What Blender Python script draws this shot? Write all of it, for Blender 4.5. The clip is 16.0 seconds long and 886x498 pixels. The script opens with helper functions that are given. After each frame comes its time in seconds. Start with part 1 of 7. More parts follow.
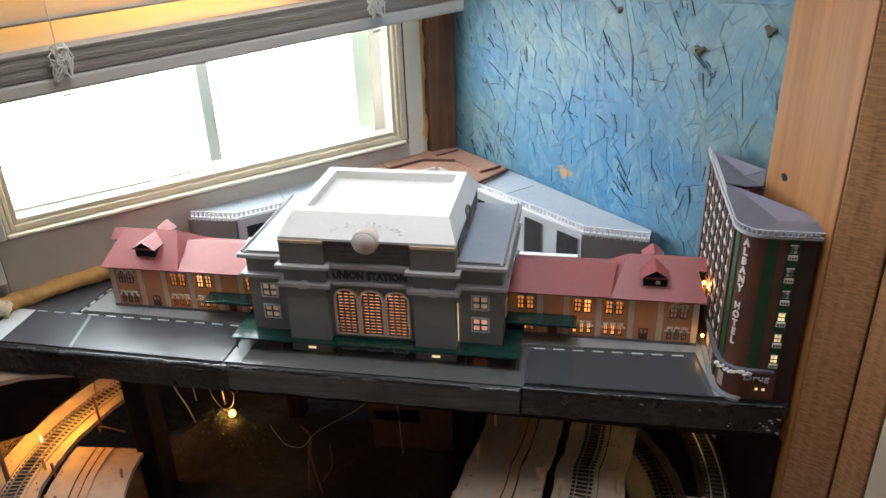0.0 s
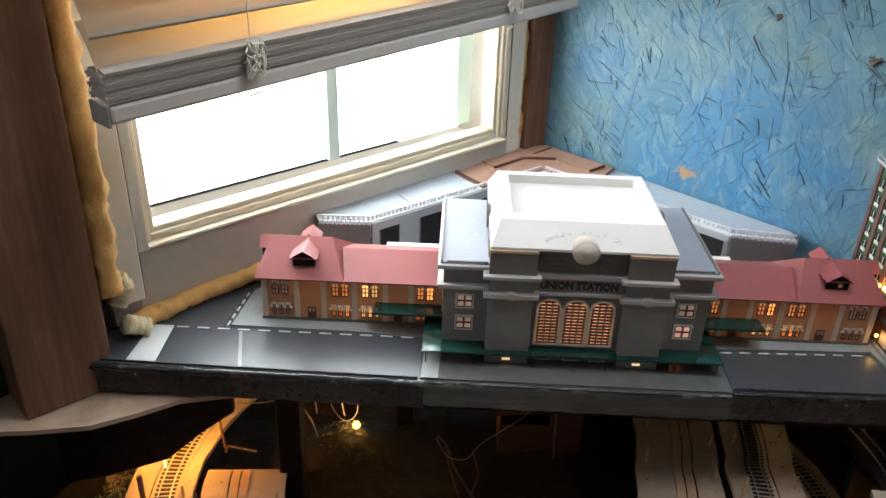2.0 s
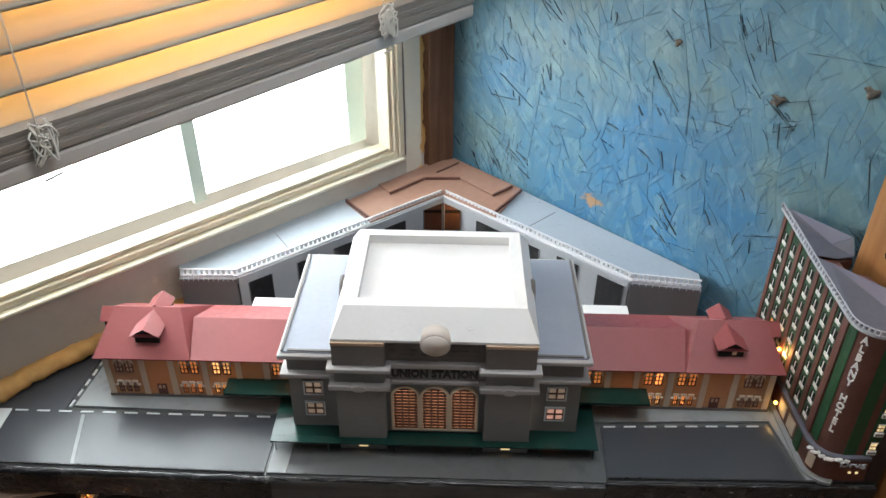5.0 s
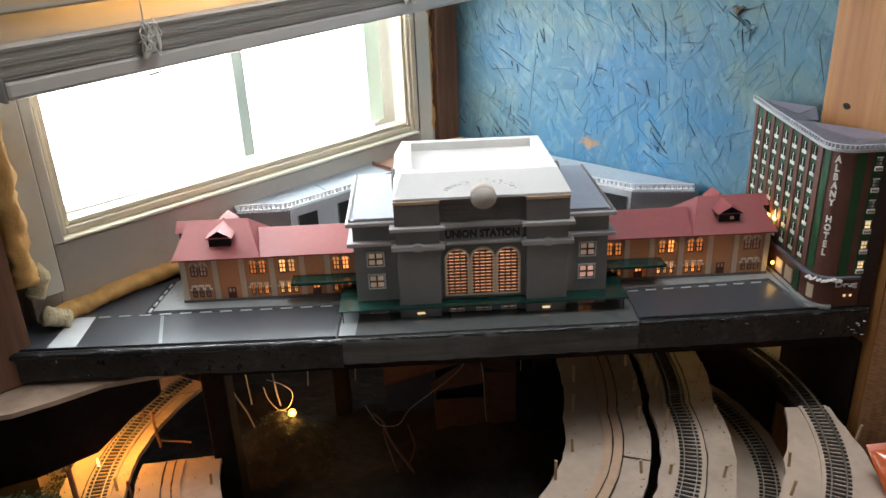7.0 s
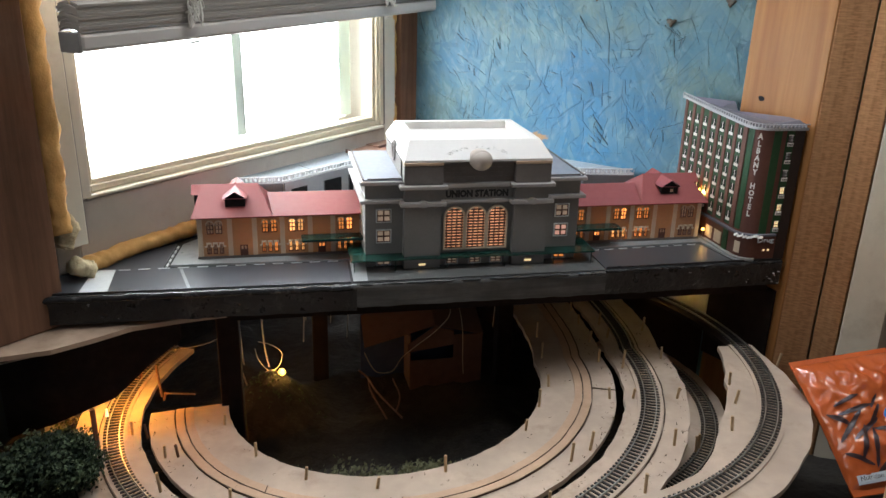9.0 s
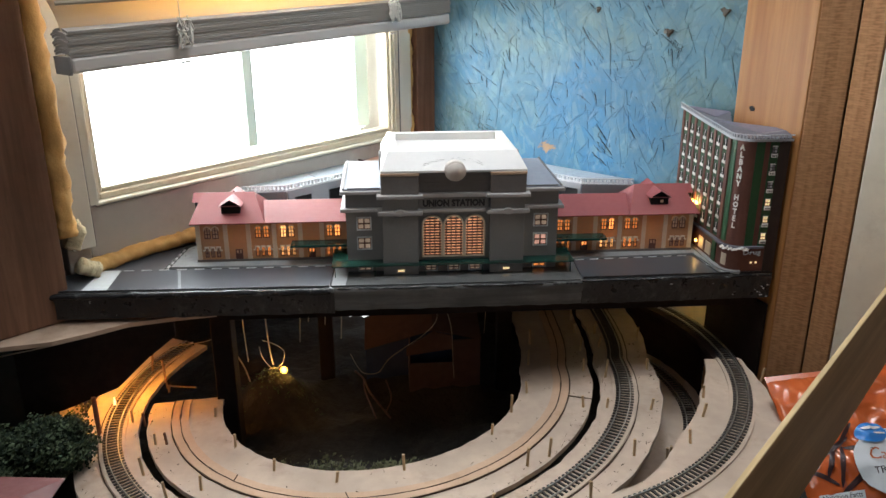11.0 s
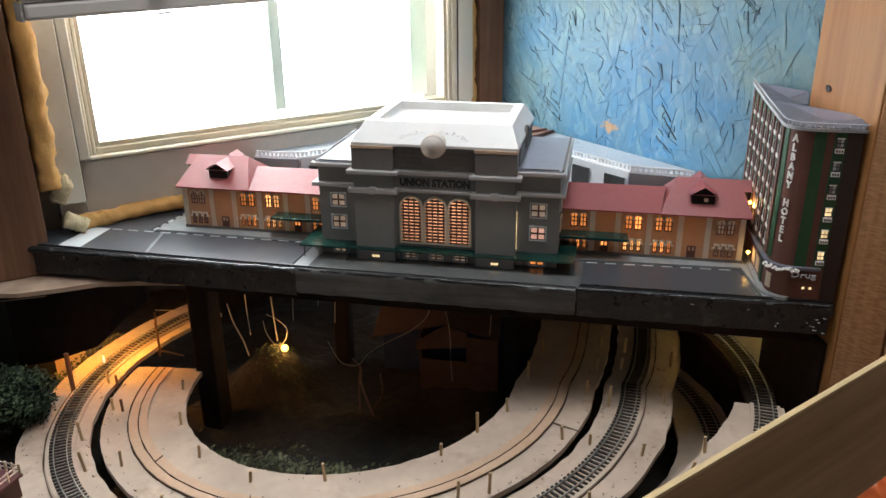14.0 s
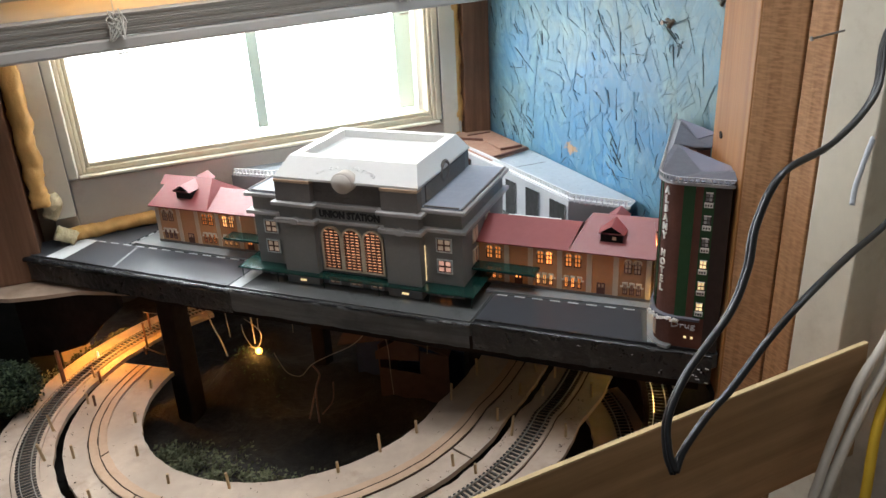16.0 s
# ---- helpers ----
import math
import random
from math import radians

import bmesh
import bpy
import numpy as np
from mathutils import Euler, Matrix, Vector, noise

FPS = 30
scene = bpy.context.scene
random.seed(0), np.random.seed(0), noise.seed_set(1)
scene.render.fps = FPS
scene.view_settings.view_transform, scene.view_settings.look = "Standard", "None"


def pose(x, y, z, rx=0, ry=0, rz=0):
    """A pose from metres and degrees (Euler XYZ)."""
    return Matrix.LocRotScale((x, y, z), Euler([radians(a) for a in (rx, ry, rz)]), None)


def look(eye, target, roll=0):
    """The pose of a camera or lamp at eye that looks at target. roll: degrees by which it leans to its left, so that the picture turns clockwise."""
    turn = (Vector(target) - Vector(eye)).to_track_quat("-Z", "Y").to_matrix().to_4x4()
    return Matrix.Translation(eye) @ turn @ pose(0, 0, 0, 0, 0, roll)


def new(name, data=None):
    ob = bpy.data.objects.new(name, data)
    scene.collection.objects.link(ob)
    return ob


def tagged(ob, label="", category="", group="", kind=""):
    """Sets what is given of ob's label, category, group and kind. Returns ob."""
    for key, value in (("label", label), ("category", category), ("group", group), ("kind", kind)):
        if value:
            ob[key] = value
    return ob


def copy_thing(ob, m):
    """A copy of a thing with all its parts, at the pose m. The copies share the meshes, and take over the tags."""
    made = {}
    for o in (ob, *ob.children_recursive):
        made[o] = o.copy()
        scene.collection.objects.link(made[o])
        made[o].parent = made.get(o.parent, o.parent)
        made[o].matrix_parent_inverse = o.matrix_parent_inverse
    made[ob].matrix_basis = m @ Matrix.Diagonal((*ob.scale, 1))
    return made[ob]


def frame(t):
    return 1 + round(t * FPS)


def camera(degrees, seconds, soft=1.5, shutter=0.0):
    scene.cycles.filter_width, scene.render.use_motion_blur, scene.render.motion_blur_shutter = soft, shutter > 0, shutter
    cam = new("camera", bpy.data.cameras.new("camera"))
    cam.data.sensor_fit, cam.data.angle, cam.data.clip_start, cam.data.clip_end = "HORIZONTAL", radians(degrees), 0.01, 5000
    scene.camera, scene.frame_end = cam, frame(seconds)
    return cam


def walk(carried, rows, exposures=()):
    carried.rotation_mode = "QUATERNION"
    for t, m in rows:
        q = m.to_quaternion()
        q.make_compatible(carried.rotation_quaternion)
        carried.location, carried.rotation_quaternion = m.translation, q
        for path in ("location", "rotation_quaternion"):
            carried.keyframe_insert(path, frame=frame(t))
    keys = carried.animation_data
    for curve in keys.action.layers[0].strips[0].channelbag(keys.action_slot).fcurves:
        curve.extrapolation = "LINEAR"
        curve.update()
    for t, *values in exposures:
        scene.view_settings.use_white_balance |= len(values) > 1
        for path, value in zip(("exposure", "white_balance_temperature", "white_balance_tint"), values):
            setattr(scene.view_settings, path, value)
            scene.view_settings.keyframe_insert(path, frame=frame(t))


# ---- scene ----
cam = camera(58.7, 16.0)
PATH = [
    (0, (0.2294, -0.7563, 1.5071), (-0.1114, 1.0101, 0.6327), -1.8),
    (0.5, (0.154, -0.7694, 1.5096), (-0.1466, 1.0031, 0.6324), -0.95),
    (1, (0.0515, -0.7875, 1.5031), (-0.1767, 0.998, 0.6293), -0.05),
    (1.5, (-0.0673, -0.7794, 1.5045), (-0.1984, 1.0099, 0.6187), 0.91),
    (2, (-0.1368, -0.7584, 1.5244), (-0.1673, 1.0186, 0.605), 2.07),
    (2.5, (-0.1498, -0.7255, 1.5387), (-0.0665, 1.0121, 0.5516), 3.0),
    (3, (-0.1078, -0.6915, 1.589), (0.0009, 0.9917, 0.5138), 3.55),
    (3.5, (-0.0201, -0.6269, 1.6174), (0.0622, 1.0088, 0.4693), 3.38),
    (4, (0.0204, -0.5731, 1.6514), (0.0537, 1.0267, 0.452), 3.16),
    (6.5, (0.0225, -0.7481, 1.4886), (-0.0554, 1.0808, 0.6834), -2.57),
    (7, (-0.0711, -0.8407, 1.4341), (-0.0136, 0.9998, 0.6522), -2.14),
    (7.5, (-0.1413, -0.9215, 1.4231), (0.0734, 0.9206, 0.6731), -0.55),
    (8, (-0.2061, -0.9539, 1.3999), (0.1464, 0.8821, 0.6885), 1.08),
    (8.5, (-0.2547, -0.9709, 1.3782), (0.147, 0.8647, 0.6948), 1.83),
    (11, (-0.0905, -1.0461, 1.3982), (0.0473, 0.8349, 0.7328), -0.04),
    (11.5, (-0.0065, -1.0481, 1.395), (0.0354, 0.8393, 0.733), -0.42),
    (12, (0.0544, -1.0496, 1.3919), (-0.0037, 0.8356, 0.7239), -0.79),
    (12.5, (0.0917, -1.0388, 1.3963), (-0.0526, 0.8398, 0.7271), -0.79),
    (13, (0.1215, -0.9699, 1.3829), (-0.1053, 0.8953, 0.6983), -0.68),
    (13.5, (0.162, -0.9122, 1.363), (-0.1422, 0.9375, 0.6669), -0.38),
    (14, (0.1926, -0.8889, 1.3619), (-0.1863, 0.9386, 0.642), -0.38),
    (14.5, (0.2406, -0.8905, 1.3698), (-0.2161, 0.9091, 0.6249), -0.57),
    (15, (0.3369, -0.8784, 1.3822), (-0.1995, 0.8926, 0.6242), -1.06),
    (15.5, (0.4087, -0.8551, 1.402), (-0.2128, 0.8828, 0.6299), -1.85),
    (16, (0.4596, -0.8231, 1.4472), (-0.2369, 0.8764, 0.6547), -2.74),
]
walk(cam, [(t, look(eye, target, roll)) for t, eye, target, roll in PATH],
     [(0, 0.12), (2.5, 0.07), (4, 0.02), (6.5, -0.16), (7, 0.07), (8, 0.12), (11, 0.18), (14.5, 0.26), (16, 0.26)])

# ---- light ----
world = bpy.data.worlds.new("sky")
world.use_nodes = True
scene.world = world
sky = world.node_tree.nodes.new("ShaderNodeTexSky")
sky.sky_type, sky.sun_disc, sky.sun_elevation, sky.sun_rotation = "NISHITA", False, radians(40), radians(300)
world.node_tree.links.new(sky.outputs[0], world.node_tree.nodes["Background"].inputs[0])
world.node_tree.nodes["Background"].inputs[1].default_value = 0.08


def area_lamp(name, m, sx, sy, watts, colour):
    data = bpy.data.lights.new(name, "AREA")
    data.shape, data.size, data.size_y, data.energy, data.color = "RECTANGLE", sx, sy, watts, colour
    ob = new(name, data)
    ob.matrix_world = m
    return ob


def bulb_lamp(name, place, watts, colour=(1.0, 0.62, 0.22), radius=0.004):
    data = bpy.data.lights.new(name, "POINT")
    data.energy, data.color, data.shadow_soft_size = watts, colour, radius
    ob = new(name, data)
    ob.location = place
    return ob


CORNER = Vector((0.0, 0.553, 0.0))
# wall frames: x along the wall, y out of it into the room, z up
WIN = Matrix(((-0.7193, 0.6947, 0, 0.0), (-0.6947, -0.7193, 0, 0.553), (0, 0, 1, 0), (0, 0, 0, 1)))
OSB = Matrix(((-0.7071, -0.7071, 0, 0.0), (0.7071, -0.7071, 0, 0.553), (0, 0, 1, 0), (0, 0, 0, 1)))
area_lamp("window_daylight", WIN @ pose(0.41, -0.056, 1.36, 90, 0, 0), 0.56, 0.50, 8.5, (0.90, 0.96, 1.0))
# no window known here: fill added at an unseen wall opening
area_lamp("side_window_daylight", WIN @ pose(1.20, -0.02, 1.76, 90, 0, 0), 0.60, 0.80, 6.8, (0.97, 0.98, 1.0))
# unseen overhead lamps, added as fill for the decks and building fronts
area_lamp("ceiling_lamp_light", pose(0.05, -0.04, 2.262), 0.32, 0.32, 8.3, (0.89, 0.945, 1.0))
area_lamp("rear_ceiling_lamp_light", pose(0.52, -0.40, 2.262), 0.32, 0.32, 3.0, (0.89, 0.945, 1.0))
# weak fill from an added opening behind the camera, never in view
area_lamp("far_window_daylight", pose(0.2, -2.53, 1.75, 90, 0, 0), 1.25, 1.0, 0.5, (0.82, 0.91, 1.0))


# ---- materials ----
def nodes_of(name):
    m = bpy.data.materials.new(name)
    m.use_nodes = True
    nt = m.node_tree
    return m, nt, nt.nodes["Principled BSDF"]


def node(nt, kind, **props):
    n = nt.nodes.new("ShaderNode" + kind)
    for k, v in props.items():
        if k == "operation":
            n.operation = v
        elif k == "data_type":
            n.data_type = v
        elif k == "blend_type":
            n.blend_type = v
        elif k == "feature":
            n.feature = v
    return n


def ramp(nt, source, stops):
    r = nt.nodes.new("ShaderNodeValToRGB")
    while len(r.color_ramp.elements) < len(stops):
        r.color_ramp.elements.new(0.5)
    for e, (p, c) in zip(r.color_ramp.elements, stops):
        e.position = p
        e.color = (c, c, c, 1) if not hasattr(c, "__len__") else (*c, 1)
    nt.links.new(source, r.inputs[0])
    return r.outputs[0]


def coords(nt, scale=(1, 1, 1), turn=(0, 0, 0)):
    c, m = nt.nodes.new("ShaderNodeTexCoord"), nt.nodes.new("ShaderNodeMapping")
    m.inputs["Scale"].default_value, m.inputs["Rotation"].default_value = scale, turn
    nt.links.new(c.outputs["Object"], m.inputs[0])
    return m.outputs[0]


def noise_at(nt, vec, scale, detail=4.0, rough=0.6):
    n = nt.nodes.new("ShaderNodeTexNoise")
    n.inputs["Scale"].default_value, n.inputs["Detail"].default_value, n.inputs["Roughness"].default_value = scale, detail, rough
    nt.links.new(vec, n.inputs["Vector"])
    return n.outputs["Fac"]


def mixed(nt, fac, a, b, how="MIX"):
    m = nt.nodes.new("ShaderNodeMix")
    m.data_type, m.blend_type = "RGBA", how
    for sock, v in ((m.inputs[0], fac), (m.inputs[6], a), (m.inputs[7], b)):
        if hasattr(v, "is_output"):
            nt.links.new(v, sock)
        elif hasattr(v, "__len__"):
            sock.default_value = (*v, 1)
        else:
            sock.default_value = v
    return m.outputs[2]


def bumped(nt, p, height, strength, dist):
    b = nt.nodes.new("ShaderNodeBump")
    b.inputs["Strength"].default_value, b.inputs["Distance"].default_value = strength, dist
    nt.links.new(height, b.inputs["Height"])
    nt.links.new(b.outputs[0], p.inputs["Normal"])


def plain(name, colour, rough=0.6, vary=0.18, scale=60.0, big=8.0, bump=0.25, dist=0.0006, metal=0.0, stain=None, island=0.0, rvar=0.12):
    """Paint, plastic, card and the like: two scales of mottling, a faint stain and fine relief."""
    m, nt, p = nodes_of(name)
    v = coords(nt)
    fine, wide = noise_at(nt, v, scale, 5), noise_at(nt, v, big, 3)
    dark = tuple(c * (1 - vary) for c in colour)
    lite = tuple(min(1, c * (1 + vary * 0.7)) for c in colour)
    c = mixed(nt, ramp(nt, wide, [(0.3, 0.0), (0.7, 1.0)]), dark, lite)
    c = mixed(nt, ramp(nt, fine, [(0.35, 0.0), (0.75, 0.55)]), c, dark)
    if stain:
        c = mixed(nt, ramp(nt, noise_at(nt, v, big * 2.3, 6, 0.7), [(0.55, 0.0), (0.72, 0.7)]), c, stain)
    if island:
        info = nt.nodes.new("ShaderNodeObjectInfo")
        c = mixed(nt, ramp(nt, info.outputs["Random"], [(0.0, 0.0), (1.0, island)]), c, dark)
    nt.links.new(c, p.inputs["Base Color"])
    p.inputs["Metallic"].default_value = metal
    nt.links.new(ramp(nt, fine, [(0.2, max(0.05, rough - rvar)), (0.8, min(1, rough + rvar))]), p.inputs["Roughness"])
    bumped(nt, p, fine, bump, dist)
    return m


def wood(name, light, dark, along="z", rough=0.6, grain=1.0, saw=False, stain=0.0):
    """Timber with long grain along one axis, broad bands, knots and, where sawn rough, cross marks."""
    m, nt, p = nodes_of(name)
    s = {"x": (1.2, 22, 22), "y": (22, 1.2, 22), "z": (22, 22, 1.2)}[along]
    v = coords(nt, s)
    rings = noise_at(nt, v, 1.0 * grain, 3, 0.5)
    fibre = noise_at(nt, v, 9.0 * grain, 4, 0.7)
    w = nt.nodes.new("ShaderNodeMath")
    w.operation = "SINE"
    k = nt.nodes.new("ShaderNodeMath")
    k.operation = "MULTIPLY"
    k.inputs[1].default_value = 38.0
    nt.links.new(rings, k.inputs[0])
    nt.links.new(k.outputs[0], w.inputs[0])
    c = mixed(nt, ramp(nt, w.outputs[0], [(0.0, 0.1), (1.0, 0.65)]), light, dark)
    c = mixed(nt, ramp(nt, fibre, [(0.35, 0.0), (0.8, 0.6)]), c, tuple(x * 0.55 for x in dark))
    if stain:
        c = mixed(nt, ramp(nt, noise_at(nt, coords(nt), 9, 5, 0.7), [(0.45, 0.0), (0.75, stain)]), c, tuple(x * 0.3 for x in dark))
    height = fibre
    if saw:
        cross = coords(nt, {"z": (90, 90, 420), "x": (420, 90, 90), "y": (90, 420, 90)}[along])
        marks = noise_at(nt, cross, 1.0, 2, 0.5)
        c = mixed(nt, ramp(nt, marks, [(0.42, 0.0), (0.62, 0.5)]), c, tuple(min(1, x * 1.35) for x in light))
        height = mixed(nt, 0.6, fibre, marks)
    nt.links.new(c, p.inputs["Base Color"])
    p.inputs["Roughness"].default_value = rough
    p.inputs["Specular IOR Level"].default_value = 0.25
    bumped(nt, p, height, 0.35, 0.0012)
    return m


def lit(name, colour, strength, dim=0.3, scale=70.0, base=0.6):
    """Window film glowing from the little bulbs behind it."""
    m, nt, p = nodes_of(name)
    v = coords(nt)
    info = nt.nodes.new("ShaderNodeObjectInfo")
    spread = ramp(nt, info.outputs["Random"], [(0.0, dim), (0.45, dim * 1.6), (1.0, 1.0)])
    glow = ramp(nt, noise_at(nt, v, scale, 2), [(0.3, 0.45), (0.7, 1.0)])
    k = nt.nodes.new("ShaderNodeMath")
    k.operation = "MULTIPLY"
    nt.links.new(spread, k.inputs[0])
    nt.links.new(glow, k.inputs[1])
    g = nt.nodes.new("ShaderNodeMath")
    g.operation = "MULTIPLY"
    g.inputs[1].default_value = strength
    nt.links.new(k.outputs[0], g.inputs[0])
    p.inputs["Base Color"].default_value = (*(c * base for c in colour), 1)
    p.inputs["Emission Color"].default_value = (*colour, 1)
    nt.links.new(g.outputs[0], p.inputs["Emission Strength"])
    p.inputs["Roughness"].default_value = 0.4
    return m


def osb_paint():
    """Oriented strand board under thin blue paint: strands lying every way, their edges and checks dark."""
    m, nt, p = nodes_of("blue_painted_osb")
    tc = nt.nodes.new("ShaderNodeTexCoord")
    sep, com = nt.nodes.new("ShaderNodeSeparateXYZ"), nt.nodes.new("ShaderNodeCombineXYZ")
    nt.links.new(tc.outputs["Object"], sep.inputs[0])
    nt.links.new(sep.outputs[0], com.inputs[0])
    nt.links.new(sep.outputs[2], com.inputs[1])
    flat = com.outputs[0]
    lines, heights = None, None
    bend = nt.nodes.new("ShaderNodeTexNoise")
    bend.inputs["Scale"].default_value, bend.inputs["Detail"].default_value = 14.0, 3.0
    nt.links.new(flat, bend.inputs["Vector"])
    warp = nt.nodes.new("ShaderNodeVectorMath")
    warp.operation = "MULTIPLY_ADD"
    warp.inputs[1].default_value = (0.013, 0.013, 0)
    nt.links.new(bend.outputs["Color"], warp.inputs[0])
    nt.links.new(flat, warp.inputs[2])
    for cells, seed, keep_at, long_by, fine_by in ((6.0, 0.0, 0.28, 6.0, 210), (9.0, 3.7, 0.31, 9.0, 280), (17.0, 21.9, 0.33, 18.0, 420)):
        off = nt.nodes.new("ShaderNodeVectorMath")
        off.inputs[1].default_value = (seed, seed * 1.7, 0)
        nt.links.new(warp.outputs[0], off.inputs[0])
        cell = nt.nodes.new("ShaderNodeTexVoronoi")
        cell.inputs["Scale"].default_value = cells
        nt.links.new(off.outputs[0], cell.inputs["Vector"])
        sepc = nt.nodes.new("ShaderNodeSeparateColor")
        nt.links.new(cell.outputs["Color"], sepc.inputs[0])
        ang = nt.nodes.new("ShaderNodeMath")
        ang.operation = "MULTIPLY_ADD"
        ang.inputs[1].default_value, ang.inputs[2].default_value = -1.7, -0.75
        nt.links.new(sepc.outputs[0], ang.inputs[0])
        rot = nt.nodes.new("ShaderNodeVectorRotate")
        rot.rotation_type = "Z_AXIS"
        nt.links.new(off.outputs[0], rot.inputs["Vector"])
        nt.links.new(ang.outputs[0], rot.inputs["Angle"])
        mp = nt.nodes.new("ShaderNodeMapping")
        mp.inputs["Scale"].default_value = (long_by * 1.3, fine_by * 0.22, 1)
        nt.links.new(rot.outputs[0], mp.inputs[0])
        streak = nt.nodes.new("ShaderNodeMapping")
        streak.inputs["Scale"].default_value = (long_by, fine_by, 1)
        nt.links.new(rot.outputs[0], streak.inputs[0])
        crack = ramp(nt, noise_at(nt, streak.outputs[0], 1.0, 3.0, 0.55), [(0.290, 0.0), (0.325, 1.0)])
        keep = ramp(nt, noise_at(nt, off.outputs[0], 4.5, 5, 0.7), [(keep_at, 1.0), (keep_at + 0.09, 0.0)])
        crack = mixed(nt, keep, (1, 1, 1), crack)
        lines = crack if lines is None else mixed(nt, 1.0, lines, crack, "MULTIPLY")
        strand = noise_at(nt, mp.outputs[0], 1.0, 3)
        if cells < 10:
            # long flakes, each a little proud of its neighbours and with its own share of paint
            chip = nt.nodes.new("ShaderNodeMapping")
            chip.inputs["Scale"].default_value = (cells * 1.3, cells * 6.5, 1)
            nt.links.new(rot.outputs[0], chip.inputs[0])
            flake, rim = nt.nodes.new("ShaderNodeTexVoronoi"), nt.nodes.new("ShaderNodeTexVoronoi")
            rim.feature = "DISTANCE_TO_EDGE"
            for v in (flake, rim):
                v.inputs["Scale"].default_value = 1.0
                nt.links.new(chip.outputs[0], v.inputs["Vector"])
            shade = nt.nodes.new("ShaderNodeSeparateColor")
            nt.links.new(flake.outputs["Color"], shade.inputs[0])
            strand = mixed(nt, 0.22, strand, shade.outputs[1])
            seam = ramp(nt, rim.outputs["Distance"], [(0.004, 0.15), (0.022, 1.0)])
            torn = ramp(nt, noise_at(nt, off.outputs[0], 16.0, 4, 0.65), [(0.40, 1.0), (0.50, 0.0)])
            lines = mixed(nt, 1.0, lines, mixed(nt, torn, (1, 1, 1), seam), "MULTIPLY")
        heights = strand if heights is None else mixed(nt, 0.5, heights, strand)
    wide = noise_at(nt, flat, 5.5, 4, 0.55)
    mid = nt.nodes.new("ShaderNodeVectorMath")
    mid.operation = "DISTANCE"
    mid.inputs[1].default_value = (-0.32, 1.12, 0)
    nt.links.new(flat, mid.inputs[0])
    away = nt.nodes.new("ShaderNodeMath")
    away.operation = "MULTIPLY_ADD"
    away.inputs[1].default_value = -0.9
    nt.links.new(wide, away.inputs[0])
    nt.links.new(mid.outputs["Value"], away.inputs[2])
    c = mixed(nt, ramp(nt, wide, [(0.36, 0.0), (0.62, 1.0)]), (0.080, 0.212, 0.305), (0.138, 0.232, 0.268))
    c = mixed(nt, ramp(nt, noise_at(nt, flat, 12, 5), [(0.46, 0.0), (0.60, 0.8)]), c, (0.180, 0.245, 0.230))
    blue = nt.nodes.new("ShaderNodeMath")
    blue.operation = "ADD"
    blue.inputs[1].default_value = 0.5
    nt.links.new(away.outputs[0], blue.inputs[0])
    c = mixed(nt, ramp(nt, blue.outputs[0], [(0.10, 0.80), (0.27, 0.0)]), c, (0.036, 0.190, 0.375))
    c = mixed(nt, ramp(nt, noise_at(nt, flat, 70, 5, 0.7), [(0.40, 0.0), (0.70, 0.35)]), c, (0.160, 0.215, 0.208))
    # low strands darker, high ones paler: relief shading put into the colour
    c = mixed(nt, ramp(nt, heights, [(0.40, 0.55), (0.50, 0.0)]), c, (0.075, 0.185, 0.27))
    c = mixed(nt, ramp(nt, heights, [(0.52, 0.0), (0.63, 0.50)]), c, (0.29, 0.385, 0.43))
    geo = nt.nodes.new("ShaderNodeNewGeometry")
    own = geo.outputs["Random Per Island"]
    c = mixed(nt, ramp(nt, own, [(0.55, 0.0), (0.75, 0.55), (0.80, 0.0)]), c, (0.165, 0.250, 0.262))
    c = mixed(nt, 1.0, c, ramp(nt, own, [(0.0, 0.82), (0.25, 1.03), (0.50, 0.90), (0.75, 1.14), (1.0, 0.97)]), "MULTIPLY")
    c = mixed(nt, 1.0, c, mixed(nt, lines, (0.67, 0.81, 0.87), (0.81, 0.97, 1.05)), "MULTIPLY")
    # one spot where the paint has flaked to the bare board
    spot = nt.nodes.new("ShaderNodeVectorMath")
    spot.operation = "DISTANCE"
    spot.inputs[1].default_value = (-0.287, 1.063, 0)
    wob = nt.nodes.new("ShaderNodeMapping")
    wob.inputs["Scale"].default_value = (1.0, 1.9, 1.0)
    wob.inputs["Location"].default_value = (0, -1.0215, 0)
    nt.links.new(flat, wob.inputs[0])
    nt.links.new(wob.outputs[0], spot.inputs[0])
    add = nt.nodes.new("ShaderNodeMath")
    add.operation = "MULTIPLY_ADD"
    add.inputs[1].default_value = 0.045
    nt.links.new(noise_at(nt, flat, 90, 3), add.inputs[0])
    nt.links.new(spot.outputs["Value"], add.inputs[2])
    bare = ramp(nt, add.outputs[0], [(0.034, 1.0), (0.040, 0.0)])
    c = mixed(nt, bare, c, (0.42, 0.24, 0.12))
    nt.links.new(c, p.inputs["Base Color"])
    p.inputs["Roughness"].default_value = 0.5
    h = mixed(nt, 0.55, heights, lines)
    bumped(nt, p, h, 0.6, 0.003)
    return m


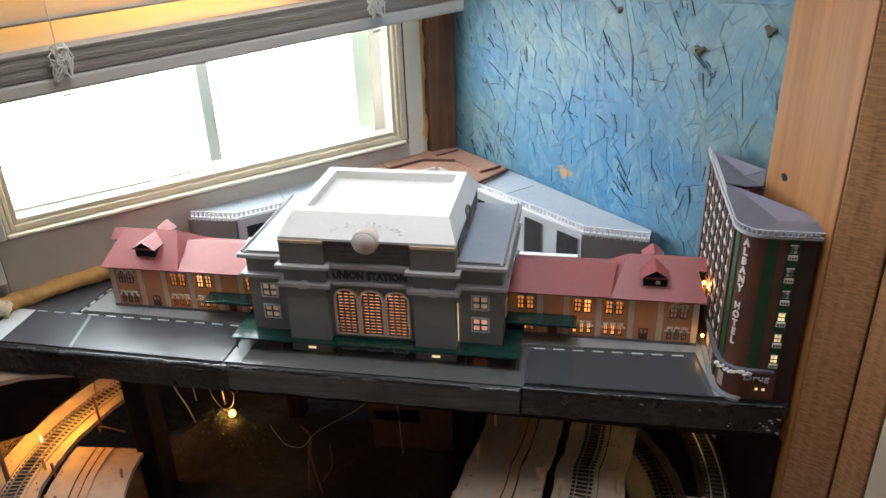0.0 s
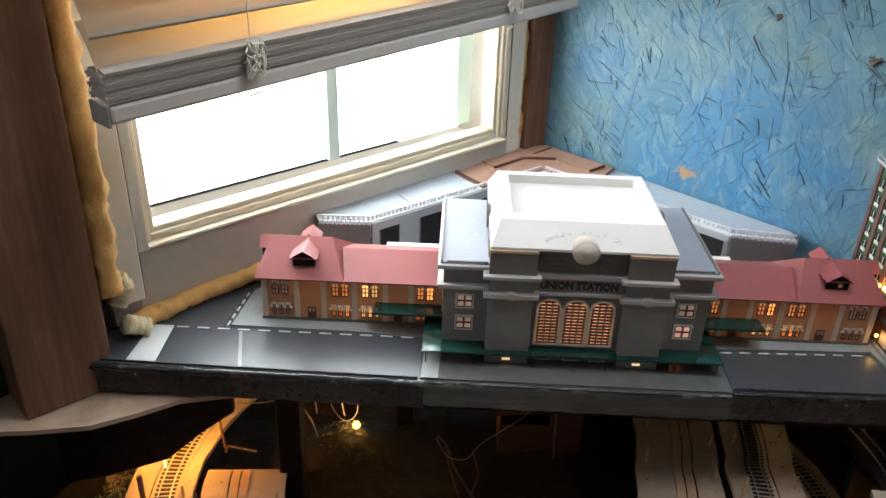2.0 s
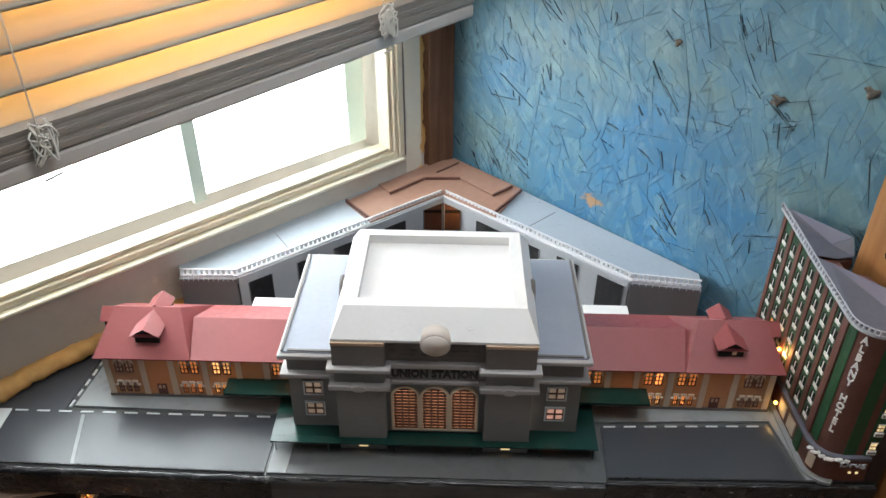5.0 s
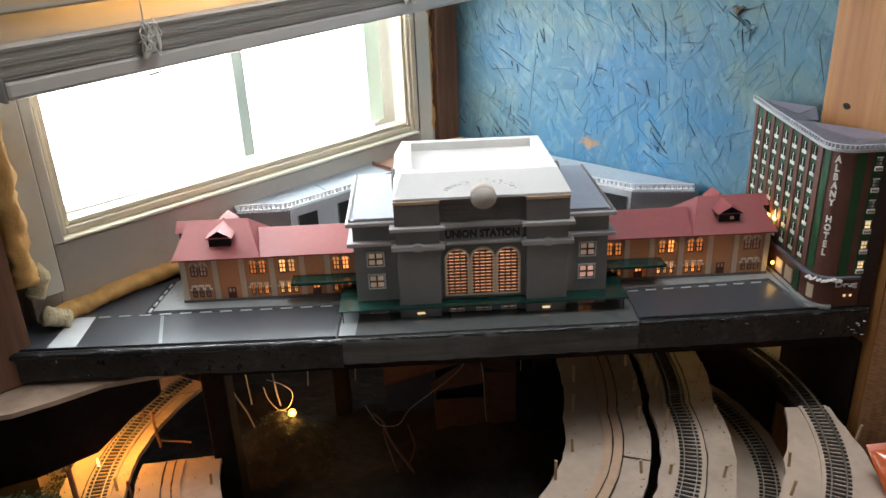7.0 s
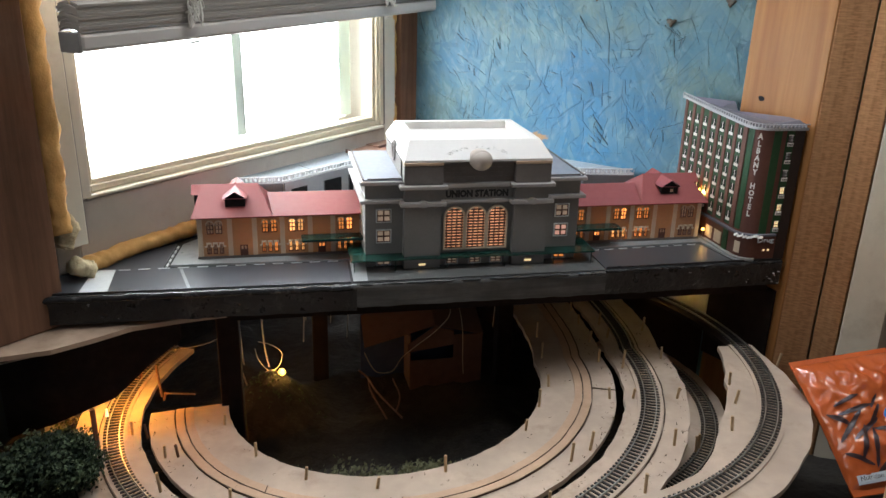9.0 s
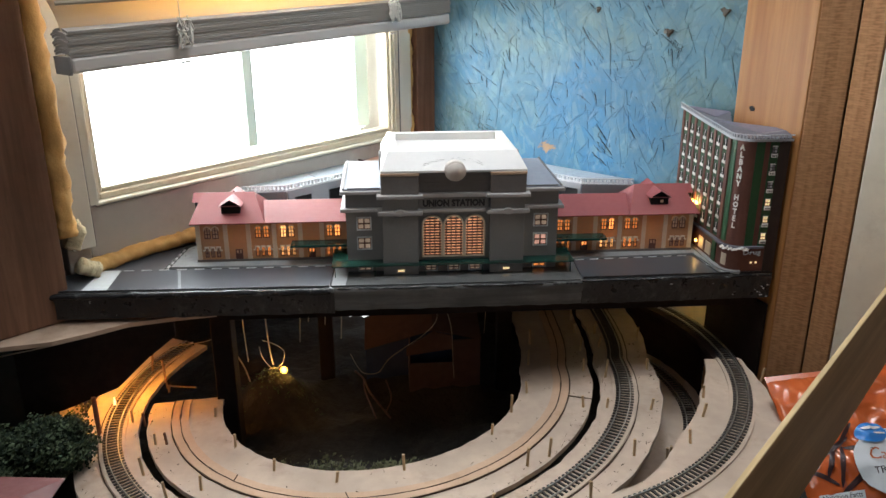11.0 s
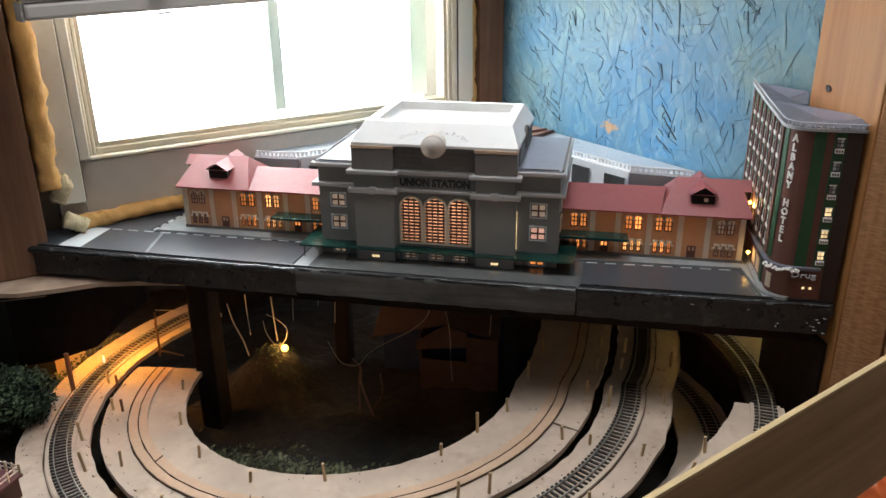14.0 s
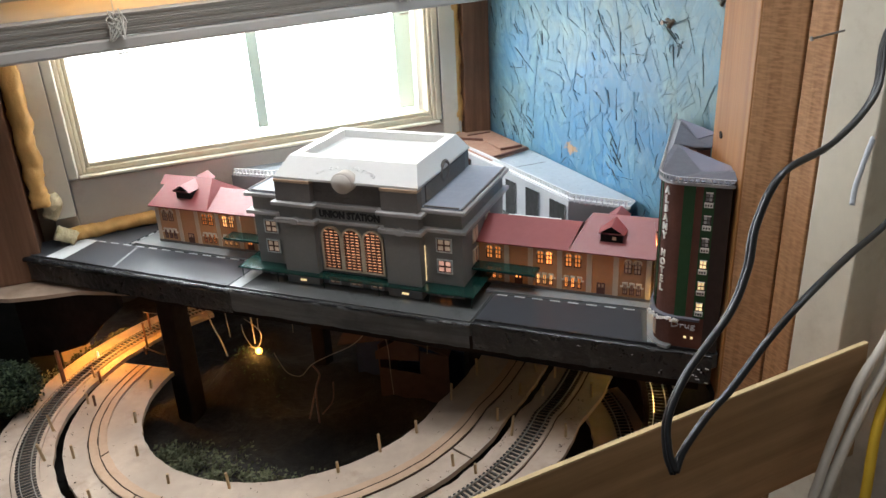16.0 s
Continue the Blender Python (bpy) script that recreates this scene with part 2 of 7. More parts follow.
M_OSB = osb_paint()
M_STUD = wood("planed_pine_stud", (0.375, 0.172, 0.058), (0.285, 0.118, 0.036), "z", 0.5, 0.5)
M_SAWN = wood("rough_sawn_stud", (0.37, 0.19, 0.088), (0.24, 0.115, 0.05), "z", 0.75, 0.8, saw=True)
M_OLDSTUD = wood("brown_weathered_post", (0.225, 0.115, 0.068), (0.135, 0.066, 0.038), "z", 0.7, 0.7, stain=0.35)
M_PLANK = wood("pine_plank", (0.47, 0.275, 0.135), (0.34, 0.185, 0.085), "x", 0.55, 0.5, stain=0.2)
M_PLY = plain("bare_plywood", (0.48, 0.375, 0.295), 0.8, 0.2, 60, 9, 0.35, 0.0007, stain=(0.31, 0.22, 0.155))
# darker copy of M_PLY that carries the shade on the left sheet
M_SHADEPLY = plain("shaded_plywood", (0.40, 0.285, 0.205), 0.8, 0.3, 40, 7, 0.35, 0.0007, stain=(0.24, 0.155, 0.10))
M_CORK = plain("cork_roadbed", (0.51, 0.345, 0.235), 0.85, 0.16, 220, 9, 0.5, 0.0007, stain=(0.38, 0.235, 0.14))
M_DECKEDGE = plain("dark_gap_edge", (0.10, 0.07, 0.045), 0.9, 0.3, 60)
M_PEG = wood("birch_dowel", (0.55, 0.40, 0.24), (0.40, 0.27, 0.15), "z", 0.65, 3.0)
M_VINYL = plain("cream_vinyl_frame", (0.70, 0.62, 0.47), 0.4, 0.08, 30, 6, 0.1, 0.0004, stain=(0.58, 0.49, 0.33))
M_SILL = plain("pale_sill_lip", (0.80, 0.74, 0.60), 0.4, 0.10, 40, 9, 0.1, 0.0004, stain=(0.66, 0.50, 0.28))
M_JAMB = plain("white_jamb_board", (0.74, 0.69, 0.58), 0.6, 0.10, 40, 6, 0.2, 0.0005, stain=(0.55, 0.49, 0.40))
M_PANEL = plain("grey_white_wall_panel", (0.55, 0.49, 0.42), 0.6, 0.10, 50, 5, 0.2, 0.0005, stain=(0.42, 0.35, 0.28))
M_FOAM = plain("yellow_expanding_foam", (0.70, 0.40, 0.13), 0.75, 0.22, 55, 20, 0.7, 0.003, stain=(0.60, 0.31, 0.09))
M_FOAMPALE = plain("pale_foam_blob", (0.66, 0.55, 0.34), 0.8, 0.4, 60, 30, 0.9, 0.005, stain=(0.28, 0.16, 0.06))
M_BLINDRAIL = plain("off_white_blind_rail", (0.50, 0.46, 0.42), 0.4, 0.06, 30, 6, 0.1, 0.0003)
# same slats as above, the stack's shade put into a darker colour
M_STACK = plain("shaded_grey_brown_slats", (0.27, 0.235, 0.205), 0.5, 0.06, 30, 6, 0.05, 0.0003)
M_CAP = plain("grey_plastic_end_cap", (0.20, 0.185, 0.17), 0.5, 0.2, 60)
M_CORD = plain("blind_cord", (0.74, 0.70, 0.63), 0.85, 0.2, 300)
M_PLASTER = plain("cream_wall_paint", (0.62, 0.56, 0.45), 0.7, 0.12, 60, 4, 0.3, 0.001, stain=(0.42, 0.34, 0.24))
M_ROOMWALL = plain("beige_room_wall", (0.32, 0.275, 0.22), 0.8, 0.1, 40, 3, 0.2, 0.001)
M_CEIL = plain("white_ceiling_paint", (0.36, 0.34, 0.31), 0.8, 0.06, 40, 3, 0.2, 0.001)
M_FLOOR = wood("brown_floor_boards", (0.26, 0.15, 0.08), (0.16, 0.08, 0.04), "x", 0.5, 0.4)
M_DARKPAINT = plain("black_painted_edge", (0.019, 0.018, 0.018), 0.32, 0.5, 90, 16, 1.0, 0.004, stain=(0.085, 0.082, 0.078))
M_CHIPS_SHEEN = plain("white_chips_and_sheen", (0.50, 0.505, 0.51), 0.35, 0.5, 150, 60, 0.6, 0.001)
M_GREYEDGE = wood("grey_painted_edge", (0.125, 0.122, 0.118), (0.070, 0.068, 0.065), "x", 0.55, 1.2, stain=0.6)
M_ASPHALT = plain("asphalt_road_paper", (0.054, 0.058, 0.066), 0.30, 0.10, 60, 9, 0.01, 0.0001, rvar=0.01)
M_PAVE = plain("grey_pavement_card", (0.27, 0.285, 0.285), 0.35, 0.12, 90, 8, 0.15, 0.0004, stain=(0.14, 0.15, 0.15))
M_PLAZA = plain("dark_plaza_card", (0.100, 0.102, 0.100), 0.20, 0.12, 90, 8, 0.01, 0.0001, stain=(0.050, 0.053, 0.053), rvar=0.02)
M_LINE = plain("white_road_paint", (0.62, 0.64, 0.64), 0.6, 0.15, 200)
M_STONE = plain("grey_printed_stone", (0.215, 0.208, 0.202), 0.62, 0.10, 260, 22, 0.3, 0.0003)
M_STONEDARK = plain("dark_grey_printed_stone", (0.155, 0.138, 0.128), 0.62, 0.14, 260, 22, 0.4, 0.0003)
M_CORNICE = plain("pale_grey_cornice", (0.39, 0.37, 0.36), 0.5, 0.08, 160, 15, 0.2, 0.0003, stain=(0.30, 0.27, 0.255))
M_BOSS = plain("warm_white_boss", (0.62, 0.55, 0.49), 0.55, 0.08, 160, 12)
M_WHITE = plain("white_printed_plastic", (0.73, 0.71, 0.685), 0.5, 0.05, 220, 12, 0.25, 0.0003)
M_TAN = plain("tan_card_cap", (0.50, 0.35, 0.24), 0.6, 0.12, 160, 18)
M_GREYROOF = plain("slate_grey_roof_card", (0.28, 0.30, 0.35), 0.62, 0.08, 140, 10, 0.2, 0.0003)
M_REDROOF = plain("brick_red_roof_card", (0.285, 0.068, 0.068), 0.45, 0.10, 130, 10, 0.2, 0.0003)
M_BRICK = plain("tan_brick_card", (0.43, 0.255, 0.155), 0.65, 0.14, 300, 22, 0.3, 0.0003)
M_TRIM = plain("cream_stone_trim", (0.62, 0.51, 0.385), 0.6, 0.10, 200, 20, 0.2, 0.0003)
M_HOOD = plain("pale_cream_hood", (0.74, 0.66, 0.54), 0.6, 0.08, 200)
M_MULLION = plain("dark_red_brown_frames", (0.10, 0.032, 0.022), 0.5, 0.2, 200)
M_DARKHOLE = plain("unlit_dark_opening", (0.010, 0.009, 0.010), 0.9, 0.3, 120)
M_GREEN = plain("dark_green_canopy", (0.009, 0.038, 0.030), 0.16, 0.15, 120, 12, 0.05, 0.0003)
M_LETTER = plain("black_letters", (0.02, 0.02, 0.022), 0.5, 0.1)
M_HBRICK = plain("brown_brick_card", (0.135, 0.050, 0.036), 0.6, 0.2, 300, 22, 0.3, 0.0003)
M_HGREEN = plain("dark_green_spandrel", (0.016, 0.075, 0.027), 0.55, 0.2, 200)
M_HWHITE = plain("white_window_trim", (0.80, 0.78, 0.74), 0.55, 0.1, 200)
M_HDARK = plain("near_black_brown_card", (0.028, 0.018, 0.016), 0.5, 0.25, 120)
M_LILAC = plain("lilac_tag_and_roof_sheen", (0.185, 0.176, 0.220), 0.14, 0.06, 120)
M_HROOF = plain("dark_slate_roof_paper", (0.115, 0.115, 0.14), 0.55, 0.12, 120)
M_BALUSTRADE = plain("off_white_card_balustrade", (0.60, 0.60, 0.61), 0.5, 0.1, 200)
M_RAILGREY = plain("grey_plastic_railing", (0.42, 0.43, 0.46), 0.5, 0.1, 200)
M_SHED = plain("blue_grey_roof_card", (0.33, 0.37, 0.41), 0.34, 0.08, 120, 8, 0.2, 0.0003)
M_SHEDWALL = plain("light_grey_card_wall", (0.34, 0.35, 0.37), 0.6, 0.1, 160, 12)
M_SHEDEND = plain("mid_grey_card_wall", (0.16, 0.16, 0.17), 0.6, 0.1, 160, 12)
M_BROWNROOF = plain("red_brown_roof_card", (0.30, 0.165, 0.115), 0.5, 0.12, 120, 10)
M_BROWNTRIM = plain("dark_red_brown_strip", (0.13, 0.055, 0.04), 0.5, 0.15, 120)
M_RAIL = plain("steel_rail", (0.52, 0.49, 0.45), 0.40, 0.15, 300, 30, 0.1, 0.0002, metal=1.0)
M_TIE = plain("black_plastic_tie", (0.024, 0.021, 0.02), 0.6, 0.25, 300, 40, 0.3, 0.0003, island=0.5)
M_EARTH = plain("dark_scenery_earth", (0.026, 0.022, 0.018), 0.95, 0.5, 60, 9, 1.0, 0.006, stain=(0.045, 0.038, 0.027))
M_MOSS = plain("dark_green_scatter", (0.17, 0.18, 0.10), 0.9, 0.5, 120, 20, 0.8, 0.003, stain=(0.26, 0.24, 0.16))
M_LEAF = plain("dark_foliage_foam", (0.013, 0.027, 0.012), 0.9, 0.5, 120, 22, 0.6, 0.002, stain=(0.045, 0.07, 0.035))
M_LEAFPALE = plain("pale_foliage_foam", (0.07, 0.10, 0.05), 0.9, 0.4, 120, 22, 0.6, 0.002)
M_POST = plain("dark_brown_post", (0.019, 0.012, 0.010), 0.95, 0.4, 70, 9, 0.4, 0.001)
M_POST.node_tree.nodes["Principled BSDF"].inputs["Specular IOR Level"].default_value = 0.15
M_MAROON = plain("maroon_roof_card", (0.15, 0.05, 0.048), 0.55, 0.15, 130, 10, 0.2, 0.0003)
M_PALEPINE = wood("pale_sawn_pine_edge", (0.62, 0.46, 0.25), (0.52, 0.36, 0.18), "x", 0.7, 0.5)
M_CRUMB = plain("dark_crumbs", (0.05, 0.035, 0.022), 0.9, 0.5, 300)
M_CARDBOARD = plain("brown_corrugated_card", (0.095, 0.050, 0.036), 0.9, 0.18, 70, 7, 0.3, 0.0006, stain=(0.05, 0.028, 0.02))
M_NEARBLACK = plain("near_black_wall", (0.010, 0.014, 0.013), 0.9, 0.3, 60)
M_GROOVE = plain("dark_cork_groove", (0.06, 0.035, 0.02), 0.9, 0.3, 90)
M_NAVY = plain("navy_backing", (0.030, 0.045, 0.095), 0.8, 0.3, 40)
M_WIRE = plain("pale_layout_wire", (0.36, 0.28, 0.20), 0.6, 0.2, 200)
M_CABLE = plain("black_rubber_cable", (0.012, 0.012, 0.013), 0.38, 0.2, 200, 30, 0.2, 0.0003)
M_WHITECABLE = plain("white_cable_jacket", (0.55, 0.48, 0.40), 0.5, 0.12, 120)
M_YELLOW = plain("yellow_cable_jacket", (0.55, 0.33, 0.02), 0.5, 0.15, 120)
M_NAIL = plain("dull_steel_nail", (0.25, 0.23, 0.21), 0.45, 0.3, 300, 60, 0.2, 0.0003, metal=0.9)
M_BAG = plain("orange_snack_film", (0.52, 0.108, 0.028), 0.17, 0.22, 14, 9, 0.15, 0.004, stain=(0.38, 0.060, 0.018))
M_BAGPALE = plain("pale_printed_panel", (0.70, 0.72, 0.74), 0.2, 0.06, 30, 9, 0.3, 0.003)
M_BAGBLUE = plain("blue_printed_oval", (0.04, 0.22, 0.62), 0.2, 0.08, 30)
M_BAGDARK = plain("dark_red_brown_print", (0.035, 0.009, 0.008), 0.45, 0.15, 60)
M_BAGRED = plain("orange_red_print", (0.55, 0.12, 0.03), 0.25, 0.1, 60)
M_GLOW = lit("warm_window_glow", (1.0, 0.33, 0.08), 2.3, 0.2)
M_GLOWHOT = lit("bright_window_glow", (1.0, 0.48, 0.16), 3.4, 0.25)
M_ARCHGLOW = lit("arch_window_glow", (1.0, 0.45, 0.23), 1.9, 0.45, 45)
M_PALEGLOW = lit("pale_window_glow", (1.0, 0.80, 0.50), 1.8, 0.75)
M_HOTELPANE = lit("yellow_hotel_window_film", (1.0, 0.74, 0.38), 1.3, 0.6)
M_DIMGLOW = lit("dim_window_film", (1.0, 0.62, 0.42), 0.16, 0.5, base=0.30)
M_PALEPANE = lit("pale_window_film", (1.0, 0.74, 0.54), 0.22, 0.6, base=0.42)
M_PINKGLOW = lit("pink_window_film", (1.0, 0.55, 0.42), 0.55, 0.7)
M_BULB = lit("bulb_filament", (1.0, 0.52, 0.09), 7.0, 1.0)


def slat_material():
    m, nt, p = nodes_of("backlit_blind_slat")
    p.inputs["Base Color"].default_value = (0.74, 0.66, 0.54, 1)
    p.inputs["Roughness"].default_value = 0.35
    tr = nt.nodes.new("ShaderNodeBsdfTranslucent")
    tr.inputs[0].default_value = (0.88, 0.60, 0.27, 1)
    mix = nt.nodes.new("ShaderNodeMixShader")
    # opaque lower rim puts in the pale light on each slat's overlap
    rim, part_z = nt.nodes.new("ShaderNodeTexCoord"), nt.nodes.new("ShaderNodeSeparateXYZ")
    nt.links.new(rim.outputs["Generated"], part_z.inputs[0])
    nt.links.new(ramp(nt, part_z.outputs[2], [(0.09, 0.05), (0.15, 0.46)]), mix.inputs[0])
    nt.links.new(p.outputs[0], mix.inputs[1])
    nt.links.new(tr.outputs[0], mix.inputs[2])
    nt.links.new(mix.outputs[0], nt.nodes["Material Output"].inputs[0])
    v = coords(nt, (1, 20, 20))
    nt.links.new(mixed(nt, noise_at(nt, v, 6, 3), (0.80, 0.72, 0.60), (0.62, 0.54, 0.42)), p.inputs["Base Color"])
    return m


def glass_material():
    m, nt, p = nodes_of("window_glass")
    p.inputs["Base Color"].default_value = (0.96, 0.99, 0.98, 1)
    p.inputs["Roughness"].default_value = 0.02
    p.inputs["Transmission Weight"].default_value = 1.0
    p.inputs["IOR"].default_value = 1.02
    return m


def outdoors():
    """Hazy white daylight with a trace of foliage, past the glass."""
    m, nt, p = nodes_of("hazy_daylight")
    v = coords(nt)
    leaf = ramp(nt, noise_at(nt, v, 2.2, 5, 0.65), [(0.50, 0.0), (0.70, 0.5)])
    c = mixed(nt, leaf, (1.0, 1.0, 1.0), (0.80, 0.92, 0.78))
    nt.links.new(c, p.inputs["Emission Color"])
    p.inputs["Emission Strength"].default_value = 1.7
    p.inputs["Base Color"].default_value = (0, 0, 0, 1)
    return m


def frosted(name, colour, share=0.85):
    """Thin pale plastic, its translucent share putting the window's glare into its tone."""
    m, nt, p = nodes_of(name)
    p.inputs["Base Color"].default_value = (*colour, 1)
    tr = nt.nodes.new("ShaderNodeBsdfTranslucent")
    v = coords(nt)
    nt.links.new(mixed(nt, noise_at(nt, v, 25, 3), colour, tuple(min(1, c * 1.12) for c in colour)), tr.inputs[0])
    mix = nt.nodes.new("ShaderNodeMixShader")
    mix.inputs[0].default_value = share
    nt.links.new(p.outputs[0], mix.inputs[1])
    nt.links.new(tr.outputs[0], mix.inputs[2])
    nt.links.new(mix.outputs[0], nt.nodes["Material Output"].inputs[0])
    return m


M_STILE, M_SCREEN = frosted("grey_green_stile", (0.54, 0.58, 0.55), 0.24), frosted("pale_green_screen_edge", (0.84, 0.93, 0.87), 0.09)
def backlit(m, colour, share):
    """Thin printed card that lets a little of the lamp behind it through."""
    nt = m.node_tree
    tr = nt.nodes.new("ShaderNodeBsdfTranslucent")
    tr.inputs[0].default_value = (*colour, 1)
    mix = nt.nodes.new("ShaderNodeMixShader")
    mix.inputs[0].default_value = share
    nt.links.new(nt.nodes["Principled BSDF"].outputs[0], mix.inputs[1])
    nt.links.new(tr.outputs[0], mix.inputs[2])
    nt.links.new(mix.outputs[0], nt.nodes["Material Output"].inputs[0])


backlit(M_BRICK, (0.85, 0.42, 0.16), 0.16)
M_SPLIT = plain("dark_blue_grey_split", (0.030, 0.055, 0.070), 0.9, 0.4, 200, 30)
M_SPLINTER = plain("pale_blue_splinter", (0.22, 0.34, 0.40), 0.6, 0.25, 200, 12)
M_KNOT = plain("torn_grey_brown_fibre", (0.20, 0.17, 0.135), 0.9, 0.5, 300, 60, 0.8, 0.002, stain=(0.05, 0.035, 0.025))
M_LIP = plain("glossy_black_paint_lip", (0.020, 0.020, 0.022), 0.20, 0.4, 120, 20, 0.6, 0.0015, stain=(0.20, 0.20, 0.20))
M_SLAT, M_GLASS, M_OUT = slat_material(), glass_material(), outdoors()

# ---- building helpers ----
AT = {}


def thing(name, place=(0, 0, 0), label="", category="", group="", kind="", m=None):
    ob = new(name)
    ob.empty_display_size = 0.02
    ob.matrix_world = m if m is not None else Matrix.Translation(place)
    AT[ob] = ob.matrix_world.copy()
    return tagged(ob, label, category, group, kind)


def part(name, bm, material, parent=None, label="", smooth=False, local=False):
    """Links a bmesh, built in world places (or, with local, in its parent's), as one mesh."""
    if parent is not None and not local:
        bmesh.ops.transform(bm, matrix=AT[parent].inverted(), verts=bm.verts)
    me = bpy.data.meshes.new(name)
    bm.normal_update()
    if smooth:
        for f in bm.faces:
            f.smooth = True
    bm.to_mesh(me)
    bm.free()
    me.materials.append(material)
    ob = new(name, me)
    if parent is not None:
        ob.parent = parent
        AT[ob] = AT[parent]
    else:
        AT[ob] = Matrix.Identity(4)
    return tagged(ob, label)


def solid(name, bm, material, label, category, kind="", group="", m=None, smooth=False):
    """A thing that is one mesh."""
    ob = part(name, bm, material, None, smooth=smooth)
    if m is not None:
        ob.matrix_world = m
    return tagged(ob, label, category, group, kind)


def box(x0, x1, y0, y1, z0, z1, bevel=0.0, bm=None, m=None):
    bm = bm or bmesh.new()
    made = bmesh.ops.create_cube(bm, size=1.0)["verts"]
    bmesh.ops.scale(bm, vec=(x1 - x0, y1 - y0, z1 - z0), verts=made)
    bmesh.ops.translate(bm, vec=((x0 + x1) / 2, (y0 + y1) / 2, (z0 + z1) / 2), verts=made)
    if bevel:
        es = list({e for v in made for e in v.link_edges})
        made = list({v for f in bmesh.ops.bevel(bm, geom=es, offset=bevel, segments=2, profile=0.5, affect="EDGES")["faces"] for v in f.verts} | {v for v in made if v.is_valid})
    if m is not None:
        bmesh.ops.transform(bm, matrix=m, verts=[v for v in made if v.is_valid])
    return bm


def prism(outline, z0, z1, bm=None, bevel=0.0):
    """An upright prism over an outline of (x, y)."""
    bm = bm or bmesh.new()
    low = [bm.verts.new((x, y, z0)) for x, y in outline]
    high = [bm.verts.new((x, y, z1)) for x, y in outline]
    n = len(outline)
    bm.faces.new(list(reversed(low)))
    bm.faces.new(high)
    for i in range(n):
        bm.faces.new((low[i], low[(i + 1) % n], high[(i + 1) % n], high[i]))
    bmesh.ops.recalc_face_normals(bm, faces=bm.faces)
    if bevel:
        bmesh.ops.bevel(bm, geom=bm.edges[:], offset=bevel, segments=1, affect="EDGES")
    return bm


def shell(points, faces, thick=0.0, bm=None):
    bm = bm or bmesh.new()
    vs = [bm.verts.new(p) for p in points]
    fs = [bm.faces.new([vs[i] for i in f]) for f in faces]
    bmesh.ops.recalc_face_normals(bm, faces=fs)
    if thick:
        bmesh.ops.solidify(bm, geom=fs, thickness=thick)
    return bm


def rod(a, b, r, bm=None, sides=8, r2=None):
    bm = bm or bmesh.new()
    a, b = Vector(a), Vector(b)
    made = bmesh.ops.create_cone(bm, cap_ends=True, segments=sides, radius1=r, radius2=r if r2 is None else r2, depth=(b - a).length)["verts"]
    turn = (b - a).to_track_quat("Z", "Y").to_matrix().to_4x4()
    bmesh.ops.transform(bm, matrix=Matrix.Translation((a + b) / 2) @ turn, verts=made)
    return bm


def tube(points, r, sides=8, flat=1.0, bm=None, steps=6):
    """A round bar along a smooth line through the points."""
    pts = [Vector(p) for p in points]
    ext = [pts[0] * 2 - pts[1]] + pts + [pts[-1] * 2 - pts[-2]]
    line = []
    for i in range(1, len(ext) - 2):
        p0, p1, p2, p3 = ext[i - 1:i + 3]
        for k in range(steps):
            t = k / steps
            line.append(0.5 * ((2 * p1) + (p2 - p0) * t + (2 * p0 - 5 * p1 + 4 * p2 - p3) * t * t + (3 * p1 - p0 - 3 * p2 + p3) * t ** 3))
    line.append(pts[-1])
    bm = bm or bmesh.new()
    rings, side = [], None
    for i, p in enumerate(line):
        d = (line[min(i + 1, len(line) - 1)] - line[max(i - 1, 0)]).normalized()
        if side is None:
            side = d.cross(Vector((0.31, 0.2, 0.93))).normalized()
        side = (side - d * side.dot(d)).normalized()
        up = d.cross(side)
        rings.append([bm.verts.new(p + (side * math.cos(2 * math.pi * k / sides) + up * math.sin(2 * math.pi * k / sides) * flat) * r) for k in range(sides)])
    for a, b in zip(rings, rings[1:]):
        for k in range(sides):
            bm.faces.new((a[k], a[(k + 1) % sides], b[(k + 1) % sides], b[k]))
    bm.faces.new(list(reversed(rings[0])))
    bm.faces.new(rings[-1])
    return bm


def lumpy(bm, amount, scale, seed=0.0):
    for v in bm.verts:
        v.co += v.normal * amount * noise.noise(v.co * scale + Vector((seed, seed * 2, 0)))
    return bm


def words(name, body, size, m, material, parent, label="", depth=0.0006, align="CENTER", bold=0.0):
    """Lettering in the built-in font, as a mesh, with its foot at m."""
    c = bpy.data.curves.new(name, "FONT")
    c.body, c.size, c.extrude, c.align_x, c.resolution_u, c.offset = body, size, depth, align, 2, bold
    tmp = new(name, c)
    me = bpy.data.meshes.new_from_object(tmp)
    bpy.data.objects.remove(tmp)
    me.materials.clear()
    me.materials.append(material)
    me.transform(AT[parent].inverted() @ m)
    ob = new(name, me)
    ob.parent = parent
    AT[ob] = AT[parent]
    return tagged(ob, label)


def arc(cx, cy, r, a0, a1, n):
    return [(cx + r * math.cos(radians(a0 + (a1 - a0) * i / n)), cy + r * math.sin(radians(a0 + (a1 - a0) * i / n))) for i in range(n + 1)]

# ---- the room's shell ----
TOP = 0.996          # top of the shelf
RIGHT_END = -0.60    # the strand board ends here, along its wall


def wall_box(frame_m, name, x0, x1, y0, y1, z0, z1, material, label, bevel=0.0, category="wall"):
    ob = part(name, box(x0, x1, y0, y1, z0, z1, bevel), material)
    ob.matrix_world = frame_m
    return tagged(ob, label, category, kind="structure")


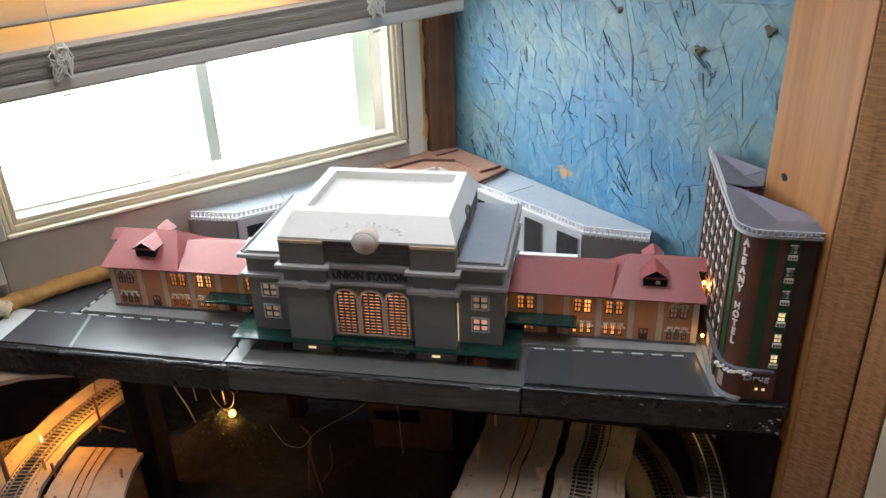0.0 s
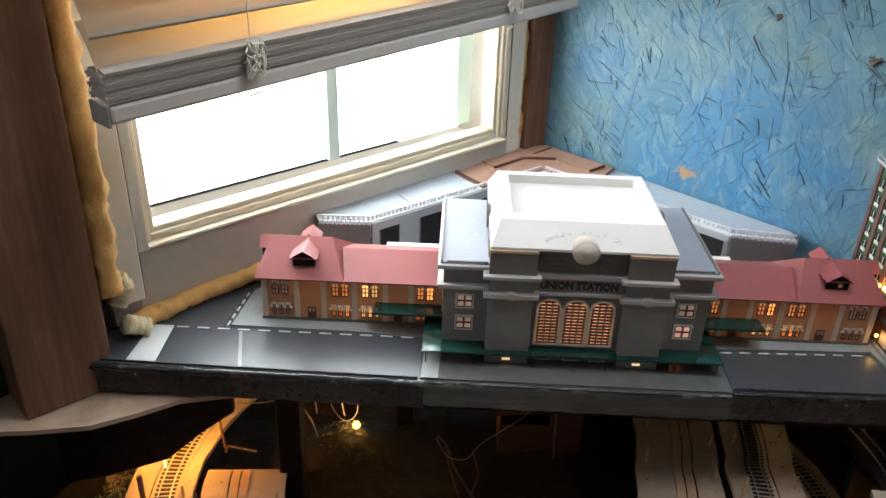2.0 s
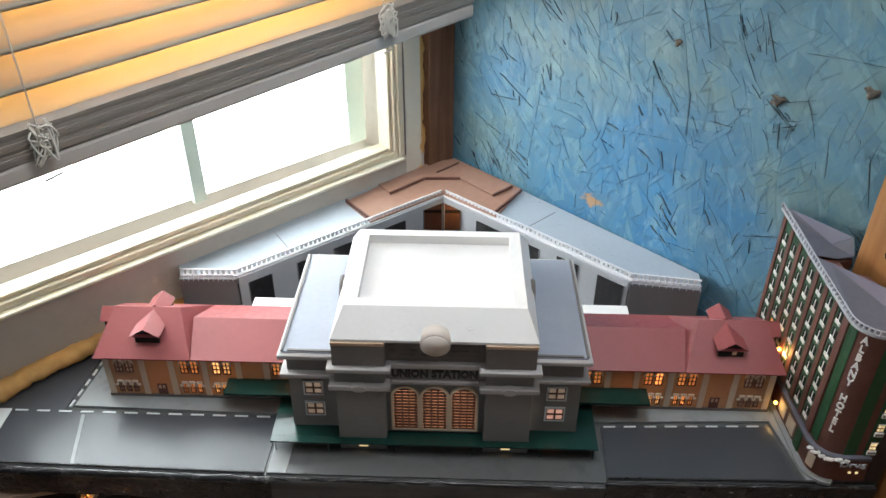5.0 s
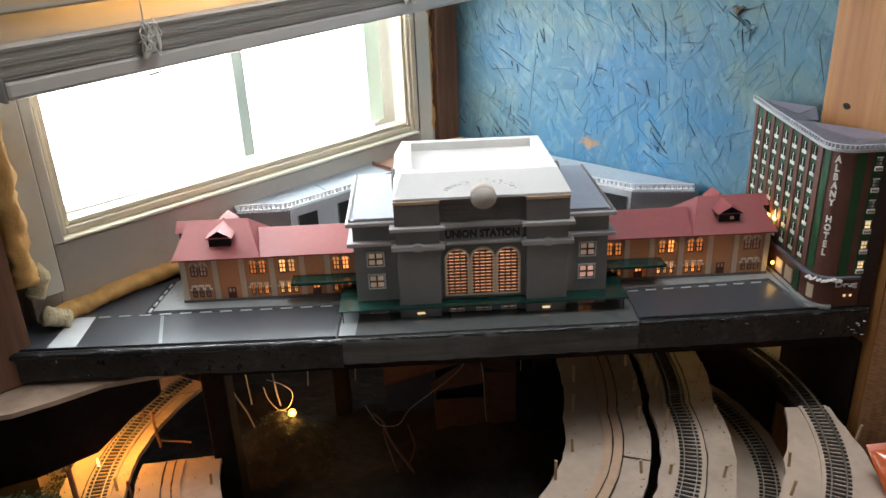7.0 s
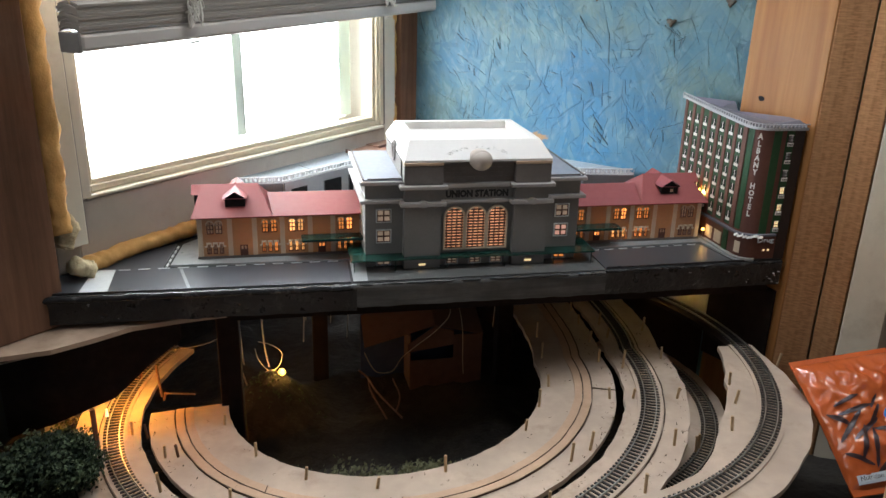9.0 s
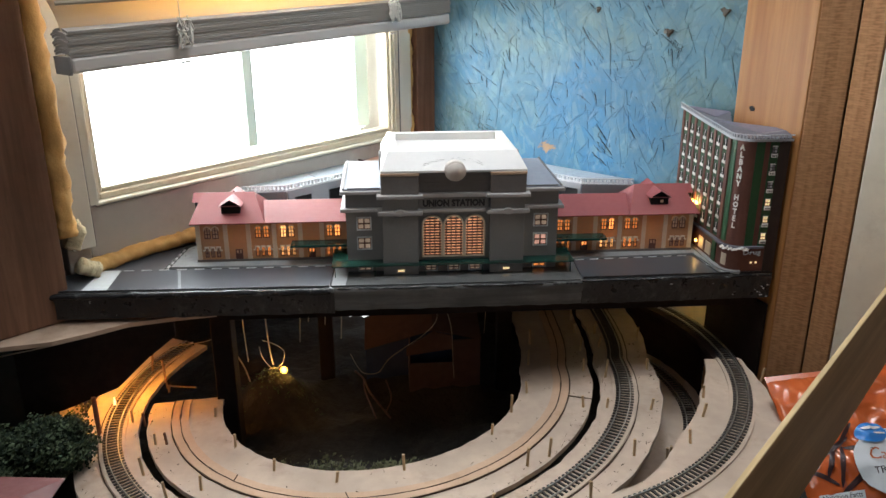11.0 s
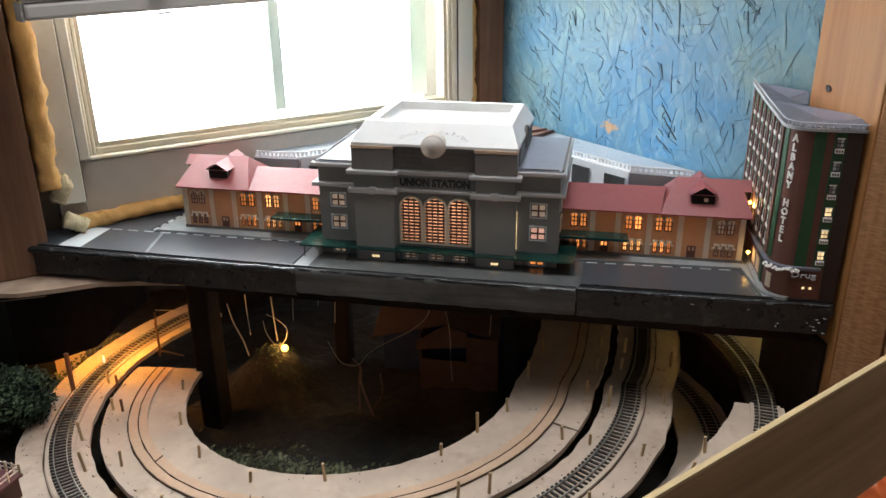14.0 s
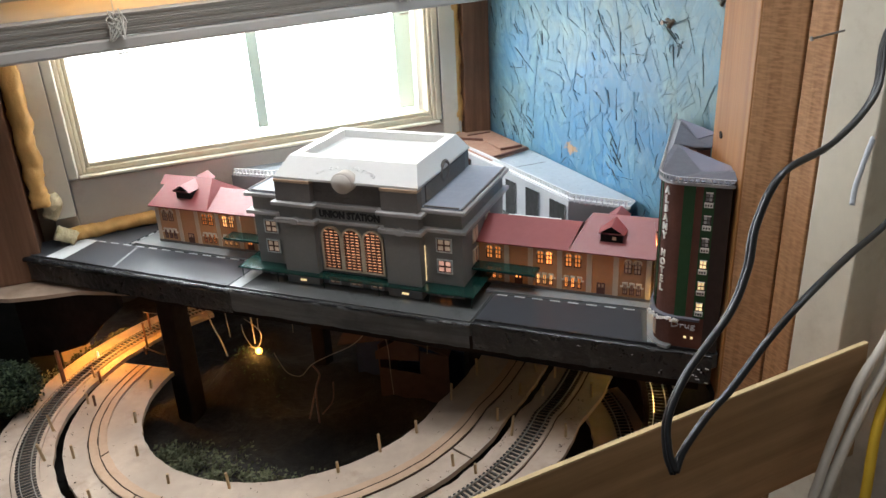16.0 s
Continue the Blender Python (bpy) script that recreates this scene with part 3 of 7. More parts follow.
# window wall: four pieces round the opening
wall = thing("wall_window", m=WIN, label="grey-white panelled wall round the window", category="wall", kind="structure")
# wall_beyond leaves an added, unseen opening for the side fill
for nm, b in (("panel_below", (0.0, 0.80, -0.10, -0.022, 0.955, 1.085)), ("panel_above", (0.0, 0.80, -0.10, -0.022, 1.70, 2.3)),
              ("panel_side", (0.0, 0.10, -0.10, -0.022, 1.085, 1.70)), ("panel_far_side", (0.735, 0.80, -0.10, -0.022, 1.085, 1.70)),
              # wall_under pieces are added near-black, as shade below the shelf
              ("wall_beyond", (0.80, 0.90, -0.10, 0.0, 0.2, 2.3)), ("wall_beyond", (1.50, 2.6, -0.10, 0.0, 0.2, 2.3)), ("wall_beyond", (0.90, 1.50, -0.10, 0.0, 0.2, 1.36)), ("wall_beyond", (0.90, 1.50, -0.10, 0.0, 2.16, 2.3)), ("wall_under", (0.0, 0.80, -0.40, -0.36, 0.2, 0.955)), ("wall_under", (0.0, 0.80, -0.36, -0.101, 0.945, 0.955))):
    part(nm, box(*b), M_PANEL if nm[:6] != "wall_b" and nm[:6] != "wall_u" else M_NEARBLACK, wall, local=True)
osb_wall = wall_box(OSB, "wall_osb", -0.72, 0.0, -0.02, 0.0, 0.2, 2.3, M_OSB, "strand board wall painted patchy sky blue")


def strand_angle(rnd):
    return radians(rnd.gauss(70, 26) if rnd.random() < 0.8 else rnd.gauss(5, 25))


def sliver(verts, faces, cx, cz, a, length, width, y0, y1, bow, rnd, ragged):
    """A flat strip of wood lying on the wall's face: ragged ends, a slight bow and a lean."""
    n = 6
    ca, sa = math.cos(a), math.sin(a)
    lean, twist = rnd.uniform(-1, 1) * 0.0002, rnd.uniform(-1, 1) * 0.0002
    left, right = [], []
    for k in range(n):
        t = 2 * k / (n - 1) - 1
        end = ragged if k in (0, n - 1) else rnd.uniform(0.85, 1.0)
        off = bow * (1 - t * t) + rnd.uniform(-0.06, 0.06) * width
        for row, side in ((left, 1), (right, -1)):
            u, v = t * length / 2 + (rnd.uniform(-0.4, 0.4) * width if k in (0, n - 1) else 0), off + side * width / 2 * end
            row.append((cx + u * ca - v * sa, y1 + lean * t + twist * side, cz + u * sa + v * ca))
    ring_ = left + right[::-1]
    b, m = len(verts), len(ring_)
    verts += ring_ + [(x, y0, z) for x, _, z in ring_]
    faces.append(tuple(range(b, b + m)))
    for i in range(m):
        j = (i + 1) % m
        faces.append((b + i, b + m + i, b + m + j, b + j))


def wall_strands(name, label, material, makes):
    verts, faces = [], []
    for args in makes:
        sliver(verts, faces, *args)
    me = bpy.data.meshes.new(name)
    me.from_pydata(verts, [], faces)
    me.materials.append(material)
    ob = new(name, me)
    ob.parent = osb_wall
    tagged(ob, label, kind="stuff")


rnd = random.Random(17)
wall_strands("wood_strands", "painted wood strands pressed every way", M_OSB, [
    (rnd.uniform(-0.70, 0.0), rnd.uniform(0.97, 1.62), strand_angle(rnd), rnd.uniform(0.03, 0.13), rnd.uniform(0.005, 0.026), -0.001, 0.0003 + 0.0008 * rnd.random() ** 2, rnd.gauss(0, 0.0012), rnd, rnd.uniform(0.2, 0.9))
    for _ in range(1100)])
splits, splinters = [], []
for _ in range(150):
    cx, cz, a = rnd.uniform(-0.64, -0.01), rnd.uniform(1.00, 1.50), strand_angle(rnd)
    for k in range(rnd.choice((1, 1, 1, 2, 4, 8))):
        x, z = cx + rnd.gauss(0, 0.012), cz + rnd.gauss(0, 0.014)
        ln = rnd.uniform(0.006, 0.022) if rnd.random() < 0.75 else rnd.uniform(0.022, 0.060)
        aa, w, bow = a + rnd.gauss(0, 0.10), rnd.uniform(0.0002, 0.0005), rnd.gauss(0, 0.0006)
        splits.append((x, z, aa, ln, w, 0.0, 0.0013, bow, rnd, 0.15))
        # pale splinters, mostly on one side, paint in the splits' lit edges
        if rnd.random() < 0.6:
            side = 0.0011 if rnd.random() < 0.8 else -0.0011
            splinters.append((x + math.sin(aa) * side, z - math.cos(aa) * side, aa, ln * rnd.uniform(0.5, 1.1), w * 1.2, 0.0, 0.0015, bow, rnd, 0.2))
wall_strands("board_splits", "dark open splits between strands", M_SPLIT, splits)
wall_strands("board_splinters", "raised splinters beside the splits, lit edges put into their pale colour", M_SPLINTER, splinters)
# the rest of the room, behind and beside the camera
wall_box(OSB, "wall_right", -2.6, -0.72, -0.02, 0.02, 0.0, 2.3, M_PLASTER, "cream plastered wall")
part_floor = solid("floor", box(-3.2, 3.2, -2.7, 1.2, -0.05, 0.0), M_FLOOR, "brown boarded floor", "floor", "structure")
solid("ceiling", box(-3.2, 3.2, -2.7, 1.2, 2.3, 2.35), M_CEIL, "white painted ceiling", "ceiling", "structure")
# unseen panels added to house the overhead fill
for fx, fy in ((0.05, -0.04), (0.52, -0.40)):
    fixture = thing("ceiling_light", (fx, fy, 2.3), "square white panel, added unseen for the overhead fill", "ceiling light", "ceiling lights")
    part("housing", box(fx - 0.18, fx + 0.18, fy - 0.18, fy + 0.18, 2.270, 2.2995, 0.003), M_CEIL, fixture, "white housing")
# back wall, unseen; its opening is added to let the far fill in
back = thing("wall_back", (0, 0, 0), "unseen beige wall with an opening added for the far fill", "wall", kind="structure")
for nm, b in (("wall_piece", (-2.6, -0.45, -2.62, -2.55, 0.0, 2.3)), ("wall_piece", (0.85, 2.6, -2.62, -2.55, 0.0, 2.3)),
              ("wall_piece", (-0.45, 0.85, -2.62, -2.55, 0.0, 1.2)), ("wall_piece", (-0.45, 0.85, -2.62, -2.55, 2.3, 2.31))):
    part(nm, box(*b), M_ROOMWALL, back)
wall_w = solid("wall_west", box(-1.95, -1.88, -2.6, -1.2, 0.0, 2.3), M_ROOMWALL, "beige room wall", "wall", "structure")
wall_e = solid("wall_east", box(1.9, 1.97, -2.6, -1.2, 0.0, 2.3), M_ROOMWALL, "beige room wall", "wall", "structure")

# ---- the window ----
WINDOW = WIN @ pose(0.69, 0, 1.1085, 0, 0.5, 0) @ pose(-0.69, 0, -1.1085)
win = thing("window_1", m=WINDOW, label="cream vinyl sliding window with bright daylight outside", category="window", kind="structure")
for nm, b, mt in (("jamb", (0.7092, 0.7230, -0.03, 0.030, 1.0930, 1.70), M_JAMB), ("jamb", (0.7240, 0.7570, -0.03, 0.034, 1.0360, 1.70), M_JAMB), ("jamb", (0.066, 0.0964, -0.03, 0.013, 1.058, 1.70), M_JAMB),
                  ("jamb_joint", (0.7231, 0.7239, 0.010, 0.0325, 1.0360, 1.70), M_STONEDARK), ("jamb_joint", (0.0965, 0.0979, -0.01, 0.0125, 1.0935, 1.70), M_STONEDARK),
                  ("apron", (0.060, 0.7236, -0.0215, 0.012, 0.9985, 1.0858), M_PANEL), ("apron", (0.7241, 0.757, -0.0215, 0.0135, 0.9985, 1.0345), M_PANEL),
                  ("sill_shadow_gap", (0.104, 0.7070, -0.02, 0.0125, 1.0860, 1.0872), M_STONEDARK),
                  ("frame_side", (0.7030, 0.7088, -0.03, 0.012, 1.0930, 1.70), M_VINYL), ("frame_side", (0.6972, 0.7028, -0.03, 0.009, 1.0930, 1.70), M_VINYL),
                  ("frame_side", (0.0981, 0.1085, -0.03, 0.012, 1.0930, 1.70), M_VINYL), ("frame_side", (0.1087, 0.1150, -0.03, 0.009, 1.0930, 1.70), M_VINYL),
                  ("frame_bottom", (0.1152, 0.6970, -0.03, 0.008, 1.0930, 1.1020), M_VINYL), ("frame_top", (0.1152, 0.6970, -0.03, 0.010, 1.68, 1.70), M_VINYL),
                  ("sash_side", (0.6905, 0.6968, -0.022, 0.004, 1.1022, 1.68), M_VINYL), ("sash_side", (0.1154, 0.1210, -0.022, 0.004, 1.1022, 1.68), M_VINYL),
                  ("sash_bottom", (0.1212, 0.6903, -0.022, 0.003, 1.1022, 1.1085), M_VINYL)):
    part(nm, box(*b, 0.0 if nm in ("jamb_joint", "sill_shadow_gap") else 0.0015), mt, win, local=True)
part("sill", box(0.103, 0.7085, -0.02, 0.0175, 1.0874, 1.0928, 0.0024), M_SILL, win, "thin pale sill lip with yellowed edge", local=True)
part("screen_edge", box(0.1285, 0.160, -0.046, -0.042, 1.110, 1.68, 0.001), M_SCREEN, win, "pale green edge of an outer screen", local=True)
part("meeting_stile", box(0.4015, 0.4195, -0.034, -0.024, 1.117, 1.68, 0.001), M_STILE, win, "grey stile behind the glass", local=True)
pane = part("pane", box(0.1213, 0.6902, -0.012, -0.009, 1.1087, 1.679), M_GLASS, win, "clear glass pane", local=True)
pane.visible_shadow = False
backdrop = part("backdrop", box(-2.6, 1.9, -0.82, -0.80, 0.2, 2.6), M_OUT)
backdrop.matrix_world = WIN
tagged(backdrop, "hazy white daylight outside the window", "backdrop", kind="structure")


def foam(name, points, r, material, label, seed):
    bm = tube(points, r, 16, 1.0, steps=14)
    bm.normal_update()
    lumpy(bm, r * 0.30, 38, seed)
    lumpy(bm, r * 0.28, 110, seed + 4)
    lumpy(bm, r * 0.16, 320, seed + 9)
    return solid(name, bm, material, label, "insulation foam", m=WIN, smooth=True)


foam("foam_strip", [(0.7655, 0.044, z) for z in (1.065, 1.12, 1.20, 1.30, 1.42, 1.56, 1.70)], 0.0135, M_FOAM, "yellow expanding foam squeezed out beside the window", 1.0)
foam("foam_strip", [(0.066, 0.0, z) for z in (1.055, 1.12, 1.22, 1.34, 1.48, 1.7)], 0.0125, M_FOAM, "yellow foam strip in the corner beside the window", 2.0)
foam("foam_strip", [(0.745, 0.030, 1.003), (0.69, 0.020, 1.006), (0.62, 0.016, 1.008), (0.54, 0.014, 1.010), (0.44, 0.012, 1.008)], 0.0112, M_FOAM, "yellow foam bead along the wall foot behind the shelf", 3.0)
foam("foam_blob", [(0.757, 0.035, 1.075), (0.752, 0.038, 1.062), (0.758, 0.034, 1.045)], 0.0125, M_FOAMPALE, "pale dripped lump of expanding foam", 5.0)
foam("foam_blob", [(0.757, 0.045, 1.018), (0.742, 0.044, 1.010), (0.73, 0.046, 1.003)], 0.0105, M_FOAMPALE, "pale lump of foam at the post foot", 7.0)
wall_box(WIN, "post_left", 0.782, 0.880, -0.021, 0.062, 0.9535, 2.3, M_OLDSTUD, "weathered brown wooden wall post", 0.002, "post")
wall_box(WIN, "post_corner", 0.004, 0.055, -0.021, 0.018, 0.2, 2.3, M_OLDSTUD, "dark brown wooden post in the room corner", 0.002, "post")

# ---- the studs at the right ----


def upright(name, a, b, thick, z0, z1, material, label, bevel=0.0015):
    """A board standing upright whose seen face runs from a to b (left to right), thick behind it."""
    a, b = Vector((*a, 0)), Vector((*b, 0))
    d = (b - a).normalized()
    back_way = Vector((-d.y, d.x, 0))
    m = Matrix(((d.x, back_way.x, 0, a.x), (d.y, back_way.y, 0, a.y), (0, 0, 1, 0), (0, 0, 0, 1)))
    ob = part(name, box(0, (b - a).length, 0, thick, z0, z1, bevel), material)
    ob.matrix_world = m
    return tagged(ob, label, "stud", kind="structure"), m


st, M1 = upright("stud_1", (0.421, 0.078), (0.4565, -0.052), 0.030, 0.3, 2.3, M_STUD, "smooth pine stud with a nail hole")
st2, M2 = upright("stud_2", (0.4575, -0.053), (0.4945, -0.0775), 0.085, 0.3, 2.3, M_SAWN, "rough sawn pine stud")
st3, M3 = upright("stud_3", (0.496, -0.0785), (0.5145, -0.105), 0.085, 0.3, 2.3, M_SAWN, "brown sawn pine stud")
trim, M4 = upright("trim_1", (0.516, -0.107), (0.552, -0.142), 0.05, 0.3, 2.3, M_PLASTER, "cream painted plaster edge beside the studs")
up5, M5 = upright("wall_niche", (0.553, -0.10), (0.72, -0.20), 0.03, 0.3, 2.3, M_PLASTER, "shaded cream wall with nail holes")


def nail(place, way, length, r=0.0013):
    bm = rod(place, Vector(place) + Vector(way).normalized() * length, r)
    rod(Vector(place) + Vector(way).normalized() * length, Vector(place) + Vector(way).normalized() * (length + 0.001), r * 2.2, bm)
    return solid("nail", bm, M_NAIL, "bent steel nail sticking out of the wall", "nail")


def on_osb(u, z, out=0.0):
    return OSB @ Vector((-u, out, z))


def knot_hole(u, z, r):
    bm = bmesh.new()
    bmesh.ops.create_uvsphere(bm, u_segments=14, v_segments=8, radius=r)
    bmesh.ops.scale(bm, vec=(1.0, 0.45, 0.75), verts=bm.verts)
    lumpy(bm, r * 0.9, 260, u)
    ob = solid("knot", bm, M_KNOT, "torn brown knot in the blue strand board", "knot", smooth=True)
    ob.matrix_world = OSB @ Matrix.Translation((-u, 0.0015, z))
    return ob


knot_hole(0.3750, 1.339, 0.0045)
knot_hole(0.5895, 1.341, 0.0060)
knot_hole(0.5030, 1.308, 0.0060)
nail(on_osb(0.501, 1.3085), (-0.75, -0.9, 0.05), 0.013)
nail(on_osb(0.5895, 1.341), (-0.5, -0.9, 0.15), 0.009)
nail((0.520, -0.113, 1.345), (-0.75, -0.6, -0.12), 0.030, 0.0009)
hole = part("nail_hole", lumpy(rod((0.0, -0.0012, 0), (0.0, 0.002, 0), 0.0032, None, 12), 0.001, 300), M_DARKHOLE)
hole.matrix_world = M1 @ Matrix.Translation((0.037, 0, 1.2135)) @ Matrix.Diagonal((1.7, 1.0, 1.1, 1))
tagged(hole, "dark nail hole in the pine stud", "hole")

# ---- the blind ----
RL, RR = Vector((-0.452, -0.0830, 1.2845)), Vector((0.036, 0.487, 1.3045))
along = (RL - RR)
BLIND_W = along.length
bx = along.normalized()
by = Vector((-bx.y, bx.x, 0)).normalized()
by = -by if by.y > 0 else by
bz = bx.cross(by)
bz = -bz if bz.z < 0 else bz
by = bz.cross(bx)
BM = Matrix(((bx.x, by.x, bz.x, RR.x), (bx.y, by.y, bz.y, RR.y), (bx.z, by.z, bz.z, RR.z), (0, 0, 0, 1)))
blind = thing("window_blind", m=BM, label="half-raised cream slatted blind with gathered slats", category="blind")
part("bottom_rail", box(0, BLIND_W, -0.030, 0.0, 0.0, 0.019, 0.004), M_BLINDRAIL, blind, "off-white bottom rail", local=True)


def slat_mesh(tilt, w=0.050, thick=0.0028):
    bm = bmesh.new()
    rows = []
    for k in range(9):
        s = (k / 8 - 0.5) * w
        lift = 0.0035 * (1 - (2 * k / 8 - 1) ** 2)
        c, sn = math.cos(radians(tilt)), math.sin(radians(tilt))
        y, z = s * c - lift * sn, s * sn + lift * c
        rows.append([(y, z + thick / 2), (y, z - thick / 2)])
    vs = [[[bm.verts.new((x, y, z)) for y, z in row] for row in rows] for x in (0.0, BLIND_W)]
    for k in range(8):
        for t in (0, 1):
            q = (vs[0][k][t], vs[0][k + 1][t], vs[1][k + 1][t], vs[1][k][t])
            bm.faces.new(q if t else tuple(reversed(q)))
    for x in (0, 1):
        bm.faces.new([vs[x][k][0] for k in range(9)] + [vs[x][k][1] for k in reversed(range(9))])
    for k in (0, 8):
        bm.faces.new((vs[0][k][0], vs[0][k][1], vs[1][k][1], vs[1][k][0]))
    bmesh.ops.recalc_face_normals(bm, faces=bm.faces)
    return bm


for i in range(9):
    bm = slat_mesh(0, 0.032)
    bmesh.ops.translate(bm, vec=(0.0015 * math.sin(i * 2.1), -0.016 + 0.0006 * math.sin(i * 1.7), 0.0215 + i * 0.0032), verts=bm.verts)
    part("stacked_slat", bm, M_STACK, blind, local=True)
part("end_cap", box(BLIND_W + 0.0003, BLIND_W + 0.004, -0.031, 0.001, -0.001, 0.020, 0.001), M_CAP, blind, "grey plastic end cap", local=True)
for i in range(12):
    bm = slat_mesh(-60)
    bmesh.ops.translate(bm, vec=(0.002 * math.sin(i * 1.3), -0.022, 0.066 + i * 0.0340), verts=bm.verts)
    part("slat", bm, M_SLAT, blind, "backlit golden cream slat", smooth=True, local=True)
for x in (0.168, 0.594):
    rnd = random.Random(int(x * 1000))
    pts = [(x + max(-0.016, min(0.016, rnd.gauss(0, 0.008))), 0.004 + rnd.uniform(0, 0.007), 0.036 + max(-0.02, min(0.025, rnd.gauss(0, 0.010)))) for _ in range(46)]
    part("cord_tangle", tube(pts, 0.0010, 5, 1.0, None, 5), M_CORD, blind, "tangled slack ladder cord", local=True)
    lift = bmesh.new()
    rod((x, -0.001, 0.05), (x, -0.001, 0.45), 0.0008, lift, 6)
    rod((x + 0.004, -0.048, 0.05), (x + 0.004, -0.048, 0.45), 0.0008, lift, 6)
    rod((x - 0.010, -0.002, -0.003), (x + 0.008, 0.002, -0.003), 0.0014, lift, 6)
    part("lift_cord", lift, M_CORD, blind, local=True)

# ---- the shelf with its streets ----
FRONT = -0.052
OUTLINE = [(-0.600, -0.045), (-0.165, FRONT), (0.174, FRONT - 0.001), (0.176, FRONT + 0.004), (0.447, -0.044), (0.452, -0.040), (0.41, 0.078), (0.418, 0.118), (0.012, 0.528), (-0.02, 0.516), (-0.545, 0.008)]
shelf = thing("corner_shelf", (0, 0, TOP - 0.036), "corner shelf of painted board carrying the model station", "shelf", kind="structure")
part("deck", prism(OUTLINE, TOP - 0.018, TOP - 0.001), M_PLAZA, shelf, "dark grey painted deck")


def fascia(name, a, b, z0, z1, material, label, seed):
    """The painted front edge, thick with old paint."""
    bm = bmesh.new()
    n, k = 60, 5
    d = Vector((b[0] - a[0], b[1] - a[1], 0))
    nrm = Vector((d.y, -d.x, 0)).normalized()
    grid = []
    for i in range(n + 1):
        col = []
        for j in range(k + 1):
            p = Vector((*a, 0)) + d * (i / n) + Vector((0, 0, z0 + (z1 - z0) * j / k))
            push = 0.0016 * noise.noise(p * 60 + Vector((seed, 0, 0))) + 0.001 * noise.noise(p * 190)
            if j == 0:
                p.z += 0.002 * noise.noise(Vector((p.x * 45, seed, 0)))
            col.append(bm.verts.new(p + nrm * (0.004 + push)))
        inner = Vector((*a, 0)) + d * (i / n)
        col.append(bm.verts.new((inner.x, inner.y, z1)))
        grid.append(col)
    for i in range(n):
        for j in range(k + 1):
            bm.faces.new((grid[i][j], grid[i + 1][j], grid[i + 1][j + 1], grid[i][j + 1]))
    return part(name, bm, material, shelf, label, smooth=True)


fascia("edge_board", OUTLINE[0], OUTLINE[1], TOP - 0.037, TOP - 0.0012, M_DARKPAINT, "black painted edge with chipped gloss", 1.0)
fascia("edge_board", OUTLINE[1], OUTLINE[2], TOP - 0.033, TOP - 0.0012, M_GREYEDGE, "grey painted edge", 2.0)
fascia("edge_board", OUTLINE[3], OUTLINE[4], TOP - 0.036, TOP - 0.0012, M_DARKPAINT, "black painted edge with white chips at its end", 3.0)
part("under_board", prism([(-0.325, -0.038), (0.435, -0.040), (0.40, 0.09), (-0.325, 0.06)], TOP - 0.050, TOP - 0.0185), M_POST, shelf, "dark board under the deck")
for a, b in ((OUTLINE[0], OUTLINE[1]), (OUTLINE[1], OUTLINE[2]), (OUTLINE[3], OUTLINE[4])):
    pts, thick = [], 0.0046 if a is OUTLINE[0] else 0.0019
    for k in range(81):
        x, y = a[0] + (b[0] - a[0]) * k / 80, a[1] + (b[1] - a[1]) * k / 80
        pts.append((x, y - 0.0028 + 0.0010 * noise.noise(Vector((x * 70, 1.0, 0))), TOP - 0.0003 - thick + 0.0012 * noise.noise(Vector((x * 45, 5.0, 0)))))
    part("paint_lip", tube(pts, thick, 12, 1.0, None, 3), M_LIP, shelf, "glossy paint bead along the top edge", smooth=True)
rnd = random.Random(5)
chips = bmesh.new()
for i in range(72):
    kind = (0, 1, 0, 1, 3, 1, 0, 2)[i % 8]
    # long white streaks at the left top edge paint in the glossy lip's sheen
    if kind == 0:
        x, z, w, h = rnd.uniform(-0.50, -0.19), TOP - rnd.uniform(0.0012, 0.0040), rnd.uniform(0.005, 0.026), rnd.uniform(0.0006, 0.0015)
    elif kind == 1:
        x, z, w, h = rnd.uniform(-0.52, -0.17), TOP - rnd.uniform(0.004, 0.034), rnd.uniform(0.0006, 0.003), rnd.uniform(0.0004, 0.001)
    elif kind == 2:
        x = 0.447 - abs(rnd.gauss(0, 0.022))
        z, w, h = TOP - rnd.uniform(0.014, 0.034), rnd.uniform(0.0004, 0.0026), rnd.uniform(0.0003, 0.0010)
    else:
        x, z, w, h = rnd.uniform(0.19, 0.445), TOP - rnd.uniform(0.001, 0.034), rnd.uniform(0.0005, 0.004), rnd.uniform(0.0003, 0.0008)
    y = -0.0505 + (0.005 if x > 0 else (abs(x) - 0.165) * 0.016) - 0.0040
    made = bmesh.ops.create_icosphere(chips, subdivisions=1, radius=1.0)["verts"]
    bmesh.ops.scale(chips, vec=(w, 0.0010, h), verts=made)
    bmesh.ops.translate(chips, vec=(x, y, z), verts=made)
part("paint_chips", lumpy(chips, 0.0008, 400), M_CHIPS_SHEEN, shelf, "flakes of white paint, and streaks painting in the lip's sheen")
shelf.children[-1]["kind"] = "stuff"

# unseen strip, added to stop bulb light leaking up behind the shelf
part("wall_batten", box(0.02, 0.79, -0.021, 0.034, TOP - 0.048, TOP - 0.0185, 0, None, WIN), M_POST, shelf, "dark strip added unseen to block light at the wall gap")
road = thing("road", (0, 0, TOP), "dark printed asphalt streets with white dashed lines", "road", kind="structure")


def sheet(name, outline, lift, material, parent, label=""):
    return part(name, prism(outline, TOP - 0.0005, TOP + lift), material, parent, label)


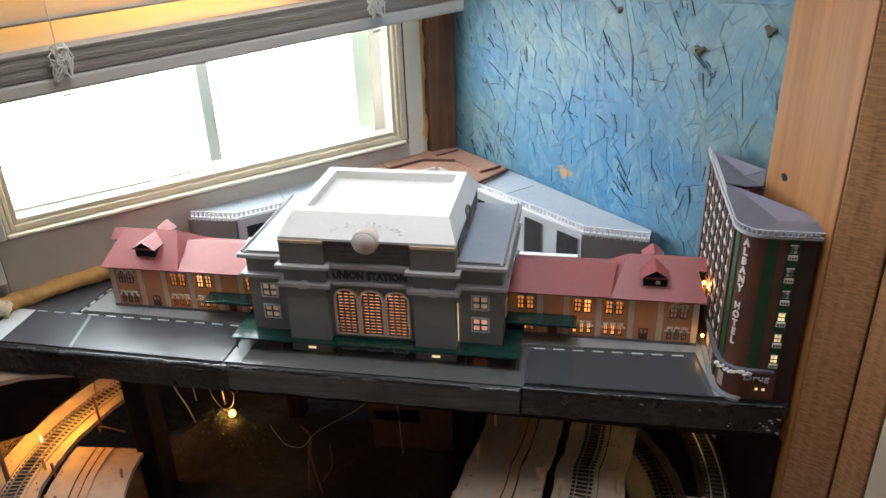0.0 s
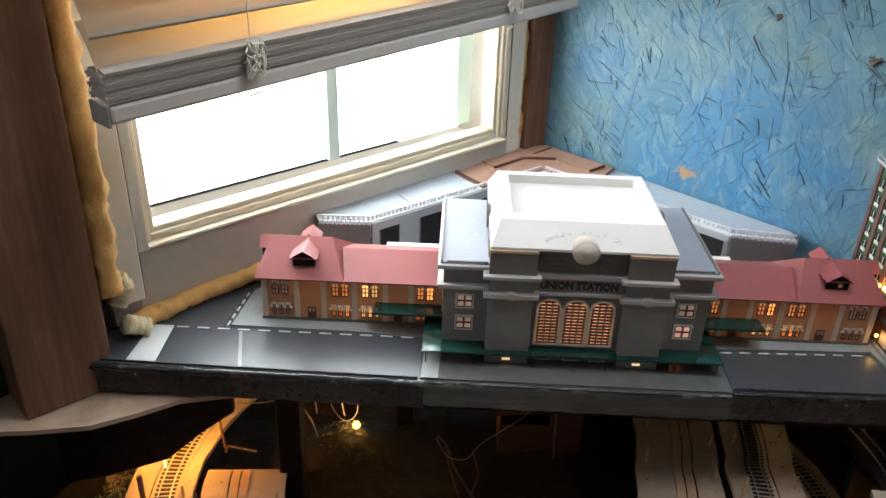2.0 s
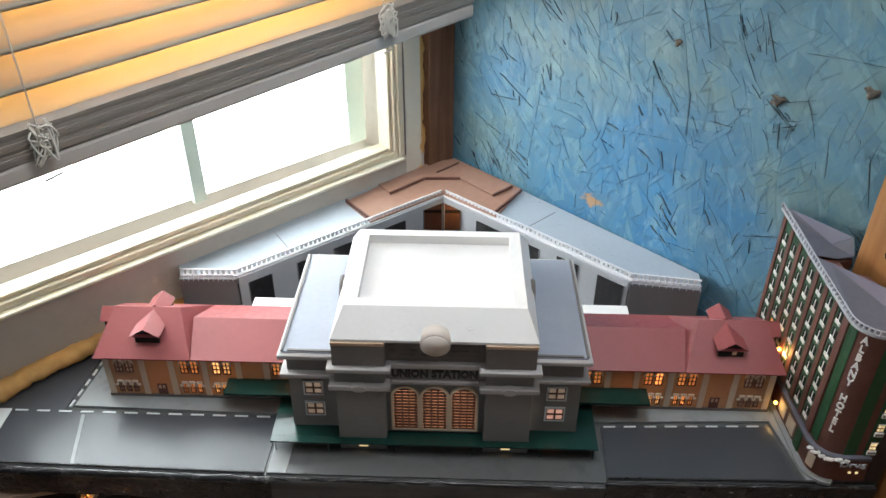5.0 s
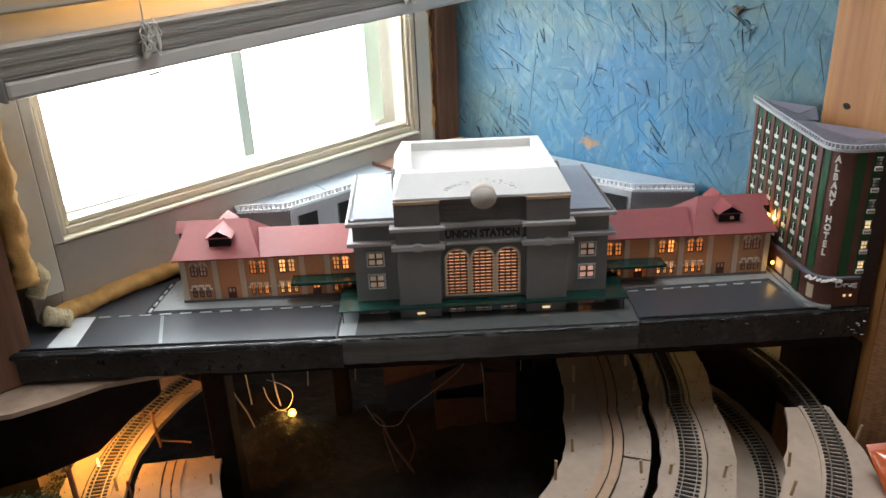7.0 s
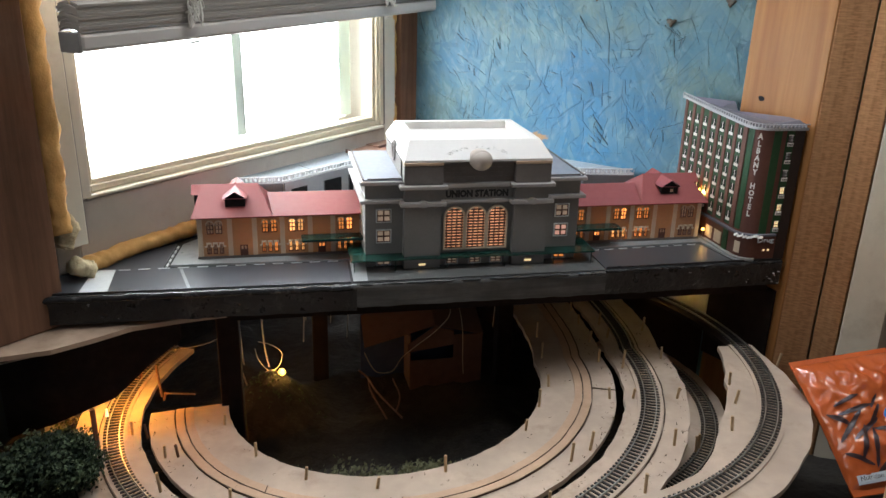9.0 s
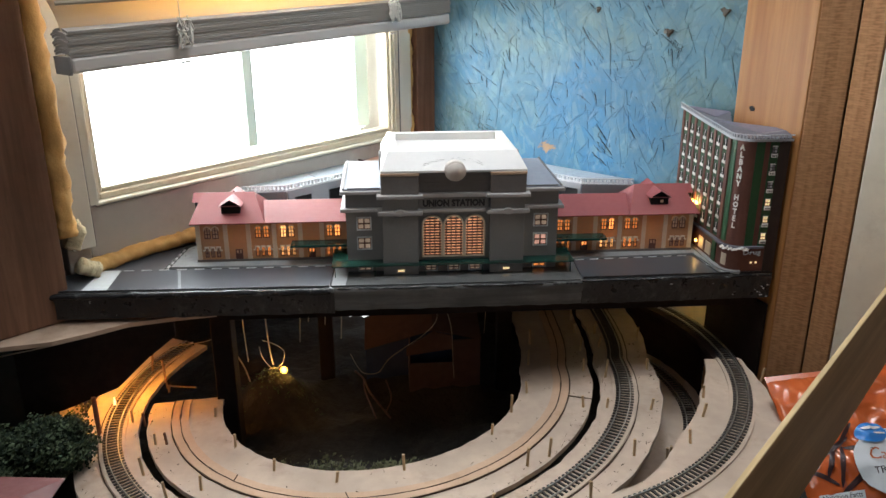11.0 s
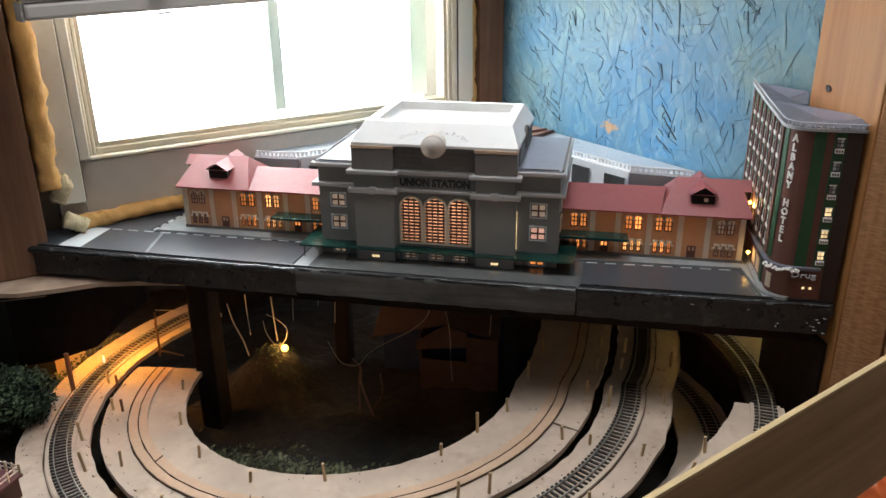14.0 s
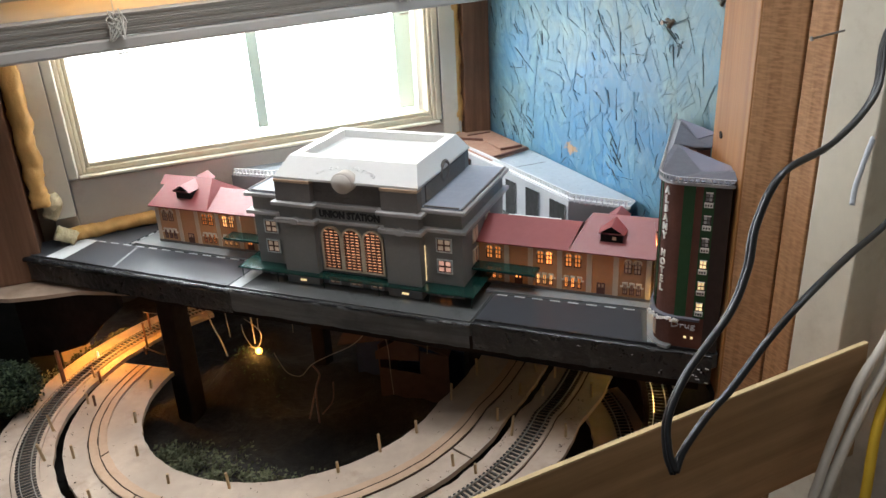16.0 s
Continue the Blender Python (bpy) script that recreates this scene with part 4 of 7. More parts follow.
sheet("asphalt", [(-0.585, -0.043), (-0.172, -0.0515), (-0.170, 0.026), (-0.412, 0.029), (-0.404, 0.128), (-0.437, 0.108), (-0.545, 0.010)], 0.0008, M_ASPHALT, road)
sheet("asphalt", [(0.177, -0.047), (0.372, -0.0445), (0.360, 0.033), (0.180, 0.026)], 0.0008, M_ASPHALT, road)
sheet("painted_block", [(-0.500, -0.0435), (-0.467, -0.0442), (-0.470, 0.030), (-0.497, 0.030)], 0.0013, M_LINE, road, "pale grey painted block across the street")
sheet("seam", [(-0.373, -0.046), (-0.369, -0.046), (-0.386, 0.024), (-0.390, 0.024)], 0.0011, M_PAVE, road, "pale sheet joint")
sheet("edge_line", [(-0.59, -0.0432), (-0.172, -0.0512), (-0.172, -0.0495), (-0.59, -0.0415)], 0.0016, M_DARKPAINT, road, "black painted line along the shelf edge")
sheet("edge_line", [(0.178, -0.0466), (0.445, -0.0436), (0.445, -0.0418), (0.178, -0.0448)], 0.0026, M_DARKPAINT, road, "black painted line along the shelf edge")
pavement = thing("pavement", (0, 0, TOP), "pale grey printed pavements round the station", "pavement", kind="structure")
sheet("pavement_sheet", [(-0.4025, 0.0365), (-0.166, 0.0315), (-0.166, 0.16), (-0.36, 0.16), (-0.395, 0.12)], 0.0020, M_PAVE, pavement)
sheet("pavement_sheet", [(0.166, 0.0315), (0.366, 0.0395), (0.378, -0.043), (0.445, -0.043), (0.415, 0.10), (0.375, 0.16), (0.166, 0.16)], 0.0020, M_PAVE, pavement)
sheet("plaza_sheet", [(-0.1695, -0.051), (0.1735, -0.0518), (0.176, 0.026), (-0.168, 0.026)], 0.0012, M_PLAZA, pavement, "dark plaza before the station")
sheet("pale_plaza", [(-0.1685, -0.0505), (-0.150, -0.0505), (-0.146, 0.026), (-0.1672, 0.026)], 0.0016, M_PAVE, pavement, "pale strip of the plaza")


def dashes(a, b, n, fill=0.58, wide=0.0022):
    a, b = Vector((*a, 0)), Vector((*b, 0))
    for i in range(n):
        p, q = a.lerp(b, i / n), a.lerp(b, (i + fill) / n)
        d = (q - p).normalized()
        s = Vector((-d.y, d.x, 0)) * wide / 2
        sheet("road_dash", [(p - s)[:2], (q - s)[:2], (q + s)[:2], (p + s)[:2]], 0.0013, M_LINE, road)


dashes((-0.466, 0.0285), (-0.172, 0.0275), 12)
dashes((-0.4075, 0.036), (-0.4000, 0.122), 5)
dashes((0.183, 0.0255), (0.362, 0.0325), 8)

# ---- the station ----
station = thing("model_station", (0, 0.07, TOP), "grey model railway station with white hipped roof and lit arched windows", "model building")


def deco(name, x0, x1, y0, y1, z0, z1, material, label="", bevel=0.0, parent=None):
    return part(name, box(x0, x1, y0, y1, z0, z1, bevel), material, parent or station, label)


deco("main_block", -0.148, 0.148, 0.0, 0.165, TOP, 1.1125, M_STONE, "grey stone side walls")
deco("rear_block", -0.098, 0.098, -0.004, 0.168, TOP, 1.1405, M_STONE, "grey centre block")
for s in (-1, 1):
    x0, x1 = (-0.098, -0.049) if s < 0 else (0.051, 0.098)
    deco("bay", x0, x1, -0.015, -0.0035, TOP, 1.1085, M_STONE, "projecting grey bay", 0.0004)
    deco("bay_cornice", x0 - 0.006, x1 + 0.006, -0.0215, -0.003, 1.0845, 1.0905, M_CORNICE, "pale cornice", 0.001)
    deco("bay_cornice", x0 - 0.007, x1 + 0.007, -0.0225, -0.003, 1.1080, 1.1130, M_CORNICE, "pale cornice", 0.001)
    deco("attic_block", x0 - 0.001, x1 + 0.001, -0.0170, -0.003, 1.1135, 1.1385, M_STONEDARK, "dark attic block", 0.0005)
    deco("attic_cap", x0 - 0.0015, x1 + 0.0015, -0.0180, -0.002, 1.1388, 1.1425, M_TAN, "tan capping", 0.0005)
    bm = rod((0.5 * (x0 + x1), -0.0235, 1.0885), (0.5 * (x0 + x1), -0.0165, 1.0885), 0.0058, None, 20)
    bmesh.ops.scale(bm, vec=(1.25, 1, 0.72), space=Matrix.Translation((-0.5 * (x0 + x1), 0, -1.0885)), verts=bm.verts)
    part("cartouche", bm, M_CORNICE, station, "small carved crest")
    # side ranges
    a, b = (-0.148, -0.098) if s < 0 else (0.098, 0.148)
    lo, hi = (a - 0.007, b) if s < 0 else (a, b + 0.007)
    deco("cornice", lo, hi, -0.0075, 0.1725, 1.0865, 1.0915, M_CORNICE, "pale cornice", 0.001)
    deco("cornice", lo, hi, -0.0085, 0.1735, 1.1115, 1.1165, M_CORNICE, "pale roof edge", 0.001)
    deco("roof_tray", lo + (0.004 if s < 0 else 0), hi - (0 if s < 0 else 0.004), -0.0035, 0.1690, 1.1167, 1.1180, M_GREYROOF, "slate grey flat roof")
    e = lo + 0.0045 if s < 0 else hi - 0.0045
    deco("roof_rim", e - 0.0012, e + 0.0012, -0.003, 0.168, 1.1182, 1.1196, M_STONEDARK, "dark roof rim")
    deco("roof_rim", a + 0.003, b - 0.002, -0.003, -0.0005, 1.1182, 1.1196, M_STONEDARK, "dark roof rim")
    # round louvre on the flank of the centre block
    pts = [(0, 0.0125 * math.cos(2 * math.pi * k / 16), 0.0125 * math.sin(2 * math.pi * k / 16)) for k in range(17)]
    ring = tube([(s * 0.0995, 0.075 + y, 1.1395 + z) for _, y, z in pts], 0.0022, 6, steps=2)
    part("oculus", ring, M_STONEDARK, station, "round flank window ring")
    deco("flank_strip", s * 0.0985 - 0.001, s * 0.0985 + 0.001, 0.01, 0.15, 1.1185, 1.1400, M_STONEDARK, "dark flank wall")

deco("centre_attic", -0.049, 0.051, -0.0075, -0.0035, 1.1135, 1.1395, M_STONEDARK, "rough dark attic panel", 0.0004)
rnd = random.Random(8)
for row, z in enumerate((1.1195, 1.1255, 1.1320)):
    for i in range(9):
        x = -0.040 + i * 0.0101 + rnd.uniform(-0.001, 0.001)
        if abs(x) < 0.013 and row > 0:
            continue
        deco("relief_bar", x - 0.0036, x + 0.0036, -0.0086, -0.0074, z - 0.0017, z + 0.0017, M_STONEDARK)
deco("centre_wall", -0.049, 0.051, -0.0055, -0.003, TOP, 1.1130, M_STONE, "grey wall behind the arches")
deco("sign_band", -0.0475, 0.0485, -0.0085, -0.0052, 1.0905, 1.1065, M_STONE, "grey name band", 0.0004)
deco("centre_cornice", -0.0425, 0.0445, -0.0125, -0.005, 1.1070, 1.1130, M_CORNICE, "pale cornice", 0.001)
deco("centre_cornice", -0.0425, 0.0445, -0.0115, -0.005, 1.0855, 1.0900, M_CORNICE, "pale string course", 0.001)
words("station_sign", "UNION STATION", 0.0118, pose(0.0005, -0.0087, 1.0940, 90, 0, 0) @ Matrix.Diagonal((0.93, 1.05, 1, 1)), M_LETTER, station, "black raised letters", bold=0.0007)

# hipped white roof with a sunken top
bo = [(-0.099, -0.016), (0.100, -0.016), (0.100, 0.166), (-0.099, 0.166)]
to = [(-0.089, 0.011), (0.089, 0.011), (0.088, 0.150), (-0.088, 0.150)]
ti = [(-0.0765, 0.023), (0.0765, 0.023), (0.0765, 0.139), (-0.0765, 0.139)]
Z0, Z1, Z2, Z3 = 1.1427, 1.1455, 1.1665, 1.1560
ps = [(x, y, Z0) for x, y in bo] + [(x, y, Z1) for x, y in bo] + [(x, y, Z2) for x, y in to] + [(x, y, Z2) for x, y in ti] + [(x, y, Z3) for x, y in ti]
fs = [(0, 1, 2, 3), (16, 17, 18, 19)]
for r in range(4):
    for k in range(4):
        fs.append((r * 4 + k, r * 4 + (k + 1) % 4, r * 4 + 4 + (k + 1) % 4, r * 4 + 4 + k))
part("hipped_roof", shell(ps, fs), M_WHITE, station, "white hipped roof with a sunken flat top")
# raised arc of worn letters on the front slope
slope = math.degrees(math.atan2(Z2 - Z1, 0.027))
for i, ch in enumerate("UNION STATION"):
    a = radians(150 - i * 10.0)
    x, up = 0.040 * math.cos(a) * 1.05, 0.0165 * math.sin(a) - 0.0015
    if ch != " ":
        words("roof_letter", ch, 0.0068, pose(x, -0.016, Z1, slope, 0, 0) @ pose(0, up + 0.003, 0.0002, 0, 0, math.degrees(a) - 90), M_WHITE, station, depth=0.0006)
bm = rod((0.0015, -0.0235, 1.1450), (0.0015, -0.004, 1.1450), 0.0145, None, 36)
bmesh.ops.bevel(bm, geom=[e for e in bm.edges if e.calc_length() < 0.004], offset=0.002, segments=3, affect="EDGES")
bmesh.ops.scale(bm, vec=(1.0, 1, 0.92), space=Matrix.Translation((0, 0, -1.1450)), verts=bm.verts)
part("clock_boss", bm, M_BOSS, station, "round blank clock boss", smooth=True)


def arch_outline(w, z0, zs, n=12):
    """Half widths: an upright opening with a round head springing at zs."""
    return [(-w, z0), (w, z0)] + [(w * math.cos(math.pi * k / n), zs + w * math.sin(math.pi * k / n)) for k in range(n + 1)]


def plate(outline, x, y0, y1):
    """An outline in x and z, given depth in y."""
    bm = bmesh.new()
    near = [bm.verts.new((x + a, y0, b)) for a, b in outline]
    far = [bm.verts.new((x + a, y1, b)) for a, b in outline]
    n = len(outline)
    bm.faces.new(near)
    bm.faces.new(list(reversed(far)))
    for i in range(n):
        bm.faces.new((near[i], far[i], far[(i + 1) % n], near[(i + 1) % n]))
    bmesh.ops.remove_doubles(bm, verts=bm.verts, dist=1e-6)
    bmesh.ops.recalc_face_normals(bm, faces=bm.faces)
    return bm


def ring_plate(inner, outer, x, y0, y1):
    """A frame between two outlines with the same number of points."""
    bm = bmesh.new()
    n = len(inner)
    rows = [[bm.verts.new((x + a, y, b)) for a, b in o] for o, y in ((inner, y0), (outer, y0), (outer, y1), (inner, y1))]
    for r in range(4):
        p, q = rows[r], rows[(r + 1) % 4]
        for i in range(n):
            bm.faces.new((p[i], p[(i + 1) % n], q[(i + 1) % n], q[i]))
    bmesh.ops.remove_doubles(bm, verts=bm.verts, dist=1e-6)
    bmesh.ops.recalc_face_normals(bm, faces=bm.faces)
    return bm


for ax in (-0.0292, 0.0004, 0.0300):
    w, z0, zs = 0.0122, 1.0215, 1.0660
    inner = arch_outline(w, z0, zs)
    outer = arch_outline(w + 0.0026, z0 - 0.002, zs)
    frame_ob = part("arch_window", ring_plate(inner, outer, ax, -0.0085, -0.0050), M_TRIM, station, "arched window with cream surround")
    part("pane", plate(inner, ax, -0.0062, -0.0056), M_ARCHGLOW, frame_ob, "glowing film pane")
    bars = bmesh.new()
    for k in (-1.5, -0.5, 0.5, 1.5):
        x = ax + k * w * 0.56
        top = zs + math.sqrt(max(0, w * w - (x - ax) ** 2))
        box(x - 0.0008, x + 0.0008, -0.0078, -0.0064, z0, top, 0, bars)
    for j in range(14):
        z = z0 + 0.0006 + j * 0.0041
        half = w if z < zs else math.sqrt(max(0, w * w - (z - zs) ** 2))
        if half > 0.002:
            box(ax - half, ax + half, -0.0074, -0.0064, z - 0.0013, z + 0.0013, 0, bars)
    part("glazing_grid", bars, M_MULLION, frame_ob, "dark red-brown glazing bars")


def small_window(x, y, z0, z1, w, glow, parent, rows=2, cols=2, face=-1, sill=True):
    """A framed sash window on a front wall at y."""
    fr = bmesh.new()
    for a, b, c, d in ((x - w - 0.0016, x - w, z0 - 0.0016, z1 + 0.0016), (x + w, x + w + 0.0016, z0 - 0.0016, z1 + 0.0016), (x - w, x + w, z1, z1 + 0.0016), (x - w, x + w, z0 - 0.0016, z0)):
        box(a, b, y - 0.0016, y, c, d, 0, fr)
    ob = part("window", fr, M_LINE, parent, "small window with pale surround")
    part("pane", box(x - w, x + w, y - 0.0004, y - 0.0001, z0, z1), glow, ob)
    bars = bmesh.new()
    for k in range(cols + 1):
        c = x - w + 2 * w * k / cols
        box(c - 0.0010, c + 0.0010, y - 0.0012, y - 0.0004, z0, z1, 0, bars)
    for k in range(rows + 1):
        c = z0 + (z1 - z0) * k / rows
        box(x - w, x + w, y - 0.0011, y - 0.0004, c - 0.0010, c + 0.0010, 0, bars)
    part("glazing_grid", bars, M_MULLION, ob)
    return ob


for x in (-0.1235, 0.1240):
    small_window(x, 0.0, 1.0605, 1.0765, 0.0088, M_PALEPANE, station)
    small_window(x, 0.0, 1.0320, 1.0480, 0.0088, M_PALEPANE if x < 0 else M_PINKGLOW, station)
    small_window(x, 0.0, 0.9995, 1.0095, 0.0085, M_PALEPANE if x < 0 else M_GLOW, station)
for x in (-0.031, 0.001, 0.031):
    small_window(x, -0.0055, 0.9995, 1.0075, 0.0075, M_PALEPANE, station)
for x in (-0.0735, 0.0745):
    deco("doorway_light", x - 0.0045, x + 0.0045, -0.0158, -0.0150, 1.0015, 1.0040, M_HOTELPANE, "small lit doorway light")
for s in (-1, 1):
    for yy in (0.045, 0.095):
        for z0 in (1.0605, 1.032):
            b = box(s * 0.148 - 0.0012, s * 0.148 + 0.0012, yy - 0.0095, yy + 0.0095, z0 - 0.0015, z0 + 0.0175)
            w_ob = part("window", b, M_TRIM, station, "small flank window")
            part("pane", box(s * 0.148 - 0.0016, s * 0.148 + 0.0016, yy - 0.0075, yy + 0.0075, z0, z0 + 0.016), M_DIMGLOW, w_ob)
            part("glazing_grid", box(s * 0.148 - 0.0021, s * 0.148 + 0.0021, yy - 0.0007, yy + 0.0007, z0, z0 + 0.016), M_MULLION, w_ob)
# a chink of light down the joint beside the bay
deco("light_chink", 0.0984, 0.0988, -0.0020, -0.0004, 1.018, 1.066, M_HOTELPANE, "bright chink of light in a wall joint")
# canopy round the front
part("canopy", prism([(-0.169, -0.0245), (0.169, -0.0245), (0.169, -0.0165), (-0.169, -0.0165)], 1.0130, 1.0150), M_GREEN, station, "dark green flat canopy")
part("canopy", prism([(-0.169, -0.0164), (-0.0985, -0.0164), (-0.0985, -0.0002), (-0.1485, -0.0002), (-0.1485, 0.050), (-0.170, 0.050)], 1.0130, 1.0150), M_GREEN, station, "dark green flat canopy")
part("canopy", prism([(0.0985, -0.0164), (0.169, -0.0164), (0.170, 0.050), (0.1485, 0.050), (0.1485, -0.0002), (0.0985, -0.0002)], 1.0130, 1.0150), M_GREEN, station, "dark green flat canopy")
part("canopy", prism([(-0.0485, -0.0164), (0.0505, -0.0164), (0.0505, -0.006), (-0.0485, -0.006)], 1.0130, 1.0150), M_GREEN, station, "dark green flat canopy")
for x in (-0.165, -0.11, -0.04, 0.04, 0.11, 0.165):
    part("canopy_post", rod((x, -0.0205, TOP + 0.001), (x, -0.0205, 1.0131), 0.0006, None, 6), M_GREEN, station)


# ---- the two wings ----
def wing(s):
    ob = thing("station_wing", (s * 0.26, 0.09, TOP), "tan brick station wing with brick-red roof and dormers", "model building", "station wings")

    def bx_(a, b, y0, y1, z0, z1, bevel=0.0, bm=None):
        lo, hi = sorted((s * a, s * b))
        return box(lo, hi, y0, y1, z0, z1, bevel, bm)

    Y, E = 0.055, 1.0575
    part("brick_shell", bx_(0.150, 0.367, Y, 0.142, TOP + 0.002, E), M_BRICK, ob, "tan brick walls")
    part("plinth", bx_(0.150, 0.3685, Y - 0.0012, Y + 0.002, TOP + 0.002, TOP + 0.0055), M_STONEDARK, ob, "dark plinth")
    for x in (0.364, 0.325, 0.2925, 0.2555, 0.218, 0.187):
        part("pilaster", bx_(x - 0.0033, x + 0.0033, Y - 0.0012, Y, TOP + 0.0056, E - 0.0005, 0.0003), M_TRIM, ob, "cream pilaster")
    for y in (0.085, 0.115):
        part("pilaster", bx_(0.3671, 0.3682, y - 0.0033, y + 0.0033, TOP + 0.0056, E - 0.0005), M_TRIM, ob, "cream pilaster")

    def arch_pair(x, bright):
        fr = bmesh.new()
        for dx in (-0.0056, 0.0056):
            w, z0, zs = 0.0041, 1.0335, 1.0465
            o = arch_outline(w + 0.0015, zs - 0.001, zs, 8)
            i = arch_outline(w + 0.0002, zs - 0.0009, zs, 8)
            tmp = ring_plate(i, o, s * (x + dx), Y - 0.0014, Y)
            me = bpy.data.meshes.new("tmp")
            tmp.to_mesh(me)
            tmp.free()
            fr.from_mesh(me)
            bpy.data.meshes.remove(me)
        pair = part("window", fr, M_TRIM, ob, "pair of arched sash windows")
        for dx in (-0.0056, 0.0056):
            out = arch_outline(0.0041, 1.0335, 1.0465, 8)
            part("pane", plate(out, s * (x + dx), Y - 0.0004, Y - 0.0001), bright, pair)
            bars = bmesh.new()
            for k in (-1, 0, 1):
                c = s * (x + dx) + k * 0.0039
                box(c - 0.0006, c + 0.0006, Y - 0.0012, Y - 0.0004, 1.0335, 1.0465 + (0.0038 if k == 0 else 0.001), 0, bars)
            for z in (1.0338, 1.0400, 1.0455):
                box(s * (x + dx) - 0.0041, s * (x + dx) + 0.0041, Y - 0.0011, Y - 0.0004, z - 0.0006, z + 0.0006, 0, bars)
            part("glazing_grid", bars, M_MULLION, pair)

    def low_trio(x, bright):
        hood = bmesh.new()
        for dx in (-0.0082, 0.0, 0.0082):
            c = s * (x + dx)
            box(c - 0.0032, c + 0.0032, Y - 0.0022, Y, 1.0192, 1.0212, 0, hood)
            for e in (-0.0027, 0.0027):
                box(c + e - 0.0006, c + e + 0.0006, Y - 0.0020, Y, 1.0150, 1.0191, 0, hood)
        for dx in (-0.0127, -0.0041, 0.0041, 0.0127):
            c = s * (x + dx)
            box(c - 0.0012, c + 0.0012, Y - 0.0020, Y, 1.0146, 1.0162, 0, hood)
        trio = part("window", hood, M_HOOD, ob, "three small square-headed windows under a cream hood")
        for dx in (-0.0082, 0.0, 0.0082):
            part("pane", box(s * (x + dx) - 0.0020, s * (x + dx) + 0.0020, Y - 0.0004, Y - 0.0001, 1.0055, 1.0185), bright, trio)
            bars = bmesh.new()
            for e in (-0.0022, 0.0022):
                box(s * (x + dx) + e - 0.0006, s * (x + dx) + e + 0.0006, Y - 0.0011, Y - 0.0002, 1.0050, 1.0188, 0, bars)
            box(s * (x + dx) - 0.0004, s * (x + dx) + 0.0004, Y - 0.0010, Y - 0.0004, 1.0055, 1.0185, 0, bars)
            for z in (1.0055, 1.0115):
                box(s * (x + dx) - 0.0022, s * (x + dx) + 0.0022, Y - 0.0010, Y - 0.0004, z - 0.0006, z + 0.0006, 0, bars)
            part("glazing_grid", bars, M_MULLION, trio)

    arch_pair(0.345, M_DIMGLOW)
    arch_pair(0.2725, M_GLOW)
    arch_pair(0.2365, M_GLOWHOT if s < 0 else M_GLOW)
    arch_pair(0.170, M_GLOW)
    low_trio(0.345, M_DIMGLOW)
    low_trio(0.2725, M_GLOW)
    low_trio(0.2365, M_GLOWHOT)
    low_trio(0.170, M_GLOW)
    for x in (0.3075, 0.2025):
        d = part("door", bx_(x - 0.0052, x + 0.0052, Y - 0.0008, Y, TOP + 0.003, 1.0165), M_MULLION, ob, "dark brown panelled door")
        for e in (-0.0022, 0.0022):
            part("pane", box(s * x + e - 0.0013, s * x + e + 0.0013, Y - 0.0011, Y - 0.0007, 1.0105, 1.0150), M_GLOW if x < 0.25 else M_DIMGLOW, d)
    # roofs: a high hipped part outside, a low one towards the station
    e0, e1, r = Y - 0.0065, 0.1485, 1.0910
    yr = 0.5 * (e0 + e1)

    def roof(points, faces, name, label):
        bm = shell([(s * x, y, z) for x, y, z in points], faces)
        return part(name, bm, M_REDROOF, ob, label)

    roof([(0.374, e0, E), (0.374, e1, E), (0.267, e0, E), (0.267, e1, E), (0.361, yr, r), (0.287, yr, r), (0.374, e0, E - 0.0015), (0.374, e1, E - 0.0015), (0.267, e0, E - 0.0015), (0.267, e1, E - 0.0015)],
         [(0, 2, 5, 4), (1, 3, 5, 4), (0, 1, 4), (2, 3, 5), (0, 2, 8, 6), (1, 3, 9, 7), (0, 1, 7, 6), (2, 3, 9, 8), (6, 7, 9, 8)], "roof", "brick-red hipped roof")
    lr = 1.0775
    roof([(0.2668, e0 + 0.0004, E), (0.2668, e1, E), (0.1485, e0 + 0.0004, E), (0.1485, e1, E), (0.2745, yr, lr), (0.1485, yr, lr), (0.2668, e0 + 0.0004, E - 0.0015), (0.2668, e1, E - 0.0015), (0.1485, e0 + 0.0004, E - 0.0015), (0.1485, e1, E - 0.0015)],
         [(0, 2, 5, 4), (1, 3, 5, 4), (2, 3, 5), (0, 2, 8, 6), (1, 3, 9, 7), (2, 3, 9, 8), (6, 7, 9, 8), (0, 1, 4)], "roof", "lower brick-red roof")

    def dormer(x, y0, y1, zb, w, zt, fy):
        bm = shell([(s * x - w, y0, zb), (s * x + w, y0, zb), (s * x, y0, zt), (s * x - w, y1, zb), (s * x + w, y1, zb), (s * x, y1, zt)], [(0, 3, 5, 2), (1, 4, 5, 2), (0, 3, 4, 1), (3, 4, 5)])
        d = part("dormer", bm, M_REDROOF, ob, "small gabled dormer")
        q = w * 0.8
        g = shell([(s * x - q, fy, zb - 0.0125), (s * x + q, fy, zb - 0.0125), (s * x + q, fy, zb), (s * x, fy, zt - 0.0014), (s * x - q, fy, zb), (s * x - q, y1, zb - 0.0125), (s * x + q, y1, zb - 0.0125), (s * x + q, y1, zb), (s * x, y1, zt - 0.0014), (s * x - q, y1, zb)],
                  [(0, 1, 2, 3, 4), (5, 6, 7, 8, 9), (0, 1, 6, 5), (1, 2, 7, 6), (4, 0, 5, 9), (2, 3, 8, 7), (3, 4, 9, 8)])
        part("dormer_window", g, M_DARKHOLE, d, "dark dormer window")
